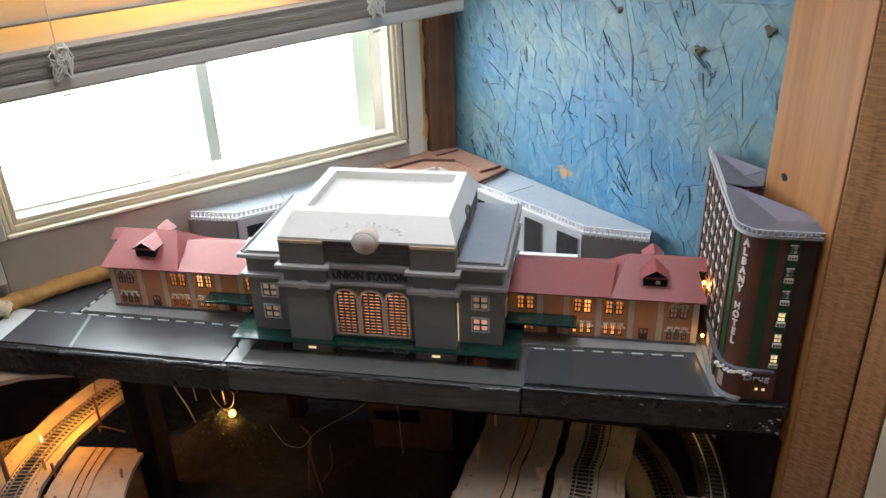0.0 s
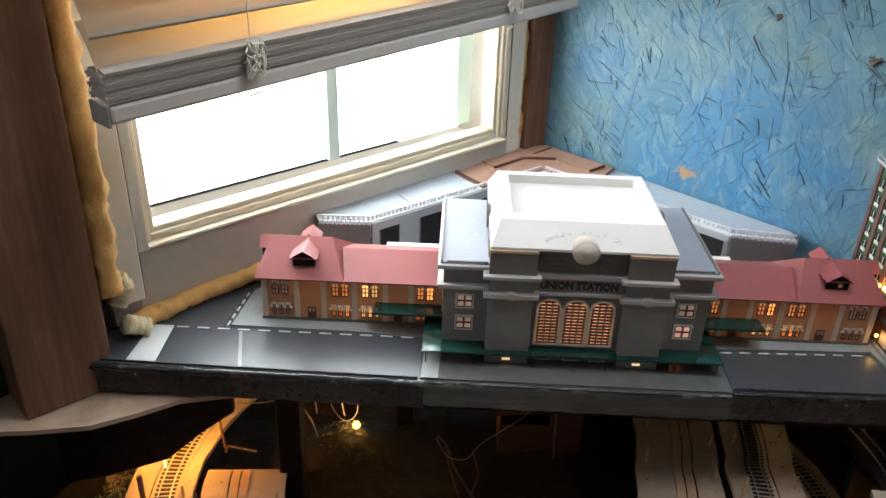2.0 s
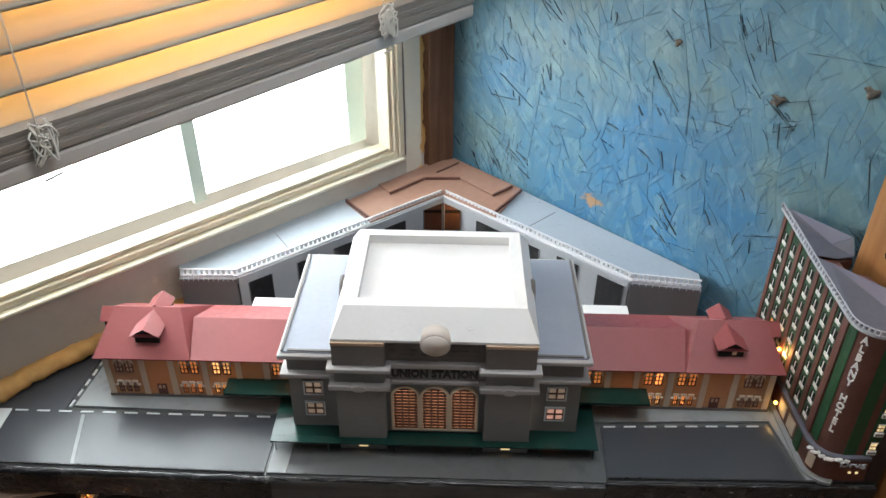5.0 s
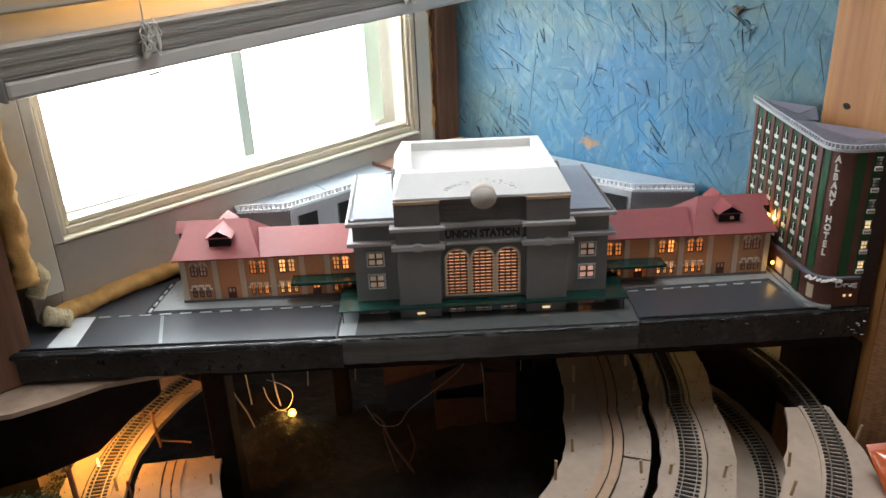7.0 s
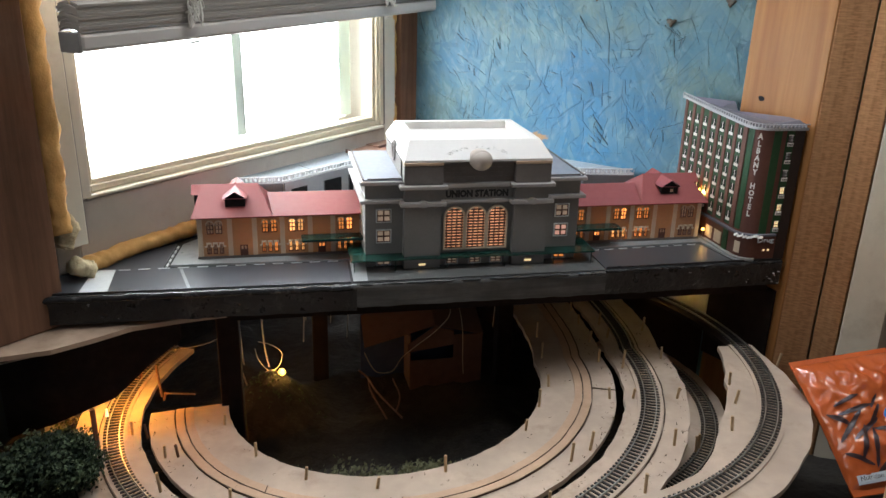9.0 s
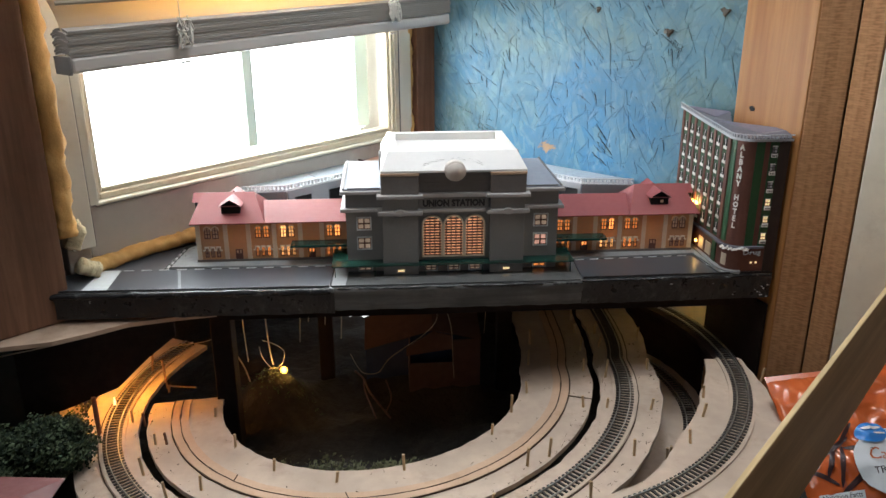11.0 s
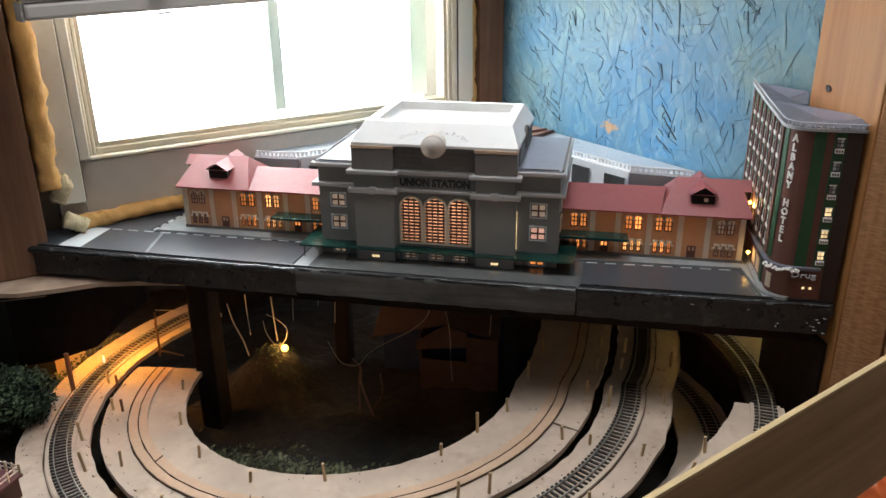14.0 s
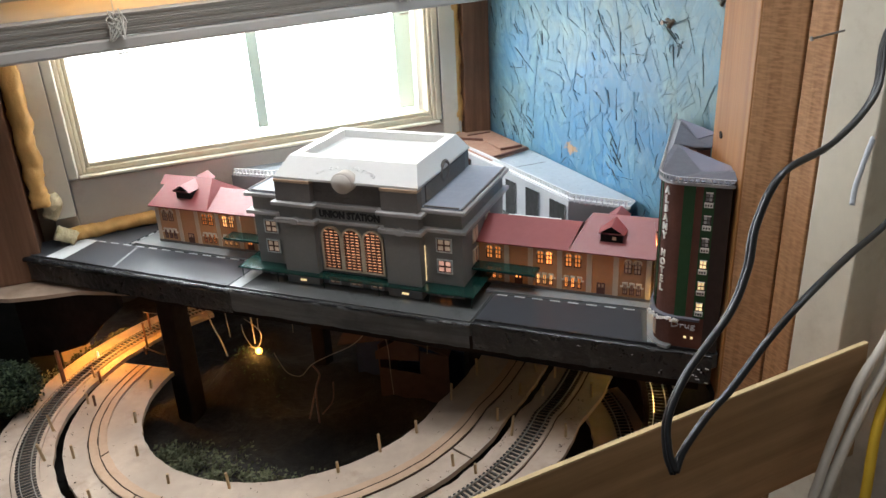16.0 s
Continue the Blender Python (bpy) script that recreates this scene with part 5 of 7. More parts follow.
        if s > 0 and fy > y0 and y1 > y0:
            part("pane", box(s * x + 0.001, s * x + 0.0055, fy - 0.0006, fy - 0.0002, zb - 0.0085, zb - 0.0045), M_DIMGLOW, d)

    dormer(0.3165, 0.0590, 0.098, 1.0795, 0.0165, 1.0895, 0.0640)
    dormer(0.3165, 0.128, 0.100, 1.0820, 0.0130, 1.0925, 0.125)
    # end gable
    bm = shell([(s * 0.375, yr - 0.014, 1.0795), (s * 0.375, yr + 0.014, 1.0795), (s * 0.375, yr, r), (s * 0.345, yr - 0.014, 1.0795), (s * 0.345, yr + 0.014, 1.0795), (s * 0.345, yr, r)], [(0, 3, 5, 2), (1, 4, 5, 2), (0, 1, 4, 3), (3, 4, 5)])
    g = part("dormer", bm, M_REDROOF, ob, "small gabled end dormer")
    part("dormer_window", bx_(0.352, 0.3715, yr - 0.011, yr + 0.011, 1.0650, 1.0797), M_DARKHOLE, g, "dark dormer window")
    for lx, w in ((0.235, 0.050), (0.305, 0.030)):
        bulb_lamp("wing_lamp", (s * lx, 0.098, 1.030), w, (1.0, 0.50, 0.14), 0.004)
    part("rear_roof", bx_(0.152, 0.228, 0.1500, 0.181, TOP + 0.002, 1.0460, 0.0008), M_WHITE, ob, "white flat-roofed rear annex")
    # little canopy before the doors
    c = part("canopy", bx_(0.146, 0.2305, 0.0300, Y - 0.0002, 1.0245, 1.0280, 0.0006), M_GREEN, ob, "dark green door canopy")
    return ob


wing(-1)
wing(1)

# ---- the hotel ----
hotel = thing("model_hotel", (0.41, 0.05, TOP), "brown brick model hotel with a rounded corner and lit windows", "model building")
HX, HY, HT = 0.381, -0.042, 1.187
round_corner = arc(0.403, -0.020, 0.022, 180, 270, 10)
foot = [(0.376, 0.156), (HX, -0.018)] + round_corner[1:] + [(0.449, HY), (0.424, 0.052), (0.405, 0.056), (0.405, 0.076), (0.420, 0.080), (0.418, 0.110), (0.39, 0.156)]


def hz(y):
    return HT + (0.012 * max(0.0, y) / 0.16)


def raised(bm):
    """Lets the upper ends follow the rising eave."""
    for v in bm.verts:
        if v.co.z > HT - 0.006:
            v.co.z += hz(v.co.y) - HT
    return bm


part("body", prism(foot, TOP + 0.001, HT - 0.002), M_HBRICK, hotel, "dark brown brick body")
part("front_face", box(0.434, 0.4495, HY - 0.0012, HY + 0.001, TOP + 0.002, HT - 0.004), M_HDARK, hotel, "near-black brick strip")
# left face: brick piers with green spandrels, dark windows and white sills between
COLS, Y0, Y1 = 7, 0.150, -0.012
pitch = (Y1 - Y0) / COLS


def face_x(y):
    return HX - 0.005 * (y + 0.018) / 0.174


for i in range(COLS + 1):
    y = Y0 + pitch * i
    w = 0.0036 if i < COLS else 0.0050
    part("pier", raised(box(face_x(y) - 0.0026, HX + 0.002, y - w, y + w, 1.040, HT - 0.004)), M_HBRICK, hotel)
for i in range(COLS):
    y = Y0 + pitch * (i + 0.5)
    x = face_x(y) - 0.0012
    bay = part("window_bay", raised(box(x - 0.0003, HX + 0.002, y - 0.0078, y + 0.0078, 1.040, HT - 0.004)), M_HGREEN, hotel, "dark green window bay")
    for r in range(7):
        z = 1.0465 + r * 0.0200
        # some low far panes are made to glow, for the bulb's light there
        warm = i < 3 and r < 2
        part("pane", box(x - 0.0007, x - 0.0002, y - 0.0044, y + 0.0044, z + 0.0022, z + 0.0130), M_GLOW if warm and (i + r) % 2 == 0 else M_DARKHOLE, bay)
        part("glazing_bar", box(x - 0.0010, x - 0.0006, y - 0.0005, y + 0.0005, z + 0.0022, z + 0.0130), M_HWHITE, bay)
        part("sill", box(x - 0.0014, x - 0.0002, y - 0.0046, y - 0.0004, z - 0.0012, z + 0.0030), M_HWHITE, bay)
        part("sill", box(x - 0.0014, x - 0.0002, y + 0.0004, y + 0.0046, z - 0.0012, z + 0.0030), M_HWHITE, bay)
# corner strips that follow the round


def corner_strip(name, a0, a1, z0, z1, out, material, label=""):
    ins, outs = arc(0.403, -0.020, 0.0222, a0, a1, 5), arc(0.403, -0.020, 0.022 + out, a0, a1, 5)
    return part(name, prism(outs + ins[::-1], z0, z1), material, hotel, label)


part("corner_green", box(HX - 0.0012, HX + 0.001, -0.0215, -0.0178, 1.040, HT - 0.004), M_HGREEN, hotel, "green corner strip")
corner_strip("corner_green", 183, 203, 1.040, HT - 0.004, 0.0010, M_HGREEN, "green corner strip")
part("corner_green", box(0.4035, 0.4150, HY - 0.0010, HY + 0.001, 1.036, HT - 0.004), M_HGREEN, hotel, "dark green strip")
part("window_strip", box(0.4225, 0.4340, HY - 0.0010, HY + 0.001, 1.036, HT - 0.004), M_HGREEN, hotel, "dark green window strip")
for r in range(6):
    z = 1.0405 + r * 0.0245
    w = part("window", box(0.4243, 0.4323, HY - 0.0018, HY - 0.0010, z - 0.0010, z + 0.0150), M_HDARK, hotel, "small white-framed window over a pierced white sill box")
    for k, x in enumerate((0.4252, 0.4285)):
        part("pane", box(x, x + 0.0027, HY - 0.0021, HY - 0.0017, z + 0.0058, z + 0.0138), M_HOTELPANE if r < 3 else (M_RAILGREY, M_SHEDEND)[(k + r) % 2], w)
    part("glazing_bar", box(0.4248, 0.4316, HY - 0.0024, HY - 0.0019, z + 0.0092, z + 0.0101), M_HDARK, w)
    part("lintel", box(0.4247, 0.4319, HY - 0.0025, HY - 0.0017, z + 0.0139, z + 0.0149), M_HWHITE, w)
    part("sill", box(0.4241, 0.4325, HY - 0.0032, HY - 0.0017, z - 0.0008, z + 0.0042), M_HWHITE, w)
    for k in range(3):
        part("hole", box(0.4250 + k * 0.0025, 0.4265 + k * 0.0025, HY - 0.0034, HY - 0.0031, z + 0.0004, z + 0.0026), M_DARKHOLE, w)
for i, ch in enumerate("ALBANY HOTEL"):
    if ch != " ":
        a = radians(225)
        p = (0.403 + 0.0226 * math.cos(a), -0.020 + 0.0226 * math.sin(a))
        words("sign_letter", ch, 0.0128, pose(p[0], p[1], 1.1712 - i * 0.00995, 90, 0, 225 - 270) @ Matrix.Diagonal((0.70, 0.84, 1, 1)), M_HWHITE, hotel, "white sign letter", 0.0007, bold=0.0004)
# belt course, shop front and its sign
belt = [(HX - 0.0075, 0.150), (HX - 0.006, -0.016)] + arc(0.403, -0.020, 0.0275, 183, 268, 10) + [(0.430, HY - 0.0055), (0.430, HY - 0.001), (0.403, HY - 0.001)] + arc(0.403, -0.020, 0.021, 268, 183, 8) + [(HX - 0.0002, 0.150)]
part("belt_course", prism(belt, 1.0335, 1.0365), M_HROOF, hotel, "dark slate belt course")
rnd = random.Random(3)
for k in range(16):
    a = radians(200 + k * 5.2)
    z = 1.0345 + rnd.uniform(-0.003, 0.001)
    part("frosting", box(-0.0018, 0.0018, -0.0012, 0.0012, -0.0016, 0.0016, 0, None, pose(0.403 + 0.0285 * math.cos(a), -0.020 + 0.0285 * math.sin(a), z, rnd.uniform(0, 60), 20, rnd.uniform(0, 90))), M_HWHITE, hotel)
words("shop_sign", "Drug", 0.0125, pose(0.4135, HY - 0.0062, 1.0255, 90, 0, 0) @ Matrix.Diagonal((1.0, 0.72, 1, 1)), M_RAILGREY, hotel, "grey shop sign letters", 0.0008)
for y in (0.020, 0.045, 0.075, 0.10):
    part("shop_window", box(HX - 0.0022, HX + 0.001, y - 0.009, y + 0.009, TOP + 0.008, 1.022), M_GLOW if y > 0.06 else M_TRIM, hotel, "lit shop window")
part("shop_door", box(HX - 0.0020, HX + 0.001, -0.006, 0.006, TOP + 0.003, 1.030), M_HGREEN, hotel, "green shop door")
corner_strip("shop_window", 190, 214, TOP + 0.009, 1.022, 0.0006, M_TRIM, "pale corner shop window")
for x in (0.4165, 0.4235):
    part("door_light", box(x - 0.0013, x + 0.0013, HY - 0.0016, HY - 0.0008, 1.0105, 1.0130), M_HOTELPANE, hotel, "tiny lit pane")
kerb = arc(0.403, -0.020, 0.0285, 180, 262, 10)
part("kerb", prism([(0.3735, 0.10)] + kerb + [(0.403, -0.043), (0.381, -0.02), (0.381, 0.10)], TOP + 0.001, TOP + 0.0045), M_PAVE, hotel, "pale kerb round the corner")
# roof: two sheets with a light well between, lilac strips on their far sides painting in sheen
far_l, far_v, far_r = (0.3790, 0.1565, HT + 0.0125), (0.4040, 0.0990, HT + 0.0045), (0.4250, 0.0990, HT + 0.0125)
part("roof", shell([(0.3745, 0.160, HT + 0.0105), (0.3765, 0.078, HT + 0.0045), (0.404, 0.077, HT + 0.0015), (0.421, 0.081, HT + 0.0015), far_l, far_v, far_r], [(0, 1, 5, 4), (1, 2, 3, 5), (3, 6, 5)], 0.0008), M_HROOF, hotel, "dark slate folded roof sheet")
part("roof_strip", shell([far_l, far_v, far_r], [(0, 1, 2)], 0.0008), M_LILAC, hotel, "slate roof fold with its sheen put into a lilac-grey colour")
near_l, near_v, near_r = (0.3870, 0.0600, HT + 0.0080), (0.4175, -0.0170, HT + 0.0030), (0.4570, -0.0230, HT + 0.0090)
front = [(x, y, HT + 0.0012) for x, y in arc(0.403, -0.020, 0.0245, 182, 268, 10)]
rim = [(0.3765, 0.0775, HT + 0.0042)] + front + [(0.4500, HY - 0.002, HT + 0.0012)]
k = len(rim)
part("roof", shell(rim + [near_l, near_v, near_r], [tuple(range(0, 7)) + (k + 1, k), tuple(range(6, k)) + (k + 2, k + 1)], 0.0008), M_HROOF, hotel, "dark slate folded roof sheet")
part("roof_strip", shell([near_l, near_v, near_r], [(0, 1, 2)], 0.0008), M_LILAC, hotel, "slate roof fold with its sheen put into a lilac-grey colour")
edge = [(0.3728, 0.162), (0.3745, 0.07), (0.3765, -0.018)] + arc(0.403, -0.020, 0.0265, 185, 268, 8) + [(0.430, HY - 0.0045), (0.452, HY - 0.0045)]
fence = thing("roof_railing", (0.38, 0.0, HT), "grey lattice railing round the hotel roof", "railing")


def lattice(edge, zf, h, every, parent, material, bar=0.0007):
    """Two rails and the posts between them, along a line in plan."""
    for z in (0.0, h):
        pts = [(x, y, zf(y) + z) for x, y in edge]
        bm = bmesh.new()
        for a, b in zip(pts, pts[1:]):
            rod(a, b, bar, bm, 5)
        part("rail", bm, material, parent)
    for a, b in zip(edge, edge[1:]):
        d = math.hypot(b[0] - a[0], b[1] - a[1])
        n = max(1, round(d / every))
        for k in range(n):
            t = k / n
            x, y = a[0] + (b[0] - a[0]) * t, a[1] + (b[1] - a[1]) * t
            part("baluster", box(x - bar, x + bar, y - bar, y + bar, zf(y), zf(y) + h), material, parent)


lattice(edge, hz, 0.0055, 0.0062, fence, M_RAILGREY)
part("eave", raised(prism([(x - 0.0005, y) for x, y in edge] + [(0.452, HY), (0.403, HY), (HX, -0.02), (HX - 0.002, 0.155)], HT - 0.0028, HT - 0.0005)), M_RAILGREY, hotel, "grey eave moulding")
bulb_lamp("hotel_lamp", (0.3725, 0.0720, 1.0690), 0.036, (1.0, 0.55, 0.16), 0.003)
bulb_lamp("hotel_lamp_low", (0.3735, 0.0465, 1.014), 0.003, (1.0, 0.62, 0.22), 0.003)
for place, way in (((0.3725, 0.0775, 1.0690), (0.0035, 0.012, -0.006)), ((0.3735, 0.052, 1.014), (0.003, 0.004, -0.014))):
    lamp = thing("grain_bulb", place, "tiny glowing grain bulb on its wire", "bulb", "grain bulbs")
    bm = bmesh.new()
    bmesh.ops.create_uvsphere(bm, u_segments=10, v_segments=8, radius=0.0022)
    part("glass", bm, M_BULB, lamp, smooth=True, local=True)
    part("wire", rod((0, 0, -0.0022), way, 0.0004, None, 5), M_WIRE, lamp, local=True)

# ---- the long grey buildings along the walls ----
SZ = 1.0655


def long_building(name, inner, outer, end, walls, label, side):
    """inner: from the apex to the bend; end: the short return; outer: back along the wall."""
    ob = thing(name, (*inner[1], TOP), label, "model building", "long buildings along the walls")
    out = [inner[0], inner[1], *end, *outer]
    part("roof", prism(out, SZ - 0.0015, SZ), M_SHED, ob, "blue-grey flat roof")
    a, b = Vector((*inner[0], 0)), Vector((*inner[1], 0))
    d = (b - a).normalized()
    n = Vector((d.y, -d.x, 0)) * side
    length = (b - a).length
    m = Matrix(((d.x, n.x, 0, a.x), (d.y, n.y, 0, a.y), (0, 0, 1, 0), (0, 0, 0, 1)))
    spans = sorted(walls)
    cur = 0.0
    for s0, s1, z0, z1 in spans:
        part("wall", box(cur, s0, -0.004, -0.0015, TOP + 0.001, SZ - 0.0016, 0, None, m), M_SHEDWALL, ob, "light grey card wall")
        part("wall", box(s0, s1, -0.004, -0.0015, z1, SZ - 0.0016, 0, None, m), M_SHEDWALL, ob)
        if not z0:
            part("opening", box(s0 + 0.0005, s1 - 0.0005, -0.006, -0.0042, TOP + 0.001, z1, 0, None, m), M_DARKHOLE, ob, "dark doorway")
        for s in (s0, s1):
            part("reveal", box(s - 0.0004, s + 0.0004, -0.0058, -0.0041, TOP + 0.001, z1, 0, None, m), M_SHEDEND, ob)
        cur = s1
    part("wall", box(cur, length, -0.004, -0.0015, TOP + 0.001, SZ - 0.0016, 0, None, m), M_SHEDWALL, ob, "light grey card wall")
    e0, e1 = Vector((*inner[1], 0)), Vector((*end[0], 0))
    de = (e1 - e0).normalized()
    ne = Vector((de.y, -de.x, 0)) * side
    me = Matrix(((de.x, ne.x, 0, e0.x), (de.y, ne.y, 0, e0.y), (0, 0, 1, 0), (0, 0, 0, 1)))
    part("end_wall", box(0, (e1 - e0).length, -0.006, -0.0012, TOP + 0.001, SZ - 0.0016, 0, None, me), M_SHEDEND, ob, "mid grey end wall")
    # white dentil cornice and lattice along the eaves
    for mm, ln in ((m, length), (me, (e1 - e0).length)):
        part("cornice", box(0, ln, -0.0015, 0.0046, SZ - 0.0040, SZ + 0.0006, 0, None, mm), M_BALUSTRADE, ob, "white eaves board")
        part("cornice", box(0, ln, 0.0028, 0.0052, SZ + 0.0056, SZ + 0.0072, 0, None, mm), M_BALUSTRADE, ob, "white top rail of the balustrade")
        for k in range(int(ln / 0.0068)):
            x = k * 0.0068 + 0.0015
            part("dentil", box(x, x + 0.0036, 0.0030, 0.0050, SZ + 0.0006, SZ + 0.0057, 0, None, mm), M_BALUSTRADE, ob)
    return ob, m, me


LB, Lm, Lme = long_building("long_building", ((-0.003, 0.413), (-0.252, 0.198)), [(-0.334, 0.228), (-0.03, 0.520), (-0.003, 0.520)], [(-0.322, 0.196)],
                            [(0.003, 0.040, 1, 1.056), (0.073, 0.132, 0, 1.052), (0.163, 0.192, 0, 1.052), (0.210, 0.248, 0, 1.052), (0.285, 0.317, 0, 1.052)], "grey flat-roofed model building along the window wall", 1)
RB, Rm, Rme = long_building("long_building", ((-0.0025, 0.413), (0.234, 0.208)), [(0.322, 0.224), (0.010, 0.535), (-0.0025, 0.520)], [(0.318, 0.196)],
                            [(0.003, 0.038, 1, 1.056), (0.068, 0.122, 0, 1.052), (0.150, 0.178, 0, 1.052), (0.207, 0.241, 0, 1.055), (0.270, 0.308, 0, 1.055)], "grey flat-roofed model building along the blue wall", -1)
for ob, m, ln in ((LB, Lme, 0.060), (RB, Rme, 0.080)):
    for z in (0.010, 0.015):
        part("parapet_rail", rod(m @ Vector((0.002, -0.012, SZ + z - 0.006)), m @ Vector((ln, -0.012, SZ + z - 0.006)), 0.0005, None, 5), M_RAILGREY, ob)
    for k in range(11):
        x = 0.002 + ln * k / 10
        part("parapet_post", rod(m @ Vector((x, -0.012, SZ)), m @ Vector((x, -0.012, SZ + 0.010)), 0.0006, None, 5), M_RAILGREY, ob)
for ob, a, b in ((RB, (0.115, 0.3285), (0.1565, 0.3700)), (LB, (-0.196, 0.2560), (-0.226, 0.3000))):
    a, b = Vector((*a, SZ)), Vector((*b, SZ))
    part("roof_seam", rod(a, b, 0.0006, None, 5), M_STONEDARK, ob, "thin dark roof joint")
# brown corner pavilion roof over the apex, with raised strips
pav = thing("corner_pavilion", (0, 0.44, SZ), "red-brown corner roof piece with dark raised strips", "model building")
part("roof", prism([(-0.003, 0.4135), (-0.100, 0.330), (-0.142, 0.384), (-0.03, 0.512), (0.012, 0.528), (0.112, 0.432), (0.072, 0.350)], SZ + 0.0003, SZ + 0.0028), M_BROWNROOF, pav, "red-brown roof sheet")
part("raised_roof", prism([(-0.079, 0.408), (-0.031, 0.456), (0.021, 0.458), (0.069, 0.408), (0.097, 0.435), (0.022, 0.508), (-0.020, 0.495), (-0.100, 0.434)], SZ + 0.0029, SZ + 0.0050), M_BROWNROOF, pav, "raised red-brown panel")
for a, b in (((-0.080, 0.4070), (-0.032, 0.4550)), ((-0.031, 0.4550), (0.021, 0.4570)), ((0.069, 0.4070), (0.098, 0.4350)), ((0.0690, 0.3560), (0.111, 0.4240)), ((-0.014, 0.474), (0.018, 0.507)), ((-0.100, 0.3335), (-0.141, 0.3835))):
    a, b = Vector((*a, 0)), Vector((*b, 0))
    d = (b - a).normalized()
    m = Matrix(((d.x, -d.y, 0, a.x), (d.y, d.x, 0, a.y), (0, 0, 1, SZ + 0.0029), (0, 0, 0, 1)))
    part("strip", box(0, (b - a).length, -0.0012, 0.0012, 0, 0.0042, 0, None, m), M_BROWNTRIM, pav, "dark red-brown strip")
for s0, s1, z0, z1 in ((0.0, 0.0729, 1.0565, SZ - 0.0042), (0.0402, 0.0728, TOP + 0.001, 1.0564)):
    part("facing", box(s0, s1, -0.0014, -0.0004, z0, z1, 0, None, Lm), M_TAN, pav, "tan facing strip on the wall")
part("back_wall", box(-0.035, 0.030, 0.428, 0.432, TOP + 0.001, SZ - 0.0016), M_BROWNTRIM, pav, "dark brown inner wall")
part("inner_beam", box(-0.034, 0.029, 0.4255, 0.4278, 1.028, 1.032), M_DARKHOLE, pav, "dark cross beam")
bulb_lamp("corner_lamp", (0.021, 0.412, 1.035), 0.03, (1.0, 0.6, 0.2), 0.002)

# ---- the lower layout ----
RC = (-0.118, 0.005)


def ramp_z(x, y):
    return 0.825 + 0.060 * x


def lane(c, r, deg):
    """A point on the round deck, which runs on straight towards the wall past its right flank."""
    a = radians(deg)
    if c is RC and deg > 0:
        run = 0.30 * a
        return c[0] + r + 0.020 * (1 - math.exp(-run / 0.06)), c[1] + run
    return c[0] + r * math.cos(a), c[1] + r * math.sin(a)


def ring(name, c, r0, r1, a0, a1, zf, thick, material, parent=None, n=96, rough=0.0, label="", inset=None, outset=None):
    bm = bmesh.new()
    rows = []
    for i in range(n + 1):
        a = radians(a0 + (a1 - a0) * i / n)
        w0 = rough * noise.noise(Vector((a * 14, 3.1, r0 * 9)))
        w1 = rough * noise.noise(Vector((a * 14, 7.7, r1 * 9)))
        row = []
        w0 += inset(math.degrees(a)) if inset else 0.0
        w1 += outset(math.degrees(a)) if outset else 0.0
        for r in (r0 + w0, r1 + w1):
            x, y = lane(c, r, math.degrees(a))
            row += [bm.verts.new((x, y, zf(x, y))), bm.verts.new((x, y, zf(x, y) - thick))]
        rows.append(row)
    for p, q in zip(rows, rows[1:]):
        bm.faces.new((p[0], p[2], q[2], q[0]))
        bm.faces.new((p[1], q[1], q[3], p[3]))
        bm.faces.new((p[0], q[0], q[1], p[1]))
        bm.faces.new((p[2], p[3], q[3], q[2]))
    bm.faces.new((rows[0][0], rows[0][1], rows[0][3], rows[0][2]))
    bm.faces.new((rows[-1][0], rows[-1][2], rows[-1][3], rows[-1][1]))
    bmesh.ops.recalc_face_normals(bm, faces=bm.faces)
    return part(name, bm, material, parent, label)


inner = thing("inner_track_deck", (RC[0], RC[1], 0.82), "curved bare plywood deck with cork roadbed and no track yet", "track deck")
ring("plywood", RC, 0.220, 0.322, -179, 50, ramp_z, 0.007, M_PLY, inner, 120, 0.0022, "bare plywood ring")
ring("roadbed", RC, 0.266, 0.2765, -178.5, 48, lambda x, y: ramp_z(x, y) + 0.0022, 0.0026, M_CORK, inner, 110, 0.0010, "cork roadbed strip")
ring("roadbed", RC, 0.2780, 0.2885, -178.5, 48, lambda x, y: ramp_z(x, y) + 0.0022, 0.0026, M_CORK, inner, 110, 0.0010, "cork roadbed strip")
for rr in (0.2772, 0.2898):
    ring("groove", RC, rr - 0.0006, rr + 0.0006, -178, 47, lambda x, y: ramp_z(x, y) + 0.0025, 0.0024, M_GROOVE, inner, 110, 0.0012, "dark groove beside the cork")
part("joint_strip", box(-0.0170, 0.0170, -0.0011, 0.0011, -0.0008, 0.0004, 0, None, pose(0.1715, -0.0925, ramp_z(0.1715, 0) + 0.0006, 0, 0, -22)), M_DECKEDGE, inner, "dark deck joint")
for a, r in ((-128, 0.2712), (-103, 0.2832), (-96, 0.2712)):
    x, y = RC[0] + r * math.cos(radians(a)), RC[1] + r * math.sin(radians(a))
    part("cork_joint", box(-0.0058, 0.0058, -0.0005, 0.0005, -0.0008, 0.0008, 0, None, pose(x, y, ramp_z(x, y) + 0.0024, 0, 0, a + 25)), M_GROOVE, inner, "dark butt joint in the cork")
outer = thing("outer_track_deck", (RC[0], RC[1], 0.82), "curved plywood deck carrying the outer track", "track deck")
ring("plywood", RC, 0.333, 0.416, -212, 38, ramp_z, 0.007, M_PLY, outer, 130, 0.0030, "bare plywood ring")
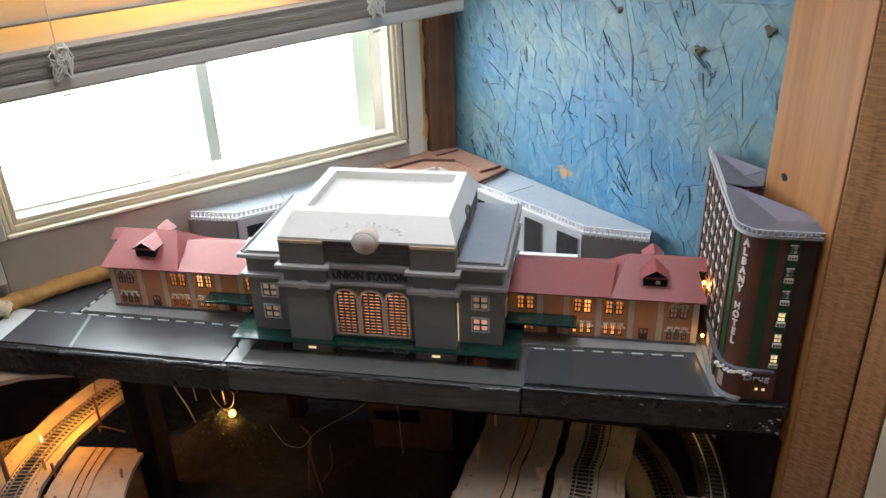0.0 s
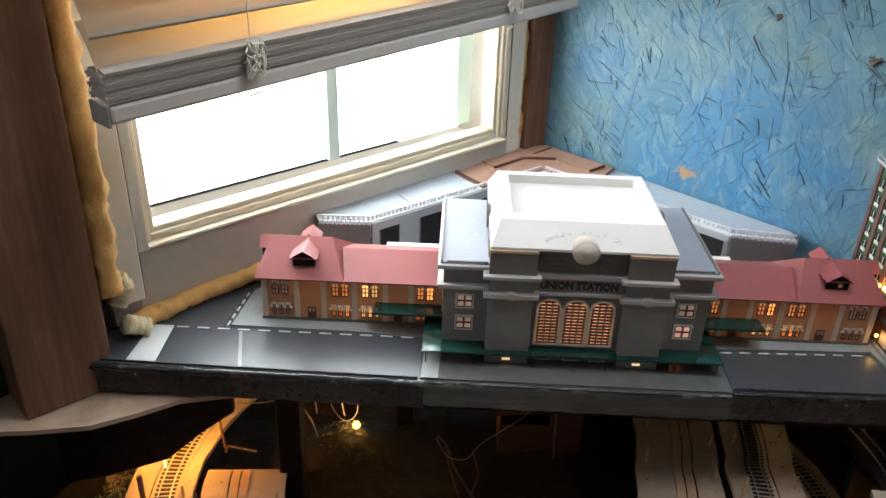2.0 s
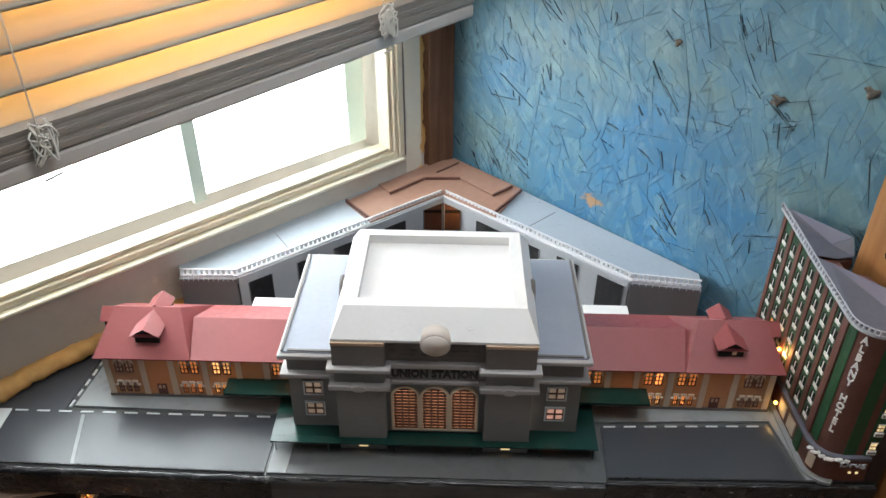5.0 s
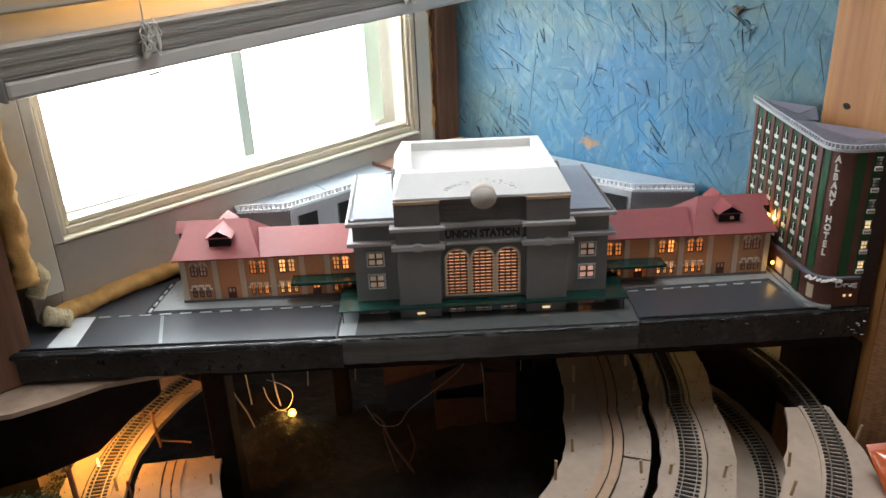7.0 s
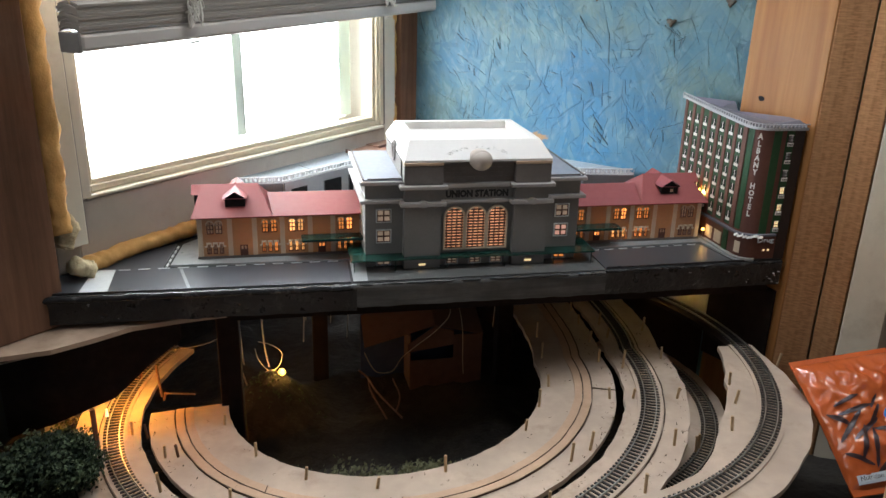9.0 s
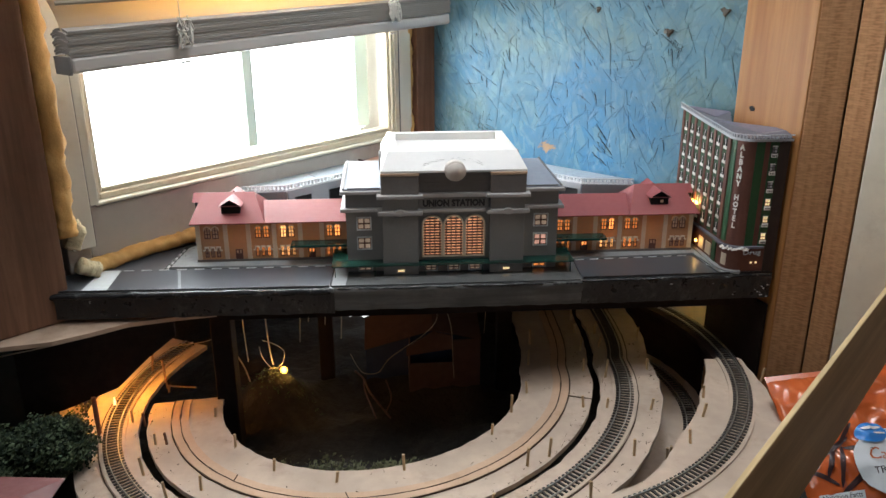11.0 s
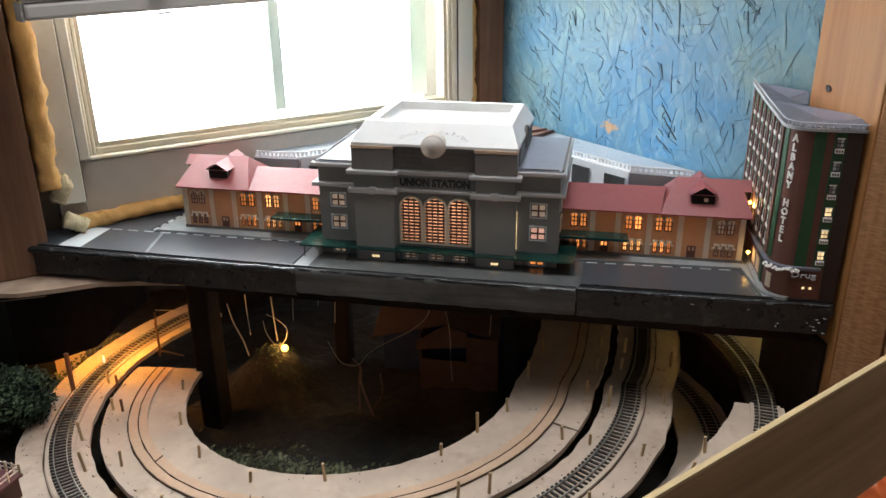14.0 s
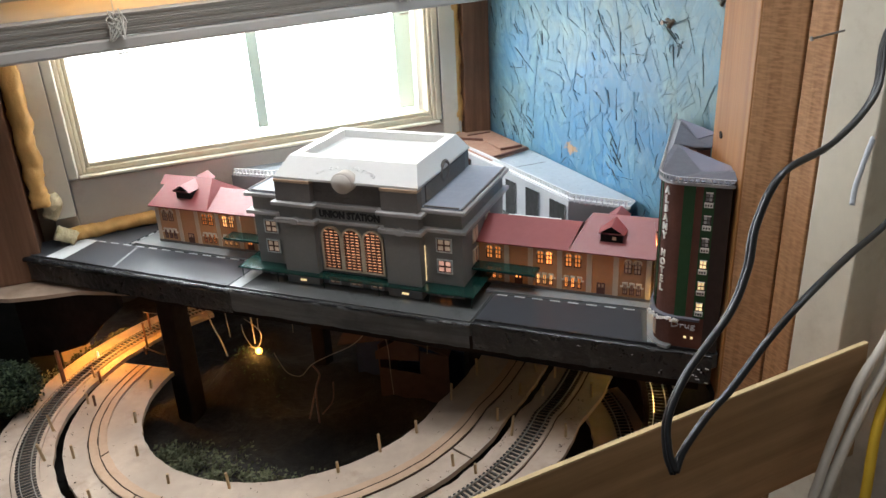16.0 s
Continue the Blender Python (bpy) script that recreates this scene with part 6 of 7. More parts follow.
ring("roadbed", RC, 0.3495, 0.3655, -210, 36, lambda x, y: ramp_z(x, y) + 0.0022, 0.0026, M_PLY, outer, 120, 0.0006, "cork roadbed strip")
ring("roadbed", RC, 0.3665, 0.3830, -210, 36, lambda x, y: ramp_z(x, y) + 0.0022, 0.0026, M_PLY, outer, 120, 0.0006, "cork roadbed strip")
for rr in (0.3845,):
    ring("groove", RC, rr - 0.0006, rr + 0.0006, -209, 35, lambda x, y: ramp_z(x, y) + 0.0016, 0.0014, M_GROOVE, outer, 120, 0.0012, "dark line beside the cork")
FC = (0.030, -0.030)


def upper_z(x, y):
    return 0.868


right = thing("upper_track_deck", (0.35, -0.1, 0.868), "upper curved plywood deck carrying black track", "track deck")
ring("plywood", FC, 0.312, 0.412, -112, -4, upper_z, 0.007, M_PLY, right, 90, 0.0022, "bare plywood deck",
     lambda a: 0.021 * min(1.0, max(0.0, (a + 22) / 18.0)) + 0.026 * min(1.0, max(0.0, (-45 - a) / 18.0)),
     lambda a: -0.026 * min(1.0, max(0.0, (a + 28) / 20.0)))
# deck runs on under the shelf; the shade there is put into its colour
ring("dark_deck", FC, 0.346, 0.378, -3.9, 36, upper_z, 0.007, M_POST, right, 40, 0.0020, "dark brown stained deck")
ring("roadbed", FC, 0.3485, 0.3815, -112, -4, lambda x, y: 0.8702, 0.0026, M_PLY, right, 80, 0.0006, "grey-brown roadbed")


def low_z(x, y):
    return 0.778


low = thing("lower_track_deck", (0.3, -0.1, 0.778), "lower plywood deck with a short length of track", "track deck")
LC = (0.085, 0.0037)
ring("plywood", LC, 0.226, 0.298, -95, 40, low_z, 0.007, M_PLY, low, 70, 0.003, "bare plywood deck")


def cube_mesh(name, sx, sy, sz, material):
    bm = box(-sx / 2, sx / 2, -sy / 2, sy / 2, 0, sz)
    me = bpy.data.meshes.new(name)
    bm.to_mesh(me)
    bm.free()
    me.materials.append(material)
    return me


TIE = cube_mesh("tie", 0.0245, 0.0029, 0.0016, M_TIE)


def track(c, r, a0, a1, zf, label, step=0.0070):
    ob = thing("model_track", (c[0], c[1], zf(c[0], c[1])), label, "railway track", "model tracks")
    n = int(abs(radians(a1 - a0)) * r / step)
    for i in range(n):
        a = radians(a0 + (a1 - a0) * (i + 0.5) / n)
        x, y = lane(c, r, math.degrees(a))
        t = new("tie", TIE)
        t.parent = ob
        t.matrix_local = AT[ob].inverted() @ (Matrix.Translation((x, y, zf(x, y))) @ pose(0, 0, 0, 0, 0, 0 if c is RC and a > 0 else math.degrees(a)))
    for dr in (-0.0073, 0.0073):
        ring("rail", c, r + dr - 0.0006, r + dr + 0.0006, a0, a1, lambda x, y: zf(x, y) + 0.0038, 0.0023, M_RAIL, ob, 150)
    return ob


track(RC, 0.3662, -211, 37, lambda x, y: ramp_z(x, y) + 0.0023, "black-tied model track curving round the outer deck")
track(FC, 0.3650, -111, 41, lambda x, y: 0.8703, "black-tied model track on the upper deck")
track(LC, 0.2710, -92, 38, lambda x, y: low_z(x, y) + 0.0002, "short length of model track on the lower deck")

# pegs that mark and hold the decks
PEG = rod((0, 0, -0.004), (0, 0, 0.019), 0.0018, None, 8)
PEGS = [(0.2285, -142), (0.2365, -121), (0.2425, -100), (0.2310, -80), (0.2290, -47), (0.2235, -32), (0.2300, -18), (0.2300, -165), (0.2320, 2), (0.235, 15),
        (0.3130, -158), (0.3080, -132), (0.3130, -112), (0.3080, -52), (0.3160, -46), (0.3130, -23), (0.3130, -4), (0.3130, 8), (0.312, 20), (0.316, 30),
        (0.3420, -147), (0.3430, -171), (0.3440, -135), (0.3440, -22), (0.342, -8), (0.343, 9), (0.343, 18), (0.341, -66),
        (0.4020, -21), (0.4060, -5), (0.4030, -37), (0.4050, 11), (0.404, -52), (0.403, -160)]
first = None
for k, (r, a) in enumerate(PEGS):
    x, y = lane(RC, r, a)
    rnd = random.Random(k)
    m = pose(x, y, ramp_z(x, y), rnd.uniform(-6, 6), rnd.uniform(-6, 6), rnd.uniform(0, 360)) @ Matrix.Diagonal((1, 1, rnd.uniform(0.75, 1.5), 1))
    if first is None:
        first = solid("wooden_peg", PEG, M_PEG, "short birch dowel peg standing in the deck", "peg", group="deck pegs", m=m)
    else:
        copy_thing(first, Matrix.Identity(4)).matrix_basis = m
for k, (x, y, z) in enumerate([(0.300, -0.205, 0.868), (0.318, -0.160, 0.868), (0.262, -0.262, 0.868), (0.415, -0.120, 0.868), (0.268, -0.185, 0.790), (0.276, -0.178, 0.790)]):
    copy_thing(first, Matrix.Identity(4)).matrix_basis = pose(x, y, z, 8 * math.sin(k * 3), 8 * math.cos(k * 2), 0)

# ground under and inside the decks
bm = bmesh.new()
N = 90
grid = []
for i in range(N + 1):
    row = []
    for j in range(N + 1):
        x, y = -0.95 + 1.55 * i / N, -0.95 + 1.43 * j / N
        z = 0.712 + 0.022 * noise.noise(Vector((x * 9, y * 9, 0))) + 0.008 * noise.noise(Vector((x * 40, y * 40, 2)))
        z += 0.055 * math.exp(-((x + 0.13) ** 2 / 0.03 + (y + 0.17) ** 2 / 0.006))
        z += 0.068 * math.exp(-((x + 0.285) ** 2 + (y - 0.115) ** 2) / 0.004)
        z += 0.060 * math.exp(-((x + 0.53) ** 2 / 0.006 + (y + 0.12) ** 2 / 0.02))
        row.append(bm.verts.new((x, y, z)))
    grid.append(row)
for i in range(N):
    for j in range(N):
        bm.faces.new((grid[i][j], grid[i + 1][j], grid[i + 1][j + 1], grid[i][j + 1]))
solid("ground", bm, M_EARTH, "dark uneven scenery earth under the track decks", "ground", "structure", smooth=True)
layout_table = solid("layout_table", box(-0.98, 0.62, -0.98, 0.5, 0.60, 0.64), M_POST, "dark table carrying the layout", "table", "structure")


def scatter(name, spots, material, label, category, size, seed, kind="stuff"):
    """Small crumpled leaf clumps, joined."""
    rnd = random.Random(seed)
    verts, faces = [], []
    for x, y, z, s in spots:
        for _ in range(3):
            c = Vector((x + rnd.gauss(0, s), y + rnd.gauss(0, s), z + rnd.gauss(0, s * 0.7)))
            u = Vector((rnd.gauss(0, 1), rnd.gauss(0, 1), rnd.gauss(0, 1))).normalized()
            v = u.orthogonal().normalized()
            w = u.cross(v)
            k = size * rnd.uniform(0.5, 1.3)
            b = len(verts)
            verts += [c + v * k, c + w * k * 0.6 + u * k * 0.25, c - v * k, c - w * k * 0.6 - u * k * 0.2]
            faces += [(b, b + 1, b + 2), (b, b + 2, b + 3)]
    me = bpy.data.meshes.new(name)
    me.from_pydata(verts, [], faces)
    me.materials.append(material)
    return me


rnd = random.Random(11)
spots = []
for _ in range(2600):
    a, r = rnd.uniform(205, 325), 0.222 - abs(rnd.gauss(0, 0.045))
    x, y = RC[0] + r * math.cos(radians(a)), RC[1] + r * math.sin(radians(a))
    z = 0.712 + 0.022 * noise.noise(Vector((x * 9, y * 9, 0))) + 0.055 * math.exp(-((x + 0.13) ** 2 / 0.03 + (y + 0.17) ** 2 / 0.006))
    if noise.noise(Vector((x * 30, y * 30, 5))) > -0.1:
        spots.append((x, y, z + rnd.uniform(0.003, 0.014), 0.005))
tagged(new("ground_scatter", scatter("ground_scatter", spots, M_MOSS, "", "", 0.0032, 2)), "dark green foliage scatter on the earth", "scatter", kind="stuff")
spots = []
for _ in range(500):
    a, r = rnd.uniform(165, 200), rnd.uniform(0.405, 0.45)
    x, y = RC[0] + r * math.cos(radians(a)), RC[1] + r * math.sin(radians(a))
    spots.append((x, y, ramp_z(x, y) - 0.012, 0.004))
tagged(new("ground_scatter", scatter("ground_scatter", spots, M_MOSS, "", "", 0.0028, 4)), "mossy scatter beside the outer track", "scatter", kind="stuff")

rnd = random.Random(31)
spots = []
for _ in range(420):
    a = rnd.uniform(-178, 10)
    r = rnd.choice((rnd.gauss(0.318, 0.006), rnd.gauss(0.337, 0.005), rnd.uniform(0.225, 0.412), rnd.gauss(0.405, 0.008)))
    if 0.321 < r < 0.334 or not 0.224 < r < 0.414:
        continue
    x, y = RC[0] + r * math.cos(radians(a)), RC[1] + r * math.sin(radians(a))
    spots.append((x, y, ramp_z(x, y) + 0.0012, 0.0009))
tagged(new("deck_crumbs", scatter("deck_crumbs", spots, M_CRUMB, "", "", 0.0009, 6)), "dark crumbs and sawdust lying on the plywood decks", "debris", kind="stuff")

# pale clumps added on the mound to catch the bulb's light
spots = []
for _ in range(110):
    x, y = -0.280 + rnd.gauss(0, 0.028), 0.108 + rnd.gauss(0, 0.022)
    z = 0.712 + 0.022 * noise.noise(Vector((x * 9, y * 9, 0))) + 0.068 * math.exp(-((x + 0.285) ** 2 + (y - 0.115) ** 2) / 0.004)
    spots.append((x, y, z + 0.001, 0.003))
tagged(new("ground_scatter", scatter("ground_scatter", spots, M_LEAFPALE, "", "", 0.0022, 14)), "pale scatter added round the bulb to show its light", "scatter", kind="stuff")


def bush(place, r, n, seed):
    ob = thing("model_tree", place, "dense dark green model tree beside the track", "tree")
    rnd = random.Random(seed)
    base = Vector(place)
    part("trunk", rod(base + Vector((0, 0, -0.035)), base + Vector((0.004, 0, 0.02)), 0.006, None, 8, 0.003), M_POST, ob, "dark tapered trunk")
    for k in range(5):
        a = k * 1.3
        part("limb", rod(base + Vector((0.002, 0, 0.005)), base + Vector((r * 0.6 * math.cos(a), r * 0.6 * math.sin(a), 0.03)), 0.0025, None, 6, 0.001), M_POST, ob)
    for nm, mat_, cnt, s in (("crown", M_LEAF, n * 2, 0.0032), ("pale_leaves", M_LEAFPALE, n // 2, 0.0026)):
        spots = []
        while len(spots) < cnt:
            v = Vector((rnd.gauss(0, 1), rnd.gauss(0, 1), rnd.gauss(0, 1))).normalized()
            q = 0.80 + 0.32 * noise.noise(v * 2.4 + Vector((seed, 0, 0)))
            v = v * r * q * (rnd.uniform(0.55, 1.0) if nm == "crown" else 1.0)
            v.z = v.z * 0.75 + 0.012
            # pale leaves stay mostly on top, where they paint in highlights
            if nm == "pale_leaves" and (v.z < 0.015 or noise.noise(v * 60) < 0.0):
                if rnd.random() < 0.9:
                    continue
            spots.append((v.x, v.y, v.z, 0.004))
        leaf = new(nm, scatter(nm, spots, mat_, "", "", s, seed))
        leaf.parent = ob
        tagged(leaf, "dark foliage clumps" if nm == "crown" else "paler top leaves, highlights put into their colour", kind="stuff")
    return ob


bush((-0.525, -0.150, 0.812), 0.058, 1500, 3)
bush((-0.600, -0.175, 0.805), 0.060, 1300, 9)

# ---- little house with a balcony at the lower left ----
house = thing("model_house", (-0.52, -0.33, 0.80), "maroon-roofed model house with a railed balcony", "model building")
part("walls", box(-0.60, -0.468, -0.40, -0.292, 0.79, 0.858), M_MULLION, house, "dark red boarded walls")
part("roof", shell([(-0.61, -0.41, 0.857), (-0.455, -0.41, 0.857), (-0.455, -0.282, 0.867), (-0.61, -0.282, 0.867), (-0.61, -0.345, 0.880), (-0.485, -0.345, 0.880)], [(0, 1, 5, 4), (3, 2, 5, 4), (1, 2, 5), (0, 3, 4)], 0.0015), M_MAROON, house, "maroon hipped roof")
part("balcony_deck", box(-0.4675, -0.400, -0.395, -0.285, 0.826, 0.829), M_MAROON, house, "maroon balcony deck")
part("porch_wall", box(-0.466, -0.404, -0.39, -0.288, 0.80, 0.8258), M_MULLION, house, "dark red porch walls")
for a, b in (((-0.4655, -0.2865), (-0.402, -0.2865)), ((-0.402, -0.2865), (-0.402, -0.393))):
    for z in (0.8345, 0.8400):
        part("balcony_rail", rod((*a, z), (*b, z), 0.0008, None, 6), M_TRIM, house)
    for k in range(8):
        x, y = a[0] + (b[0] - a[0]) * k / 7, a[1] + (b[1] - a[1]) * k / 7
        part("balcony_post", box(x - 0.001, x + 0.001, y - 0.001, y + 0.001, 0.829, 0.8415), M_TRIM, house)
for y in (-0.312, -0.335, -0.36):
    w = part("window", box(-0.4682, -0.4668, y - 0.008, y + 0.008, 0.832, 0.850), M_TRIM, house, "small lit window")
    part("pane", box(-0.4675, -0.4662, y - 0.006, y + 0.006, 0.834, 0.848), M_GLOW, w)
house.matrix_world = pose(-0.525, -0.317, 0.80, 0, 0, -6)

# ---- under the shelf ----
# dark sheets added over the walls, their colour standing in for shade
backing = thing("wall_backing", (0, 0, 0.5), "dark sheets added to stand in for shade below the shelf", "backing", kind="structure")
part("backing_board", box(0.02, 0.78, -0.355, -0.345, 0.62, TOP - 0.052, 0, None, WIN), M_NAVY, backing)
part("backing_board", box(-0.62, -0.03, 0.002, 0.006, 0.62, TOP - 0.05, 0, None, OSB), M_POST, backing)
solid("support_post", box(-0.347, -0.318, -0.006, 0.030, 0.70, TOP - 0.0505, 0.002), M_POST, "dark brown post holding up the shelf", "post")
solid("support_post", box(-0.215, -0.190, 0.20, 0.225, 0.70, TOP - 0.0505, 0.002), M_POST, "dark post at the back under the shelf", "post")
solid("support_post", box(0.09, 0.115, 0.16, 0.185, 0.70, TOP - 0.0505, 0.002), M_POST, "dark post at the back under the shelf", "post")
sheet_ob = solid("plywood_sheet", prism([(-0.330, -0.028), (-0.393, -0.041), (-0.441, -0.054), (-0.482, -0.082), (-0.522, -0.105), (-0.580, -0.117), (-0.70, -0.132), (-0.92, -0.16), (-0.95, 0.02), (-0.50, 0.01), (-0.36, -0.005)], 0.9470, 0.9530), M_SHADEPLY, "bare plywood sheet jutting out below the shelf", "plywood sheet")
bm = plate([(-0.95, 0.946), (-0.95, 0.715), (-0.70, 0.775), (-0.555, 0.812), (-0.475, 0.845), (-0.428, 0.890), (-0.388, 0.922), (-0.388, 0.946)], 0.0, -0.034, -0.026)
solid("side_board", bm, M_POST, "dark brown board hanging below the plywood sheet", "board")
cards = thing("cardboard_box", (-0.03, 0.17, 0.72), "brown cardboard box with a cut opening under the shelf", "cardboard box")
part("face", box(-0.0605, -0.0581, 0.1501, 0.211, 0.706, 0.812), M_CARDBOARD, cards)
part("face", box(-0.058, 0.0605, 0.150, 0.153, 0.706, 0.770), M_CARDBOARD, cards)
part("face", box(0.0121, 0.0605, 0.150, 0.153, 0.7702, 0.812), M_CARDBOARD, cards)
part("flap", shell([(-0.135, 0.150, 0.800), (-0.02, 0.150, 0.832), (0.062, 0.150, 0.812), (0.060, 0.215, 0.842), (-0.02, 0.215, 0.862), (-0.135, 0.215, 0.830)], [(0, 1, 4, 5), (1, 2, 3, 4)], 0.002), M_CARDBOARD, cards, "brown card flap")
part("flap", shell([(-0.0649, 0.1505, 0.800), (-0.02, 0.1505, 0.830), (0.0121, 0.1505, 0.821), (0.0121, 0.1505, 0.796), (-0.0649, 0.1505, 0.786)], [(0, 1, 2, 3, 4)], 0.002), M_CARDBOARD, cards)
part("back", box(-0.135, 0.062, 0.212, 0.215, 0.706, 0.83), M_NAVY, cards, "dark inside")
pit, _ = upright("lit_panel", (-0.590, -0.006), (-0.560, 0.046), 0.005, 0.735, 0.812, M_PLY, "small plywood panel lit orange by a hidden bulb", 0.0005)
tagged(pit, "small plywood panel lit orange by a hidden bulb", "panel", kind="")
bulb_lamp("left_bulb", (-0.488, 0.015, 0.854), 0.85, (1.0, 0.40, 0.07), 0.006)
bulb_lamp("mound_bulb", (-0.265, 0.112, 0.795), 0.11, (1.0, 0.52, 0.12), 0.003)
bulb_lamp("exit_bulb", (0.372, 0.098, 0.925), 0.085, (1.0, 0.62, 0.18), 0.004)
lamp = thing("grain_bulb", (-0.266, 0.117, 0.784), "glowing yellow bulb lying on the mound", "bulb", "grain bulbs")
bm = bmesh.new()
bmesh.ops.create_uvsphere(bm, u_segments=12, v_segments=8, radius=0.0056)
part("glass", bm, M_BULB, lamp, smooth=True, local=True)
part("wire", tube([(0, 0, -0.003), (-0.006, 0.002, 0.0), (-0.016, 0.003, 0.004), (-0.025, 0.004, 0.0)], 0.0006, 5), M_WIRE, lamp, local=True)
pick = thing("grain_bulb", (-0.497, 0.002, 0.797), "small pale bulb beside the outer track", "bulb", "grain bulbs")
part("glass", rod((0, 0, 0), (0, 0, 0.012), 0.0022, None, 10, 0.0014), M_PALEGLOW, pick, local=True)
exit_panel, _ = upright("exit_panel", (0.372, 0.186), (0.418, 0.081), 0.004, 0.835, 0.944, M_PLASTER, "cream panel lit yellow behind the track exit", 0.0005)
tagged(exit_panel, "cream panel lit yellow behind the track exit", "panel", kind="")
side_block = solid("end_block", prism([(0.414, 0.068), (0.455, -0.038), (0.448, -0.041), (0.407, 0.062)], 0.80, TOP - 0.051), M_POST, "dark brown block under the shelf end", "block")


def wire(name, pts, r, label, material=M_WIRE, category="wire"):
    return solid(name, tube(pts, r, 6), material, label, category, smooth=True)


wire("loose_wire", [(-0.293, 0.142, 0.94), (-0.293, 0.142, 0.86), (-0.290, 0.141, 0.81), (-0.285, 0.135, 0.785)], 0.0013, "pale stiff wire hanging under the shelf")
wire("loose_wire", [(-0.30, 0.135, 0.83), (-0.280, 0.13, 0.825), (-0.265, 0.128, 0.812), (-0.270, 0.127, 0.790), (-0.285, 0.128, 0.782), (-0.300, 0.13, 0.80), (-0.305, 0.132, 0.82)], 0.0007, "curled loop of pale wire")
wire("loose_wire", [(-0.345, 0.10, 0.86), (-0.338, 0.10, 0.83), (-0.325, 0.10, 0.80), (-0.318, 0.10, 0.775)], 0.0013, "pale wire leaning under the shelf")
wire("loose_wire", [(-0.325, 0.12, 0.94), (-0.325, 0.12, 0.86), (-0.322, 0.12, 0.80)], 0.0010, "pale wire hanging under the shelf")
wire("loose_wire", [(-0.225, 0.16, 0.94), (-0.225, 0.16, 0.88), (-0.226, 0.16, 0.85)], 0.0010, "pale wire hanging under the shelf")
wire("loose_wire", [(-0.150, 0.0, 0.868), (-0.140, 0.002, 0.845), (-0.130, 0.003, 0.834), (-0.110, 0.003, 0.835), (-0.095, 0.01, 0.852), (-0.07, 0.02, 0.866), (-0.04, 0.035, 0.880), (-0.02, 0.04, 0.905), (-0.03, 0.05, 0.944)], 0.0006, "thin white wire drooping under the shelf")
wire("loose_wire", [(-0.02, 0.06, 0.944), (-0.005, 0.06, 0.91), (0.004, 0.06, 0.87), (0.006, 0.06, 0.82), (0.008, 0.06, 0.79)], 0.0006, "thin white wire hanging under the shelf")
wire("loose_wire", [(-0.44, 0.06, 0.86), (-0.40, 0.05, 0.868), (-0.37, 0.05, 0.872), (-0.35, 0.05, 0.880)], 0.0006, "thin pale wire along the post")
wire("loose_wire", [(-0.62, -0.045, 0.905), (-0.55, -0.035, 0.915), (-0.48, -0.02, 0.925), (-0.42, -0.01, 0.934)], 0.0009, "twisted pale wire below the plywood sheet")
for p0, p1 in (((-0.432, 0.045, 0.797), (-0.437, 0.050, 0.845)), ((-0.468, 0.095, 0.797), (-0.462, 0.090, 0.840)), ((-0.428, 0.036, 0.797), (-0.424, 0.030, 0.812))):
    solid("trestle_stick", rod(p0, p1, 0.0018, None, 7), M_OLDSTUD, "small leaning stick beside the outer track", "stick", group="trestle sticks")
solid("trestle_stick", rod((-0.425, 0.036, 0.807), (-0.385, 0.030, 0.806), 0.0014, None, 7), M_OLDSTUD, "small stick lying across the deck end", "stick", group="trestle sticks")
for x, y in ((-0.437, -0.057), (-0.392, -0.115)):
    solid("trestle_stick", rod((x, y, ramp_z(x, y) - 0.004), (x - 0.003, y + 0.003, ramp_z(x, y) + 0.016), 0.0018, None, 7), M_OLDSTUD, "dark brown stub beside the track", "stick", group="trestle sticks")
solid("trestle_stick", rod((-0.494, -0.074, 0.785), (-0.495, -0.073, 0.853), 0.0032, None, 7), M_OLDSTUD, "thin dark stick standing beside the plywood sheet", "stick", group="trestle sticks")
for pts, r in (([(-0.150, 0.095, 0.79), (-0.136, 0.09, 0.778), (-0.125, 0.058, 0.77), (-0.094, 0.01, 0.752)], 0.0016), ([(-0.136, 0.09, 0.778), (-0.133, 0.07, 0.765), (-0.116, 0.018, 0.748)], 0.0013), ([(-0.100, 0.07, 0.785), (-0.092, 0.05, 0.765), (-0.100, 0.03, 0.752)], 0.0012)):
    wire("dry_twig", pts, r, "dry brown twig lying in the dark middle", M_BROWNTRIM, "twig")
for x, z0, r in ((-0.231, 0.852, 0.0009), (-0.167, 0.855, 0.0007), (-0.191, 0.880, 0.0006), (0.058, 0.857, 0.0006), (-0.262, 0.90, 0.0008)):
    wire("loose_wire", [(x, 0.08, 0.945), (x + 0.001, 0.08, 0.5 * (z0 + 0.945)), (x - 0.001, 0.08, z0)], r, "thin pale wire hanging straight under the shelf")
wire("loose_wire", [(-0.355, 0.02, 0.93), (-0.32, 0.04, 0.915), (-0.28, 0.06, 0.925), (-0.24, 0.07, 0.944)], 0.0007, "twisted pale wire running under the shelf")
# maroon girder and a paper tag on the front of the deck
truss = thing("model_girder", (-0.16, -0.33, 0.842), "maroon lattice girder lying across the decks", "girder")
A0, A1 = Vector((-0.235, -0.366, 0.8345)), Vector((-0.112, -0.349, 0.842))
for off in (Vector((0, 0, 0)), Vector((0.006, 0.026, 0.001))):
    part("chord", rod(A0 + off, A1 + off, 0.0016, None, 4), M_REDROOF, truss)
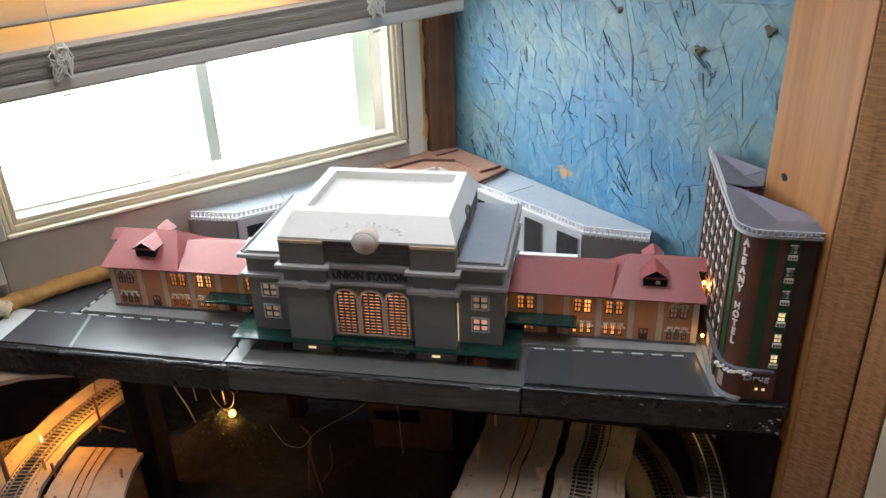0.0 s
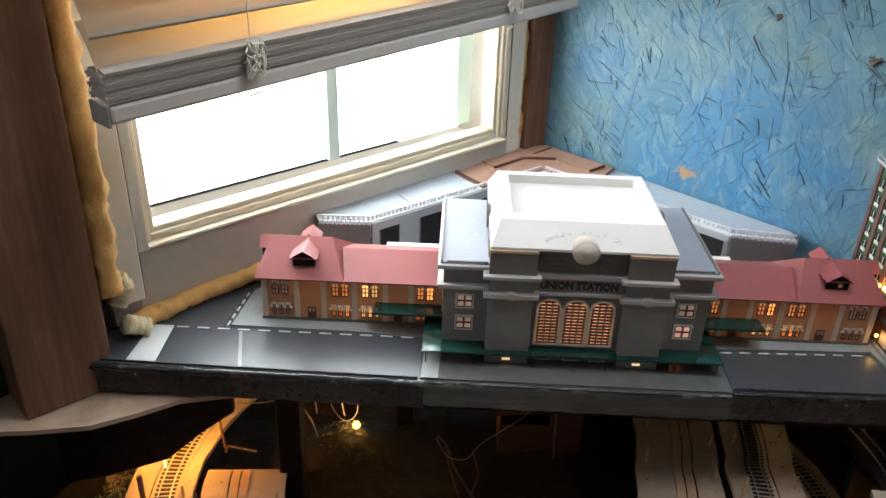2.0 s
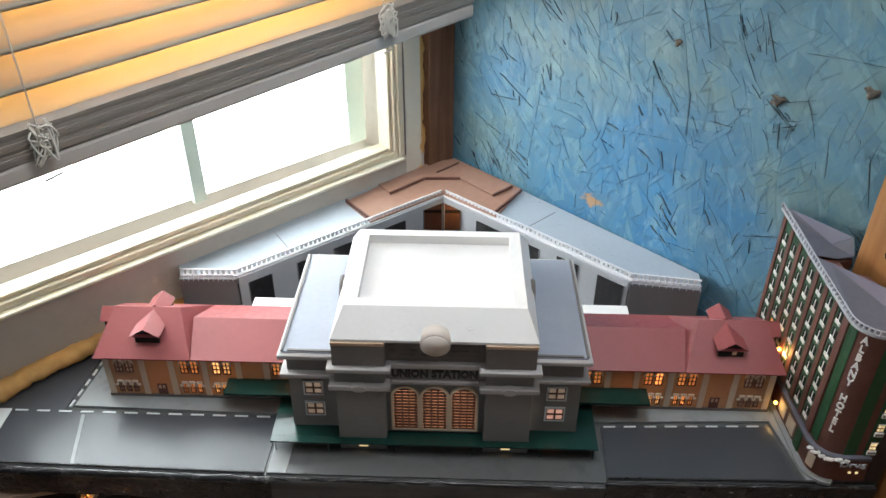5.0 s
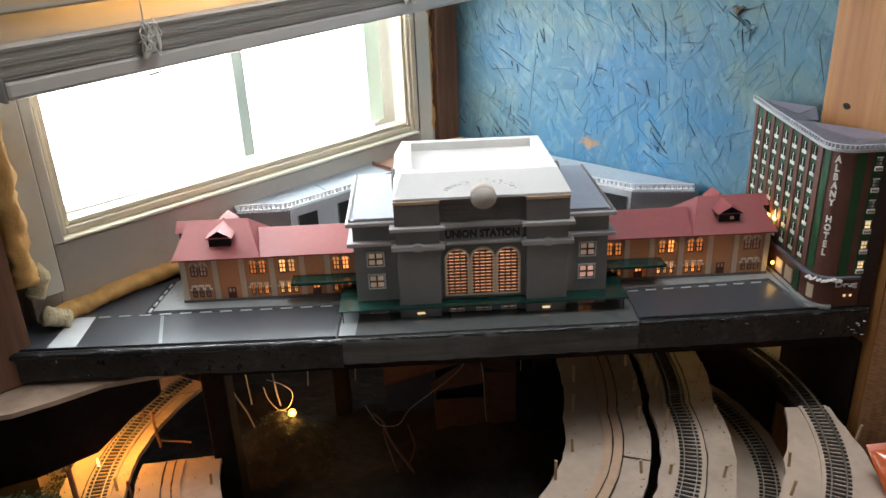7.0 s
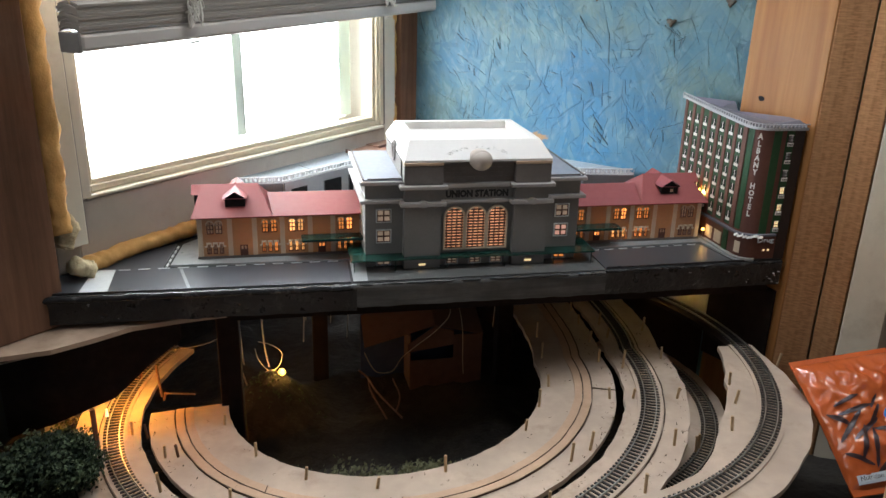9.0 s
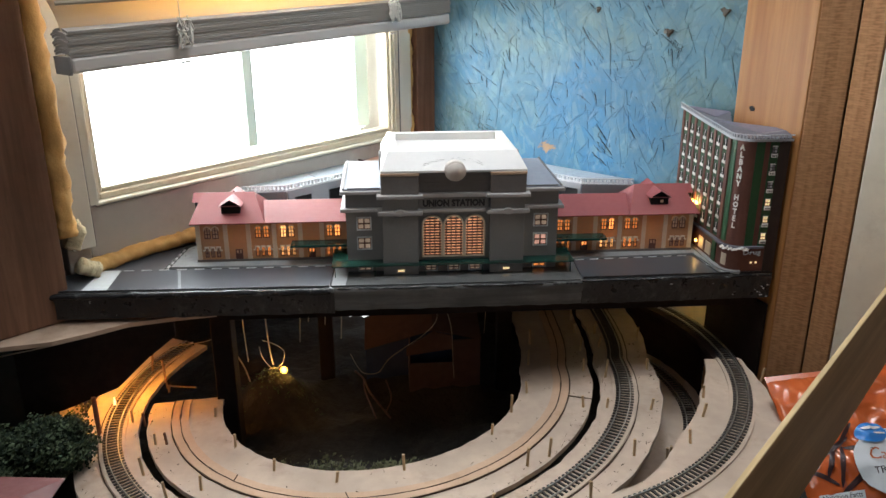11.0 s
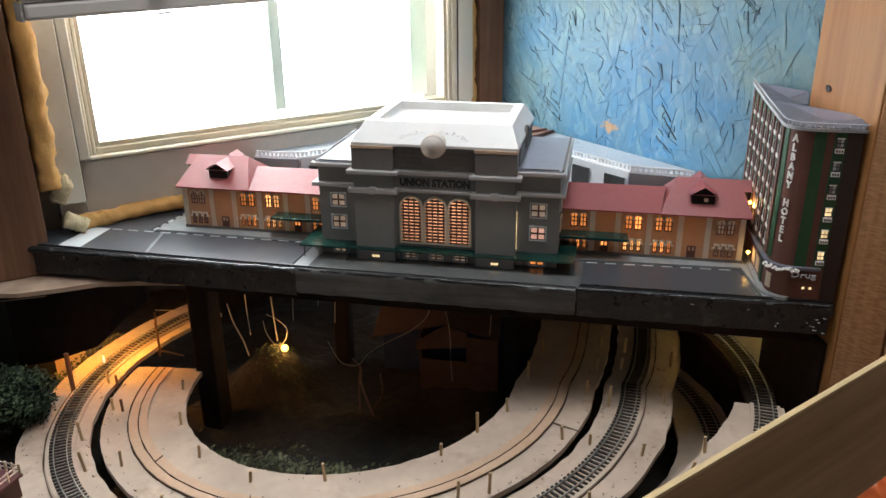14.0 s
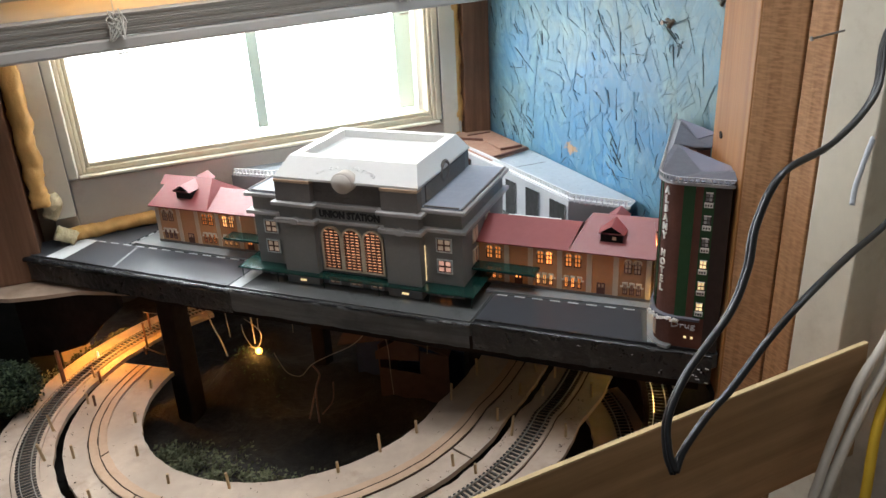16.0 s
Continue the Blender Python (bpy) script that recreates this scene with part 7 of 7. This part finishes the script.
for k in range(7):
    p, q = A0.lerp(A1, k / 6), A0.lerp(A1, min(1, (k + 1) / 6)) + Vector((0.006, 0.026, 0.001))
    part("lattice_bar", rod(p, q, 0.0011, None, 4), M_REDROOF, truss)
tag = solid("paper_tag", box(-0.011, 0.011, -0.020, 0.020, 0, 0.0008), M_LILAC, "pale lilac paper tag resting on the girder", "paper tag")
tag.matrix_world = pose(-0.114, -0.334, 0.8465, 4, 0, -38)

# ---- plank, bag and cables at the right ----
PL, PR = Vector((-0.097, -0.850, 1.055)), Vector((0.562, -0.193, 1.1155))
pd = (PR - PL).normalized()
pn = Vector((pd.y, -pd.x, 0)).normalized()
pz = pd.cross(-pn)
pz = -pz if pz.z < 0 else pz
PM = Matrix(((pd.x, -pn.x, pz.x, PL.x), (pd.y, -pn.y, pz.y, PL.y), (pd.z, -pn.z, pz.z, PL.z), (0, 0, 0, 1)))
plank = thing("plank", m=PM, label="long thin pine plank set on edge along the layout's side", category="plank")
part("board", box(0, (PR - PL).length, -0.0045, 0.0, -0.113, -0.0013, 0.0006), M_PLANK, plank, "brown grained plank face", local=True)
part("sawn_edge", box(0, (PR - PL).length, -0.0043, -0.0002, -0.0012, 0.0, 0.0003), M_PALEPINE, plank, "pale sawn top edge", local=True)

BAG = Matrix(((0.985, 0.0, -0.160, 0.4747), (-0.085, 0.848, -0.522, -0.2614), (0.135, 0.530, 0.835, 0.8672), (0, 0, 0, 1)))
bag = thing("snack_bag", m=BAG, label="orange plastic bag of trail mix lying under the plank", category="snack bag")
bm = bmesh.new()
NX, NY, BW, BL, BH = 80, 60, 0.115, 0.088, 0.085


def crinkle(u, v, sgn):
    """Soft folds and sharper creases in the film."""
    soft = 0.006 * noise.noise(Vector((u * 4, v * 3, 1.0 + sgn)))
    crease = 0.0045 * (0.35 - abs(noise.noise(Vector((u * 5 + v * 2, v * 5 - u * 3, 4.0 + sgn)))))
    return soft + crease + 0.0012 * noise.noise(Vector((u * 16, v * 13, 9.0)))


rows = {}
for sgn in (1, -1):
    for i in range(NX + 1):
        for j in range(NY + 1):
            u, v = 2 * i / NX - 1, 2 * j / NY - 1
            puff = (max(0, 1 - abs(u) ** 3.0) ** 0.6) * (max(0, 1 - abs(v) ** 2.6) ** 0.6)
            wr = crinkle(u, v, sgn)
            z = sgn * 0.026 * puff + wr * (0.4 + puff)
            rows[sgn, i, j] = bm.verts.new((u * (BW if u > 0 else BL) * (1 - 0.03 * (1 - abs(v))), v * BH, z))
    for i in range(NX):
        for j in range(NY):
            q = (rows[sgn, i, j], rows[sgn, i + 1, j], rows[sgn, i + 1, j + 1], rows[sgn, i, j + 1])
            bm.faces.new(q if sgn > 0 else tuple(reversed(q)))
body = part("film", bm, M_BAG, bag, "glossy crinkled orange film", smooth=True, local=True)
for v in (-1, 1):
    seal = box(-BL, BW, v * BH - 0.006, v * BH + 0.006, -0.0012, 0.0012)
    part("seal", seal, M_BAG, bag, "crimped bag seal", local=True)


def on_bag(u, v, lift=0.0012):
    u = u / BW if u > 0 else u / BL
    puff = (max(0, 1 - abs(u) ** 3.0) ** 0.6) * (max(0, 1 - abs(v / BH) ** 2.6) ** 0.6)
    wr = crinkle(u, v / BH, 1)
    return 0.026 * puff + wr * (0.4 + puff) + lift


def printed(name, cx, cy, rx, ry, lift, material, label, turn=0.0, n=28):
    """An oval of print lying on the film."""
    bm = bmesh.new()
    rings = []
    for k in range(1, 5):
        ring_ = []
        for i in range(n):
            a = 2 * math.pi * i / n
            x, y = rx * k / 4 * math.cos(a), ry * k / 4 * math.sin(a)
            x, y = cx + x * math.cos(turn) - y * math.sin(turn), cy + x * math.sin(turn) + y * math.cos(turn)
            ring_.append(bm.verts.new((x, y, on_bag(x, y, lift))))
        rings.append(ring_)
    bm.faces.new(rings[0])
    for a, b in zip(rings, rings[1:]):
        for i in range(n):
            bm.faces.new((a[i], b[i], b[(i + 1) % n], a[(i + 1) % n]))
    return part(name, bm, material, bag, label, smooth=True, local=True)


printed("printed_panel", 0.017, -0.043, 0.049, 0.038, 0.0030, M_BAGPALE, "pale round name panel")
printed("printed_oval", -0.002, -0.010, 0.0185, 0.0125, 0.0045, M_BAGBLUE, "blue oval maker's mark")
printed("oval_bar", -0.002, -0.005, 0.012, 0.0022, 0.0058, M_BAGPALE, "pale bar")
printed("oval_bar", 0.006, -0.012, 0.008, 0.0014, 0.0058, M_BAGPALE, "pale bar")
for cx, cy, ln, wd, a in ((-0.052, 0.020, 0.018, 0.0026, 0.25), (-0.048, 0.006, 0.022, 0.0030, 0.12), (-0.060, -0.012, 0.024, 0.0030, 0.75), (-0.046, -0.020, 0.021, 0.0030, 0.50), (-0.030, -0.006, 0.018, 0.0024, 0.85),
                          (-0.054, -0.034, 0.022, 0.0030, 1.15), (-0.044, -0.042, 0.024, 0.0028, 1.30), (-0.018, -0.026, 0.020, 0.0028, -0.25), (-0.030, -0.058, 0.026, 0.0034, 0.55), (-0.066, -0.052, 0.017, 0.0028, -0.65), (-0.068, -0.002, 0.016, 0.0026, -0.80), (-0.022, 0.012, 0.012, 0.0018, 0.80)):
    printed("printed_leaf", cx, cy, ln, wd, 0.0012, M_BAGDARK, "dark printed leaf", a, 16)


def bag_words(name, body_text, size, cx, cy, material, label):
    c = bpy.data.curves.new(name, "FONT")
    c.body, c.size, c.align_x, c.resolution_u = body_text, size, "LEFT", 2
    tmp = new(name, c)
    me = bpy.data.meshes.new_from_object(tmp)
    bpy.data.objects.remove(tmp)
    me.materials.clear()
    me.materials.append(material)
    for v in me.vertices:
        x, y = v.co.x + cx, v.co.y + cy
        v.co = (x, y, on_bag(x, y, 0.0052))
    ob = new(name, me)
    ob.parent = bag
    return tagged(ob, label)


bag_words("printed_name", "Cajun", 0.0190, -0.013, -0.041, M_BAGRED, "orange printed word")
bag_words("printed_name", "TRAIL MIX", 0.0108, -0.012, -0.056, M_BAGDARK, "dark printed words")
part("facts_label", shell([(x, y, on_bag(x, y, 0.0030)) for x, y in ((-0.078, -0.080), (-0.028, -0.080), (-0.028, -0.070), (-0.078, -0.070))], [(0, 1, 2, 3)]), M_BAGPALE, bag, "pale facts label", local=True)
bag_words("facts_words", "Nutrition Facts", 0.0072, -0.076, -0.077, M_BAGDARK, "black printed words")

CABLE = [(0.552, -0.232, 1.40), (0.532, -0.252, 1.363), (0.527, -0.28, 1.33), (0.505, -0.316, 1.308), (0.478, -0.357, 1.3), (0.467, -0.373, 1.274), (0.465, -0.385, 1.251), (0.458, -0.399, 1.228), (0.44, -0.419, 1.199), (0.432, -0.433, 1.176), (0.434, -0.441, 1.158), (0.439, -0.445, 1.147)]
CABLE2 = [(0.439, -0.445, 1.147), (0.442, -0.438, 1.158), (0.453, -0.425, 1.176), (0.464, -0.414, 1.189), (0.479, -0.398, 1.212), (0.497, -0.38, 1.234), (0.521, -0.338, 1.246), (0.543, -0.307, 1.258), (0.59, -0.25, 1.30)]
cable = thing("power_cable", (0.44, -0.44, 1.15), "black flat cable hanging in a loop", "cable")
for nm, pts in (("strand", CABLE), ("strand", CABLE2)):
    bm = tube(pts, 0.0019, 8, 1.0)
    tube([(x + 0.0018, y - 0.001, z + 0.0023) for x, y, z in pts], 0.0019, 8, 1.0, bm)
    part(nm, bm, M_CABLE, cable, smooth=True)
wire("white_cable", [(0.60, -0.16, 1.20), (0.579, -0.191, 1.124), (0.56, -0.216, 1.088), (0.545, -0.243, 1.044), (0.535, -0.266, 1.003), (0.52, -0.29, 0.93)], 0.0042, "white cable hanging down the wall", M_WHITECABLE, "cable")
wire("white_cable", [(0.61, -0.16, 1.18), (0.581, -0.2, 1.103), (0.566, -0.221, 1.071), (0.554, -0.241, 1.039), (0.543, -0.262, 1.003), (0.53, -0.28, 0.93)], 0.0042, "white cable hanging beside another", M_WHITECABLE, "cable")
wire("yellow_cable", [(0.60, -0.19, 1.16), (0.584, -0.209, 1.083), (0.577, -0.225, 1.054), (0.574, -0.25, 1.002), (0.57, -0.27, 0.93)], 0.0045, "yellow cable hanging down the wall", M_YELLOW, "cable")
wire("grey_cable", [(0.57, -0.105, 1.36), (0.557, -0.126, 1.288), (0.548, -0.143, 1.26), (0.541, -0.159, 1.232), (0.54, -0.166, 1.219)], 0.0022, "thin grey cable on the wall", M_RAILGREY, "cable")
solid("white_card", box(0.508, 0.556, -0.128, -0.120, 0.80, 0.872), M_PLASTER, "white card standing behind the plank", "card")
